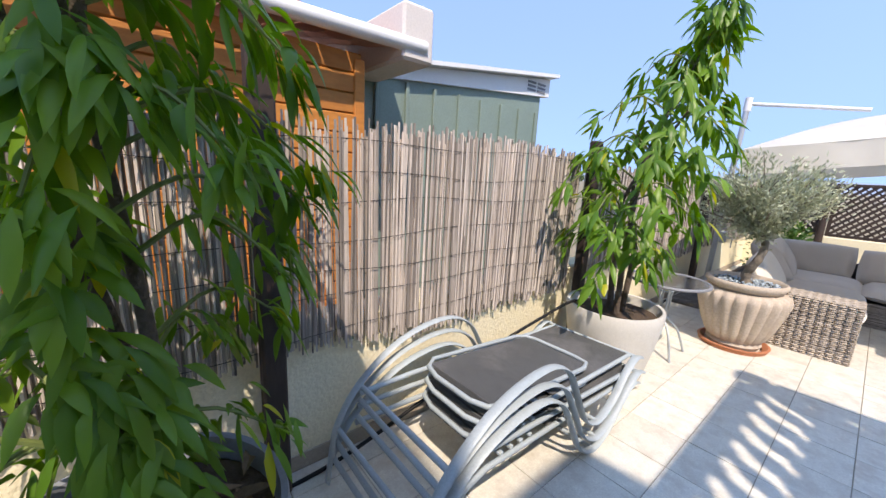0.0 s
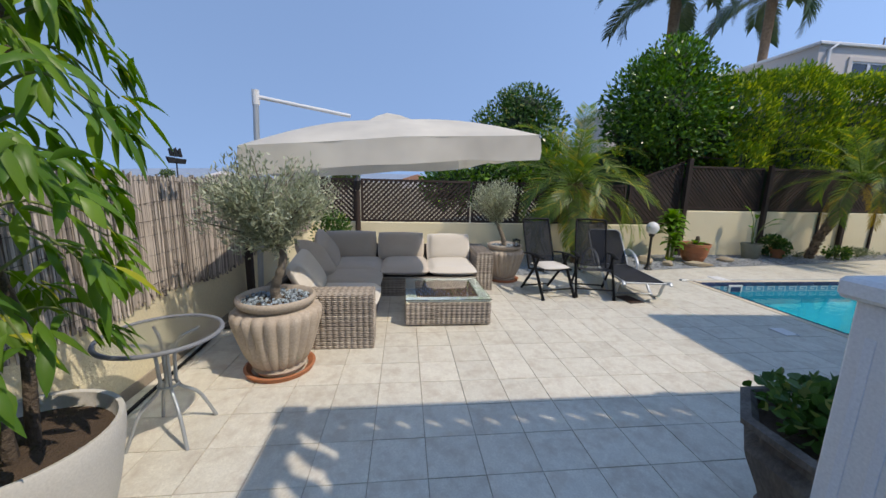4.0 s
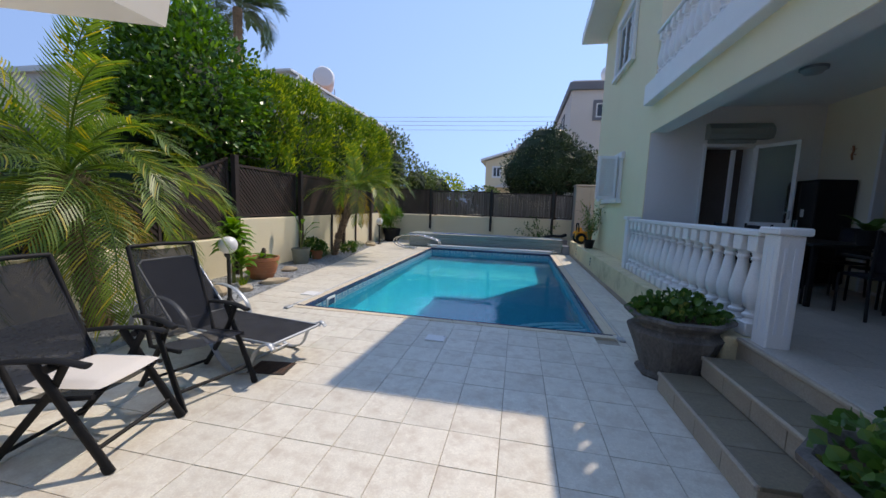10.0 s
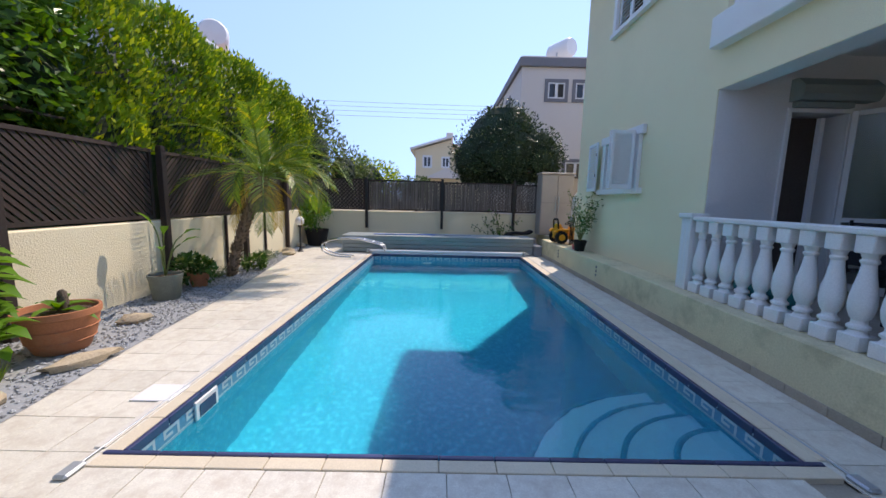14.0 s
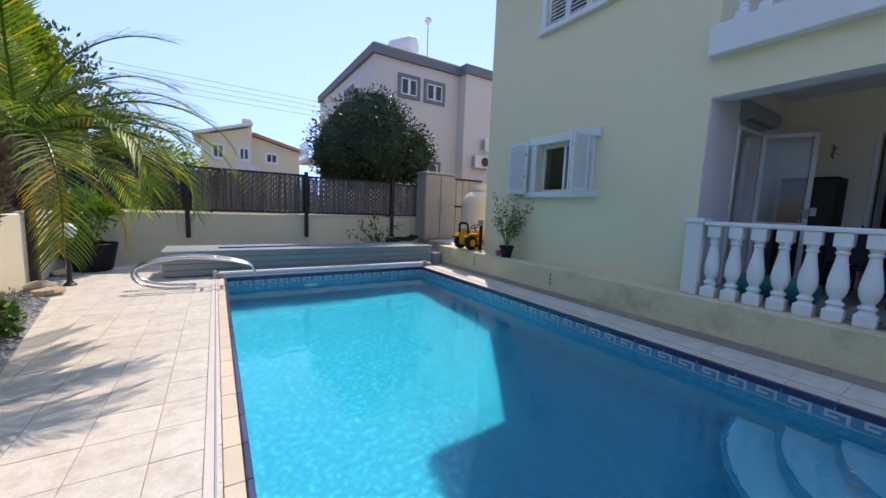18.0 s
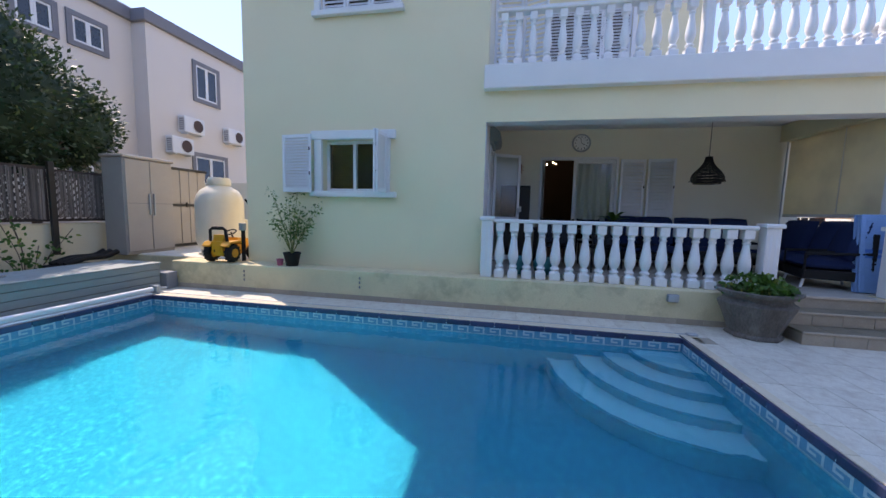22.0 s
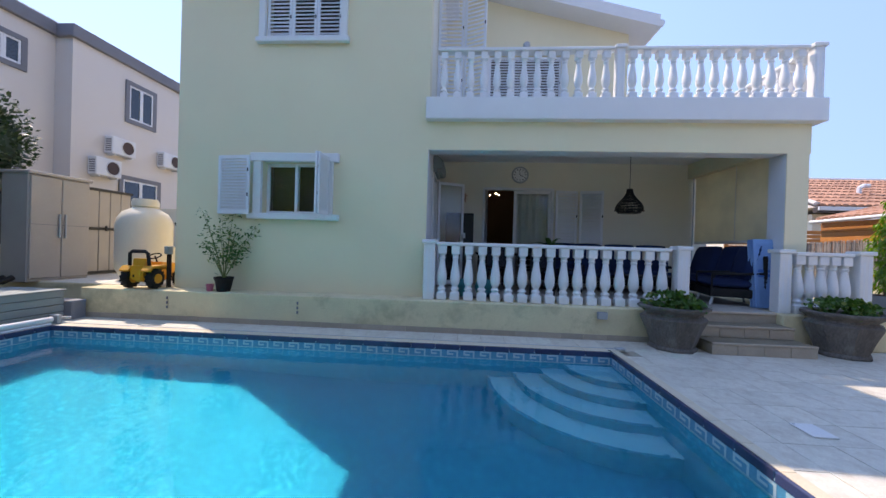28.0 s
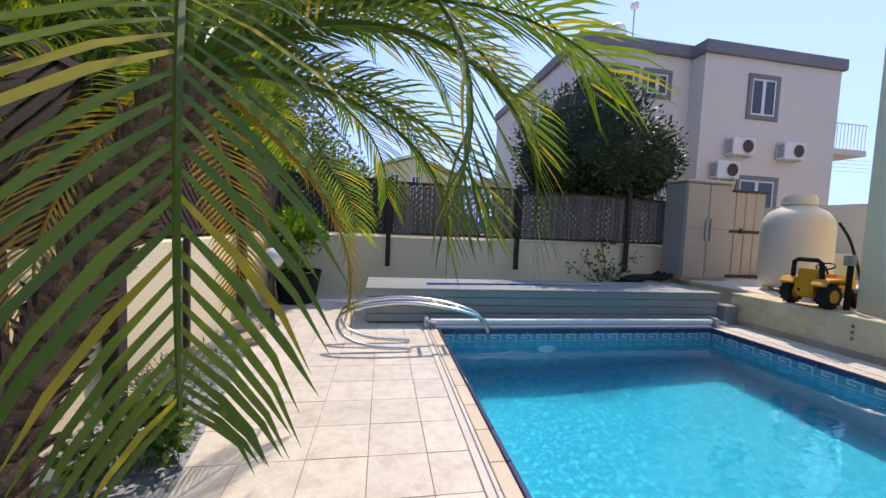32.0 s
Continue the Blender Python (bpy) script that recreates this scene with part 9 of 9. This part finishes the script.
def west_house():
    t = thing("neighbour_house", "white flat roofed house beyond the hedge", "house")
    part("wall", Geo().box(-22, -13.3, 14.2, 27, 0, 6.55), NWHITE, t, "white rendered wall")
    part("wall", Geo().box(-22, -14.6, 10.9, 14.2, 0, 5.75), NWHITE, t, "white rendered lower wall")
    part("roof", Geo().box(-22.1, -13.2, 14.1, 27.1, 6.55, 6.66, 0.02), WHITE, t)
    part("roof", Geo().box(-22.1, -14.5, 10.8, 14.1, 5.75, 5.85, 0.02), WHITE, t)
    part("tile_roof", Geo().prism([(-18.5, 6.66), (-13.4, 6.66), (-18.5, 7.3)], 1, 18.5, 27.0), ROOF, t, "red tiled roof part")
    framed_window(t, 'x', -13.3, 15.5, 16.9, 5.35, 6.1, NWHITE, 1)
    framed_window(t, 'x', -14.6, 11.8, 13.0, 4.9, 5.5, INSIDE, 1)
    framed_window(t, 'y', 14.2, -15.6, -14.2, 4.6, 5.8, NWHITE, -1)
    part("downpipe", Geo().tube([(-13.22, 14.5, 3.0), (-13.22, 14.5, 6.4), (-13.22, 14.8, 6.6)], 0.05, 8), WHITE, t, smooth=60)
west_house()
solar_tank(-15.9, 21.3, 6.9, 1.25)
t = thing("neighbour_block", "small white roof block behind the palm", "building")
part("wall", Geo().box(-17.0, -14.6, 7.6, 9.6, 0, 4.3), NWHITE, t)
part("roof", Geo().box(-17.1, -14.5, 7.5, 9.7, 4.3, 4.42), WHITE, t)
part("awning", Geo().box(-14.1, -11.6, 4.6, 8.0, 2.42, 2.5, 0.01), NGREY, t, "grey lean-to roof")

def yellow_house():
    t = thing("far_house", "yellow gabled house far behind the back fence", "house")
    part("wall", Geo().box(-8.3, -4.3, 45, 53, 0, 7.0).prism([(-8.3, 7.0), (-4.3, 7.0), (-4.3, 8.2)], 1, 45, 53), NYELLOW, t)
    part("wall", Geo().box(-4.3, 0.0, 45.6, 53, 0, 6.4).prism([(-4.3, 6.4), (0.0, 6.4), (-4.3, 7.5)], 1, 45.6, 53), NYELLOW, t)
    part("roof", Geo().prism([(-8.9, 6.95), (-4.2, 8.4), (-4.2, 8.65), (-8.9, 7.2)], 1, 44.6, 53.3), WHITE, t)
    part("roof", Geo().prism([(-4.2, 7.55), (0.5, 6.35), (0.5, 6.6), (-4.2, 7.85)], 1, 45.2, 53.3), ROOF, t, "red tiled lean roof")
    part("chimney", Geo().box(-4.9, -4.1, 47.5, 48.3, 8.0, 9.4, 0.05), NWHITE, t)
    part("porch_roof", Geo().prism([(-7.2, 3.9), (-4.9, 5.0), (-2.4, 3.9)], 1, 43.8, 45.0), NWHITE, t)
    for u0, u1, z0, z1 in ((-7.4, -6.6, 5.2, 6.3), (-5.3, -4.6, 5.2, 6.2)):
        framed_window(t, 'y', 45.0, u0, u1, z0, z1, WHITE, -1)
    framed_window(t, 'y', 45.6, -3.0, -2.1, 5.2, 6.0, WHITE, -1)
yellow_house()
t = thing("boundary_wall", "cream boundary wall with orange timber fence", "wall")
part("wall", Geo().box(3.5, 3.7, 12.7, 19.0, 0, 2.35), CREAM, t)

# sheds behind the reed fence
def green_shed():
    t = thing("metal_shed", "grey green ribbed metal shed with a white roof", "shed")
    part("wall", Geo().box(-4.25, -1.2, -6.0, -3.32, 0, 2.42).prism([(-1.2, 2.42), (-4.25, 2.42), (-4.25, 2.80), (-1.2, 2.42)], 1, -6.0, -3.32), SHEDGREEN, t)
    for k in range(9):
        x = -1.45 - k * 0.34
        part("rib", Geo().box(x - 0.02, x + 0.02, -3.32, -3.29, 0, 2.4, 0.006), SHEDGREEN, t)
    part("eave_panel", Geo().prism([(-1.9, 2.40), (-4.38, 2.62), (-4.38, 2.84), (-1.9, 2.52)], 1, -3.36, -3.28), WHITE, t, "white eave panel")
    part("roof", Geo().prism([(-1.1, 2.42), (-4.45, 2.86), (-4.45, 2.90), (-1.1, 2.46)], 1, -6.1, -3.18), WHITE, t)
    for k in range(6):
        part("vent_slot", Geo().box(-4.28 + (k % 2) * 0.20, -4.12 + (k % 2) * 0.20, -3.276, -3.27, 2.64 + (k // 2) * 0.045, 2.665 + (k // 2) * 0.045), NGREY, t)
green_shed()
def timber_cabin():
    t = thing("timber_cabin", "orange stained timber cabin with a tiled eave", "cabin")
    part("core", Geo().box(-1.30, 3.2, -5.5, -2.74, 0, 2.3), ORANGEWOOD, t)
    for k in range(17):
        z = 0.02 + k * 0.138
        part("board", Geo().box(-1.34, 3.2, -2.738, -2.715, z, z + 0.130, 0.006), ORANGEWOOD, t)
        part("board", Geo().box(-1.345, -1.302, -5.5, -2.74, z, z + 0.130, 0.006), ORANGEWOOD, t)
    part("corner_post", Geo().box(-1.36, -1.28, -2.74, -2.70, 0, 2.32, 0.006), ORANGEWOOD, t)
    part("gutter", Geo().tube([(-1.75, -2.52, 2.45), (3.3, -2.52, 2.38)], 0.05, 10), WHITE, t, smooth=60)
    g = Geo()
    for k in range(24):
        x = -1.7 + k * 0.21
        for r in range(4):
            g.tube([(x, -2.58 - r * 0.42, 2.47 + r * 0.10), (x, -3.02 - r * 0.42, 2.56 + r * 0.10)], 0.10, 7, flat=0.5)
    part("tiles", g, ROOF, t, "red clay roof tiles", smooth=60)["kind"] = "stuff"
    part("eave_end", Geo().box(-1.82, -1.55, -4.4, -2.50, 2.34, 2.72, 0.02), NWHITE, t, "white plastered eave end")
timber_cabin()

def red_roof_house():
    t = thing("far_house", "low house with a red tiled roof beyond the side passage", "house")
    part("wall", Geo().box(9.2, 18, -22, -7.8, 0, 3.3), CREAM, t)
    part("roof", Geo().prism([(8.4, 3.5), (13.5, 5.6), (18.6, 3.5)], 1, -22.5, -7.2), NWHITE, t)
    part("tiles", roof_cover_x(8.35, 3.56, 13.4, 5.66, -22.3, -7.3), ROOF, t, smooth=60)["kind"] = "stuff"
    part("eave_beam", Geo().box(8.3, 8.5, -22.5, -7.2, 3.28, 3.5), WICKERDARK, t)
    part("vent_pipe", Geo().tube([(10.4, -10.9, 4.3), (10.4, -10.9, 4.72)], 0.09, 8), WHITE, t)
    part("vent_cowl", Geo().tube([(10.4, -10.9, 4.70), (10.35, -11.05, 4.82), (10.3, -11.25, 4.80)], 0.10, 8), WHITE, t)
    part("fascia", Geo().box(8.22, 8.295, -22.5, -7.2, 3.36, 3.52, 0.01), WHITE, t, "white eave board")
    part("ridge_cap", Geo().tube([(13.5, -22.4, 5.70), (13.5, -7.2, 5.70)], 0.17, 8, flat=0.7), NWHITE, t, "pale mortar ridge")
    part("rake_cap", Geo().tube([(8.4, -7.25, 3.66), (13.5, -7.25, 5.72)], 0.13, 8, flat=0.7), NWHITE, t, "pale mortar edge of the roof")
def roof_cover_x(x0, z0, x1, z1, y0, y1):
    g = Geo()
    n = int((y1 - y0) / 0.3)
    for k in range(n):
        y = y0 + 0.15 + k * 0.3
        for r in range(9):
            a, b = r / 9, (r + 1.08) / 9
            g.tube([(x0 + (x1 - x0) * a, y, z0 + (z1 - z0) * a + 0.05), (x0 + (x1 - x0) * b, y, z0 + (z1 - z0) * b)], 0.14, 6, flat=0.45)
    return g
red_roof_house()
ac_unit(8.2, -9.0, 2.5)
t = thing("timber_fence", "orange timber board fence by the side passage", "fence")
for k in range(5):
    part("board", Geo().box(5.98, 6.02, -8.5, -1.95, 1.6 + k * 0.15, 1.73 + k * 0.15, 0.006), ORANGEWOOD, t)
for k in range(4):
    part("post", Geo().box(6.02, 6.1, -8.4 + k * 2.1, -8.3 + k * 2.1, 0, 2.4), DARKWOOD, t)
t = thing("passage_gate", "dark slatted gate closing the side passage", "gate")
for k in range(14):
    part("slat", Geo().box(5.4, 5.43, -1.8 + k * 0.22, -1.62 + k * 0.22, 0.05, 1.6, 0.005), BLACKIRON, t)
part("rail", Geo().box(5.43, 5.47, -1.85, 1.4, 1.45, 1.52).box(5.43, 5.47, -1.85, 1.4, 0.2, 0.27), BLACKIRON, t)

# dish on the house roof
t = thing("satellite_dish", "very large pale satellite dish on the roof", "dish", pose(4.6, 5.85, 8.9) @ pose(0, 0, 2.0, 96, 0, -100) @ Matrix.Scale(1.2, 4))
part("reflector", Geo().lathe([(0.0, 0.0), (0.4, 0.02), (0.8, 0.10), (1.2, 0.24), (1.42, 0.34), (1.44, 0.33), (1.2, 0.21), (0.8, 0.07), (0.4, -0.01), (0.0, -0.03)], 40, caps=False), mk("dish_paint", (0.66, 0.52, 0.34), (0.60, 0.46, 0.30), 0.7, 2, 80, 0.1), t, "pale peach reflector", smooth=60)
for a in (90, 215, 335):
    part("back_rib", Geo().tube([(0.45 * math.cos(radians(a)), 0.45 * math.sin(radians(a)), -0.04), (1.43 * math.cos(radians(a)), 1.43 * math.sin(radians(a)), 0.31)], 0.02, 6), BLACKIRON, t)
part("hub_ring", Geo().lathe([(0.40, -0.08), (0.44, -0.08), (0.44, 0.0), (0.40, 0.0)], 28), BLACKIRON, t)
part("mount", Geo().tube([(0, 0, -0.05), (0.0, -0.9, -0.5), (0.0, -2.9, -0.3)], 0.09, 8), STEEL, t)

# overhead wires and the distance
t = thing("power_lines", "four thin overhead power lines", "wires")
for z in (16.7, 16.05, 15.4, 14.7):
    pts = [(-60 + 8 * k, 60 + 0.1 * k, z - 1.0 + 0.9 * ((k - 9) / 9) ** 2) for k in range(19)]
    part("wire", Geo().tube(pts, 0.022, 4), NGREY, t)
for x in (-60, 84):
    part("pole", Geo().tube([(x, 60, 0), (x, 60, 18)], 0.16, 8), BARK, t)

def ridge(name, r, a0, a1, h, seed, mat, label):
    rng = random.Random(seed)
    n = 90
    g = Geo()
    vs = []
    for k in range(n + 1):
        a = radians(a0 + (a1 - a0) * k / n)
        hh = h * (0.45 + 0.35 * math.sin(k * 0.13 + seed) + 0.18 * math.sin(k * 0.41 + seed * 2) + 0.06 * rng.random())
        for rr, z in ((r, -2), (r + 60, hh), (r + 200, -2)):
            vs.append((rr * math.cos(a), rr * math.sin(a), z))
    g.put(vs, [(k * 3 + j, (k + 1) * 3 + j, (k + 1) * 3 + j + 1, k * 3 + j + 1) for k in range(n) for j in range(2)])
    setting(name, g, mat, label, "hills", 60)
# air haze is mixed into the hills' pale blue base colour
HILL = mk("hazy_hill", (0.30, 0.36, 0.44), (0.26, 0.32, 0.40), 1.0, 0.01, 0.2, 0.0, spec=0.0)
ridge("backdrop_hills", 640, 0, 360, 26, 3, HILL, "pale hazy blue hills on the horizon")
rng = random.Random(200)
for k in range(26):
    a = radians(60 + 200 * (k + rng.random()) / 26)
    r = rng.uniform(55, 150)
    x, y = r * math.cos(a), r * math.sin(a)
    if abs(x + 4) < 8 and y > 30:
        continue
    if k % 3 == 0:
        t = thing("distant_house", "small pale house in the distance", "house", pose(x, y, 0, 0, 0, rng.uniform(0, 90)), group="distant houses")
        w, h = rng.uniform(4, 7), rng.uniform(1.8, 3.0)
        part("wall", Geo().box(-w, w, -4, 4, 0, h), NWHITE if k % 2 else NYELLOW, t)
        part("roof", Geo().prism([(-4.3, h), (0, h + 1.4), (4.3, h)], 0, -w - 0.3, w + 0.3), ROOF if k % 2 else NWHITE, t)
    else:
        t = thing("distant_tree", "small dark tree in the distance", "tree", pose(x, y, 0), group="distant trees")
        hh = rng.uniform(1.6, 2.6)
        part("trunk", Geo().tube([(0, 0, 0), (0, 0, hh)], 0.2, 6), BARK, t)
        part("crown", foliage(Geo(), random.Random(k), 420, (0, 0, hh * 0.85), (hh * 0.9, hh * 0.9, hh * 0.62), 0.7, 0.4, 0.5, 0.3, 0.3, 14), LEAF_FAR, t)["kind"] = "stuff"


# ---- floor tiles, last ----
def in_rect(x0, x1, y0, y1, r):
    return x1 > r[0] and x0 < r[1] and y1 > r[2] and y0 < r[3]
def clip_box(x0, x1, y0, y1):
    """The parts of a tile that lie on open floor: outside the pool, the bed and the raised terrace."""
    if in_rect(x0, x1, y0, y1, (PX0 - 0.13, PX1 + 0.13, PY0 - 0.13, PY1 + 0.13)):
        px = (PX0 - 0.132, PX1 + 0.132, PY0 - 0.132, PY1 + 0.132)
        if x0 < px[0] and not (y0 > px[3] or y1 < px[2]):
            x1 = min(x1, px[0])
        elif x1 > px[1] and not (y0 > px[3] or y1 < px[2]):
            x0 = max(x0, px[1])
        elif y0 < px[2]:
            y1 = min(y1, px[2])
        elif y1 > px[3]:
            y0 = max(y0, px[3])
        else:
            return None
    if x1 - x0 < 0.02 or y1 - y0 < 0.02:
        return None
    if in_rect(x0, x1, y0, y1, (-2.38, 6.0, 1.40, 16.0)) and x0 > -2.6:
        if y0 < 1.36:
            y1 = min(y1, 1.378)
        else:
            x1 = min(x1, -2.40)
        if x1 - x0 < 0.02:
            return None
    if y1 > 1.75 and x1 < bed_edge((y0 + y1) / 2) - 0.02:
        return None
    if y0 < REEDY + 0.012:
        y0 = REEDY + 0.012
    if x0 < WEST:
        x0 = WEST
    return (x0, x1, y0, y1) if x1 - x0 > 0.02 and y1 - y0 > 0.02 else None

PITCH = 0.343
TILE_JOINED = mk("floor_tile_field", (0.78, 0.75, 0.64), (0.65, 0.615, 0.52), 0.42, 15.0, 90, 0.06, island=0.06, stain=(0.53, 0.475, 0.39), stain_at=(0.47, 0.66))
whole = Geo().box(0.0024, PITCH - 0.0024, 0.0024, PITCH - 0.0024, -0.012, 0.0, 0.0012).mesh("tile", TILE)
far_tiles = Geo()
count = 0
for i in range(-15, 27):
    for j in range(-15, 38):
        x, y = -4.92 + i * PITCH, 3.12 + j * PITCH
        c = clip_box(x, x + PITCH, y, y + PITCH)
        if not c:
            continue
        near = -5.6 < x < -2.1 and -1.4 < y < 5.4 or -7.7 < x < -7.3 and 6.0 < y < 10
        full = abs(c[0] - x) < 1e-6 and abs(c[1] - x - PITCH) < 1e-6 and abs(c[2] - y) < 1e-6 and abs(c[3] - y - PITCH) < 1e-6
        if near and full and count < 300:
            part("tile", whole, None, pavement, at=pose(x, y, 0.0004 * ((i * 7 + j * 3) % 5)))
            count += 1
        else:
            far_tiles.box(c[0] + 0.0024, c[1] - 0.0024, c[2] + 0.0024, c[3] - 0.0024, -0.012, 0.0004 * ((i * 7 + j * 3) % 5), 0.0012)
part("tile_field", far_tiles, TILE_JOINED, pavement, "cream floor tiles")["kind"] = "stuff"
# paving on the raised yard
g = Geo()
for i in range(14):
    for j in range(9):
        x, y = FACADE + 0.02 + i * 0.36, 12.66 + j * 0.36
        g.box(x + 0.003, x + 0.357, y + 0.003, y + 0.357, TERR - 0.014, TERR - 0.003, 0.002)
part("tile_field", g, TILE_JOINED, pavement, "pale paving on the raised yard")["kind"] = "stuff"
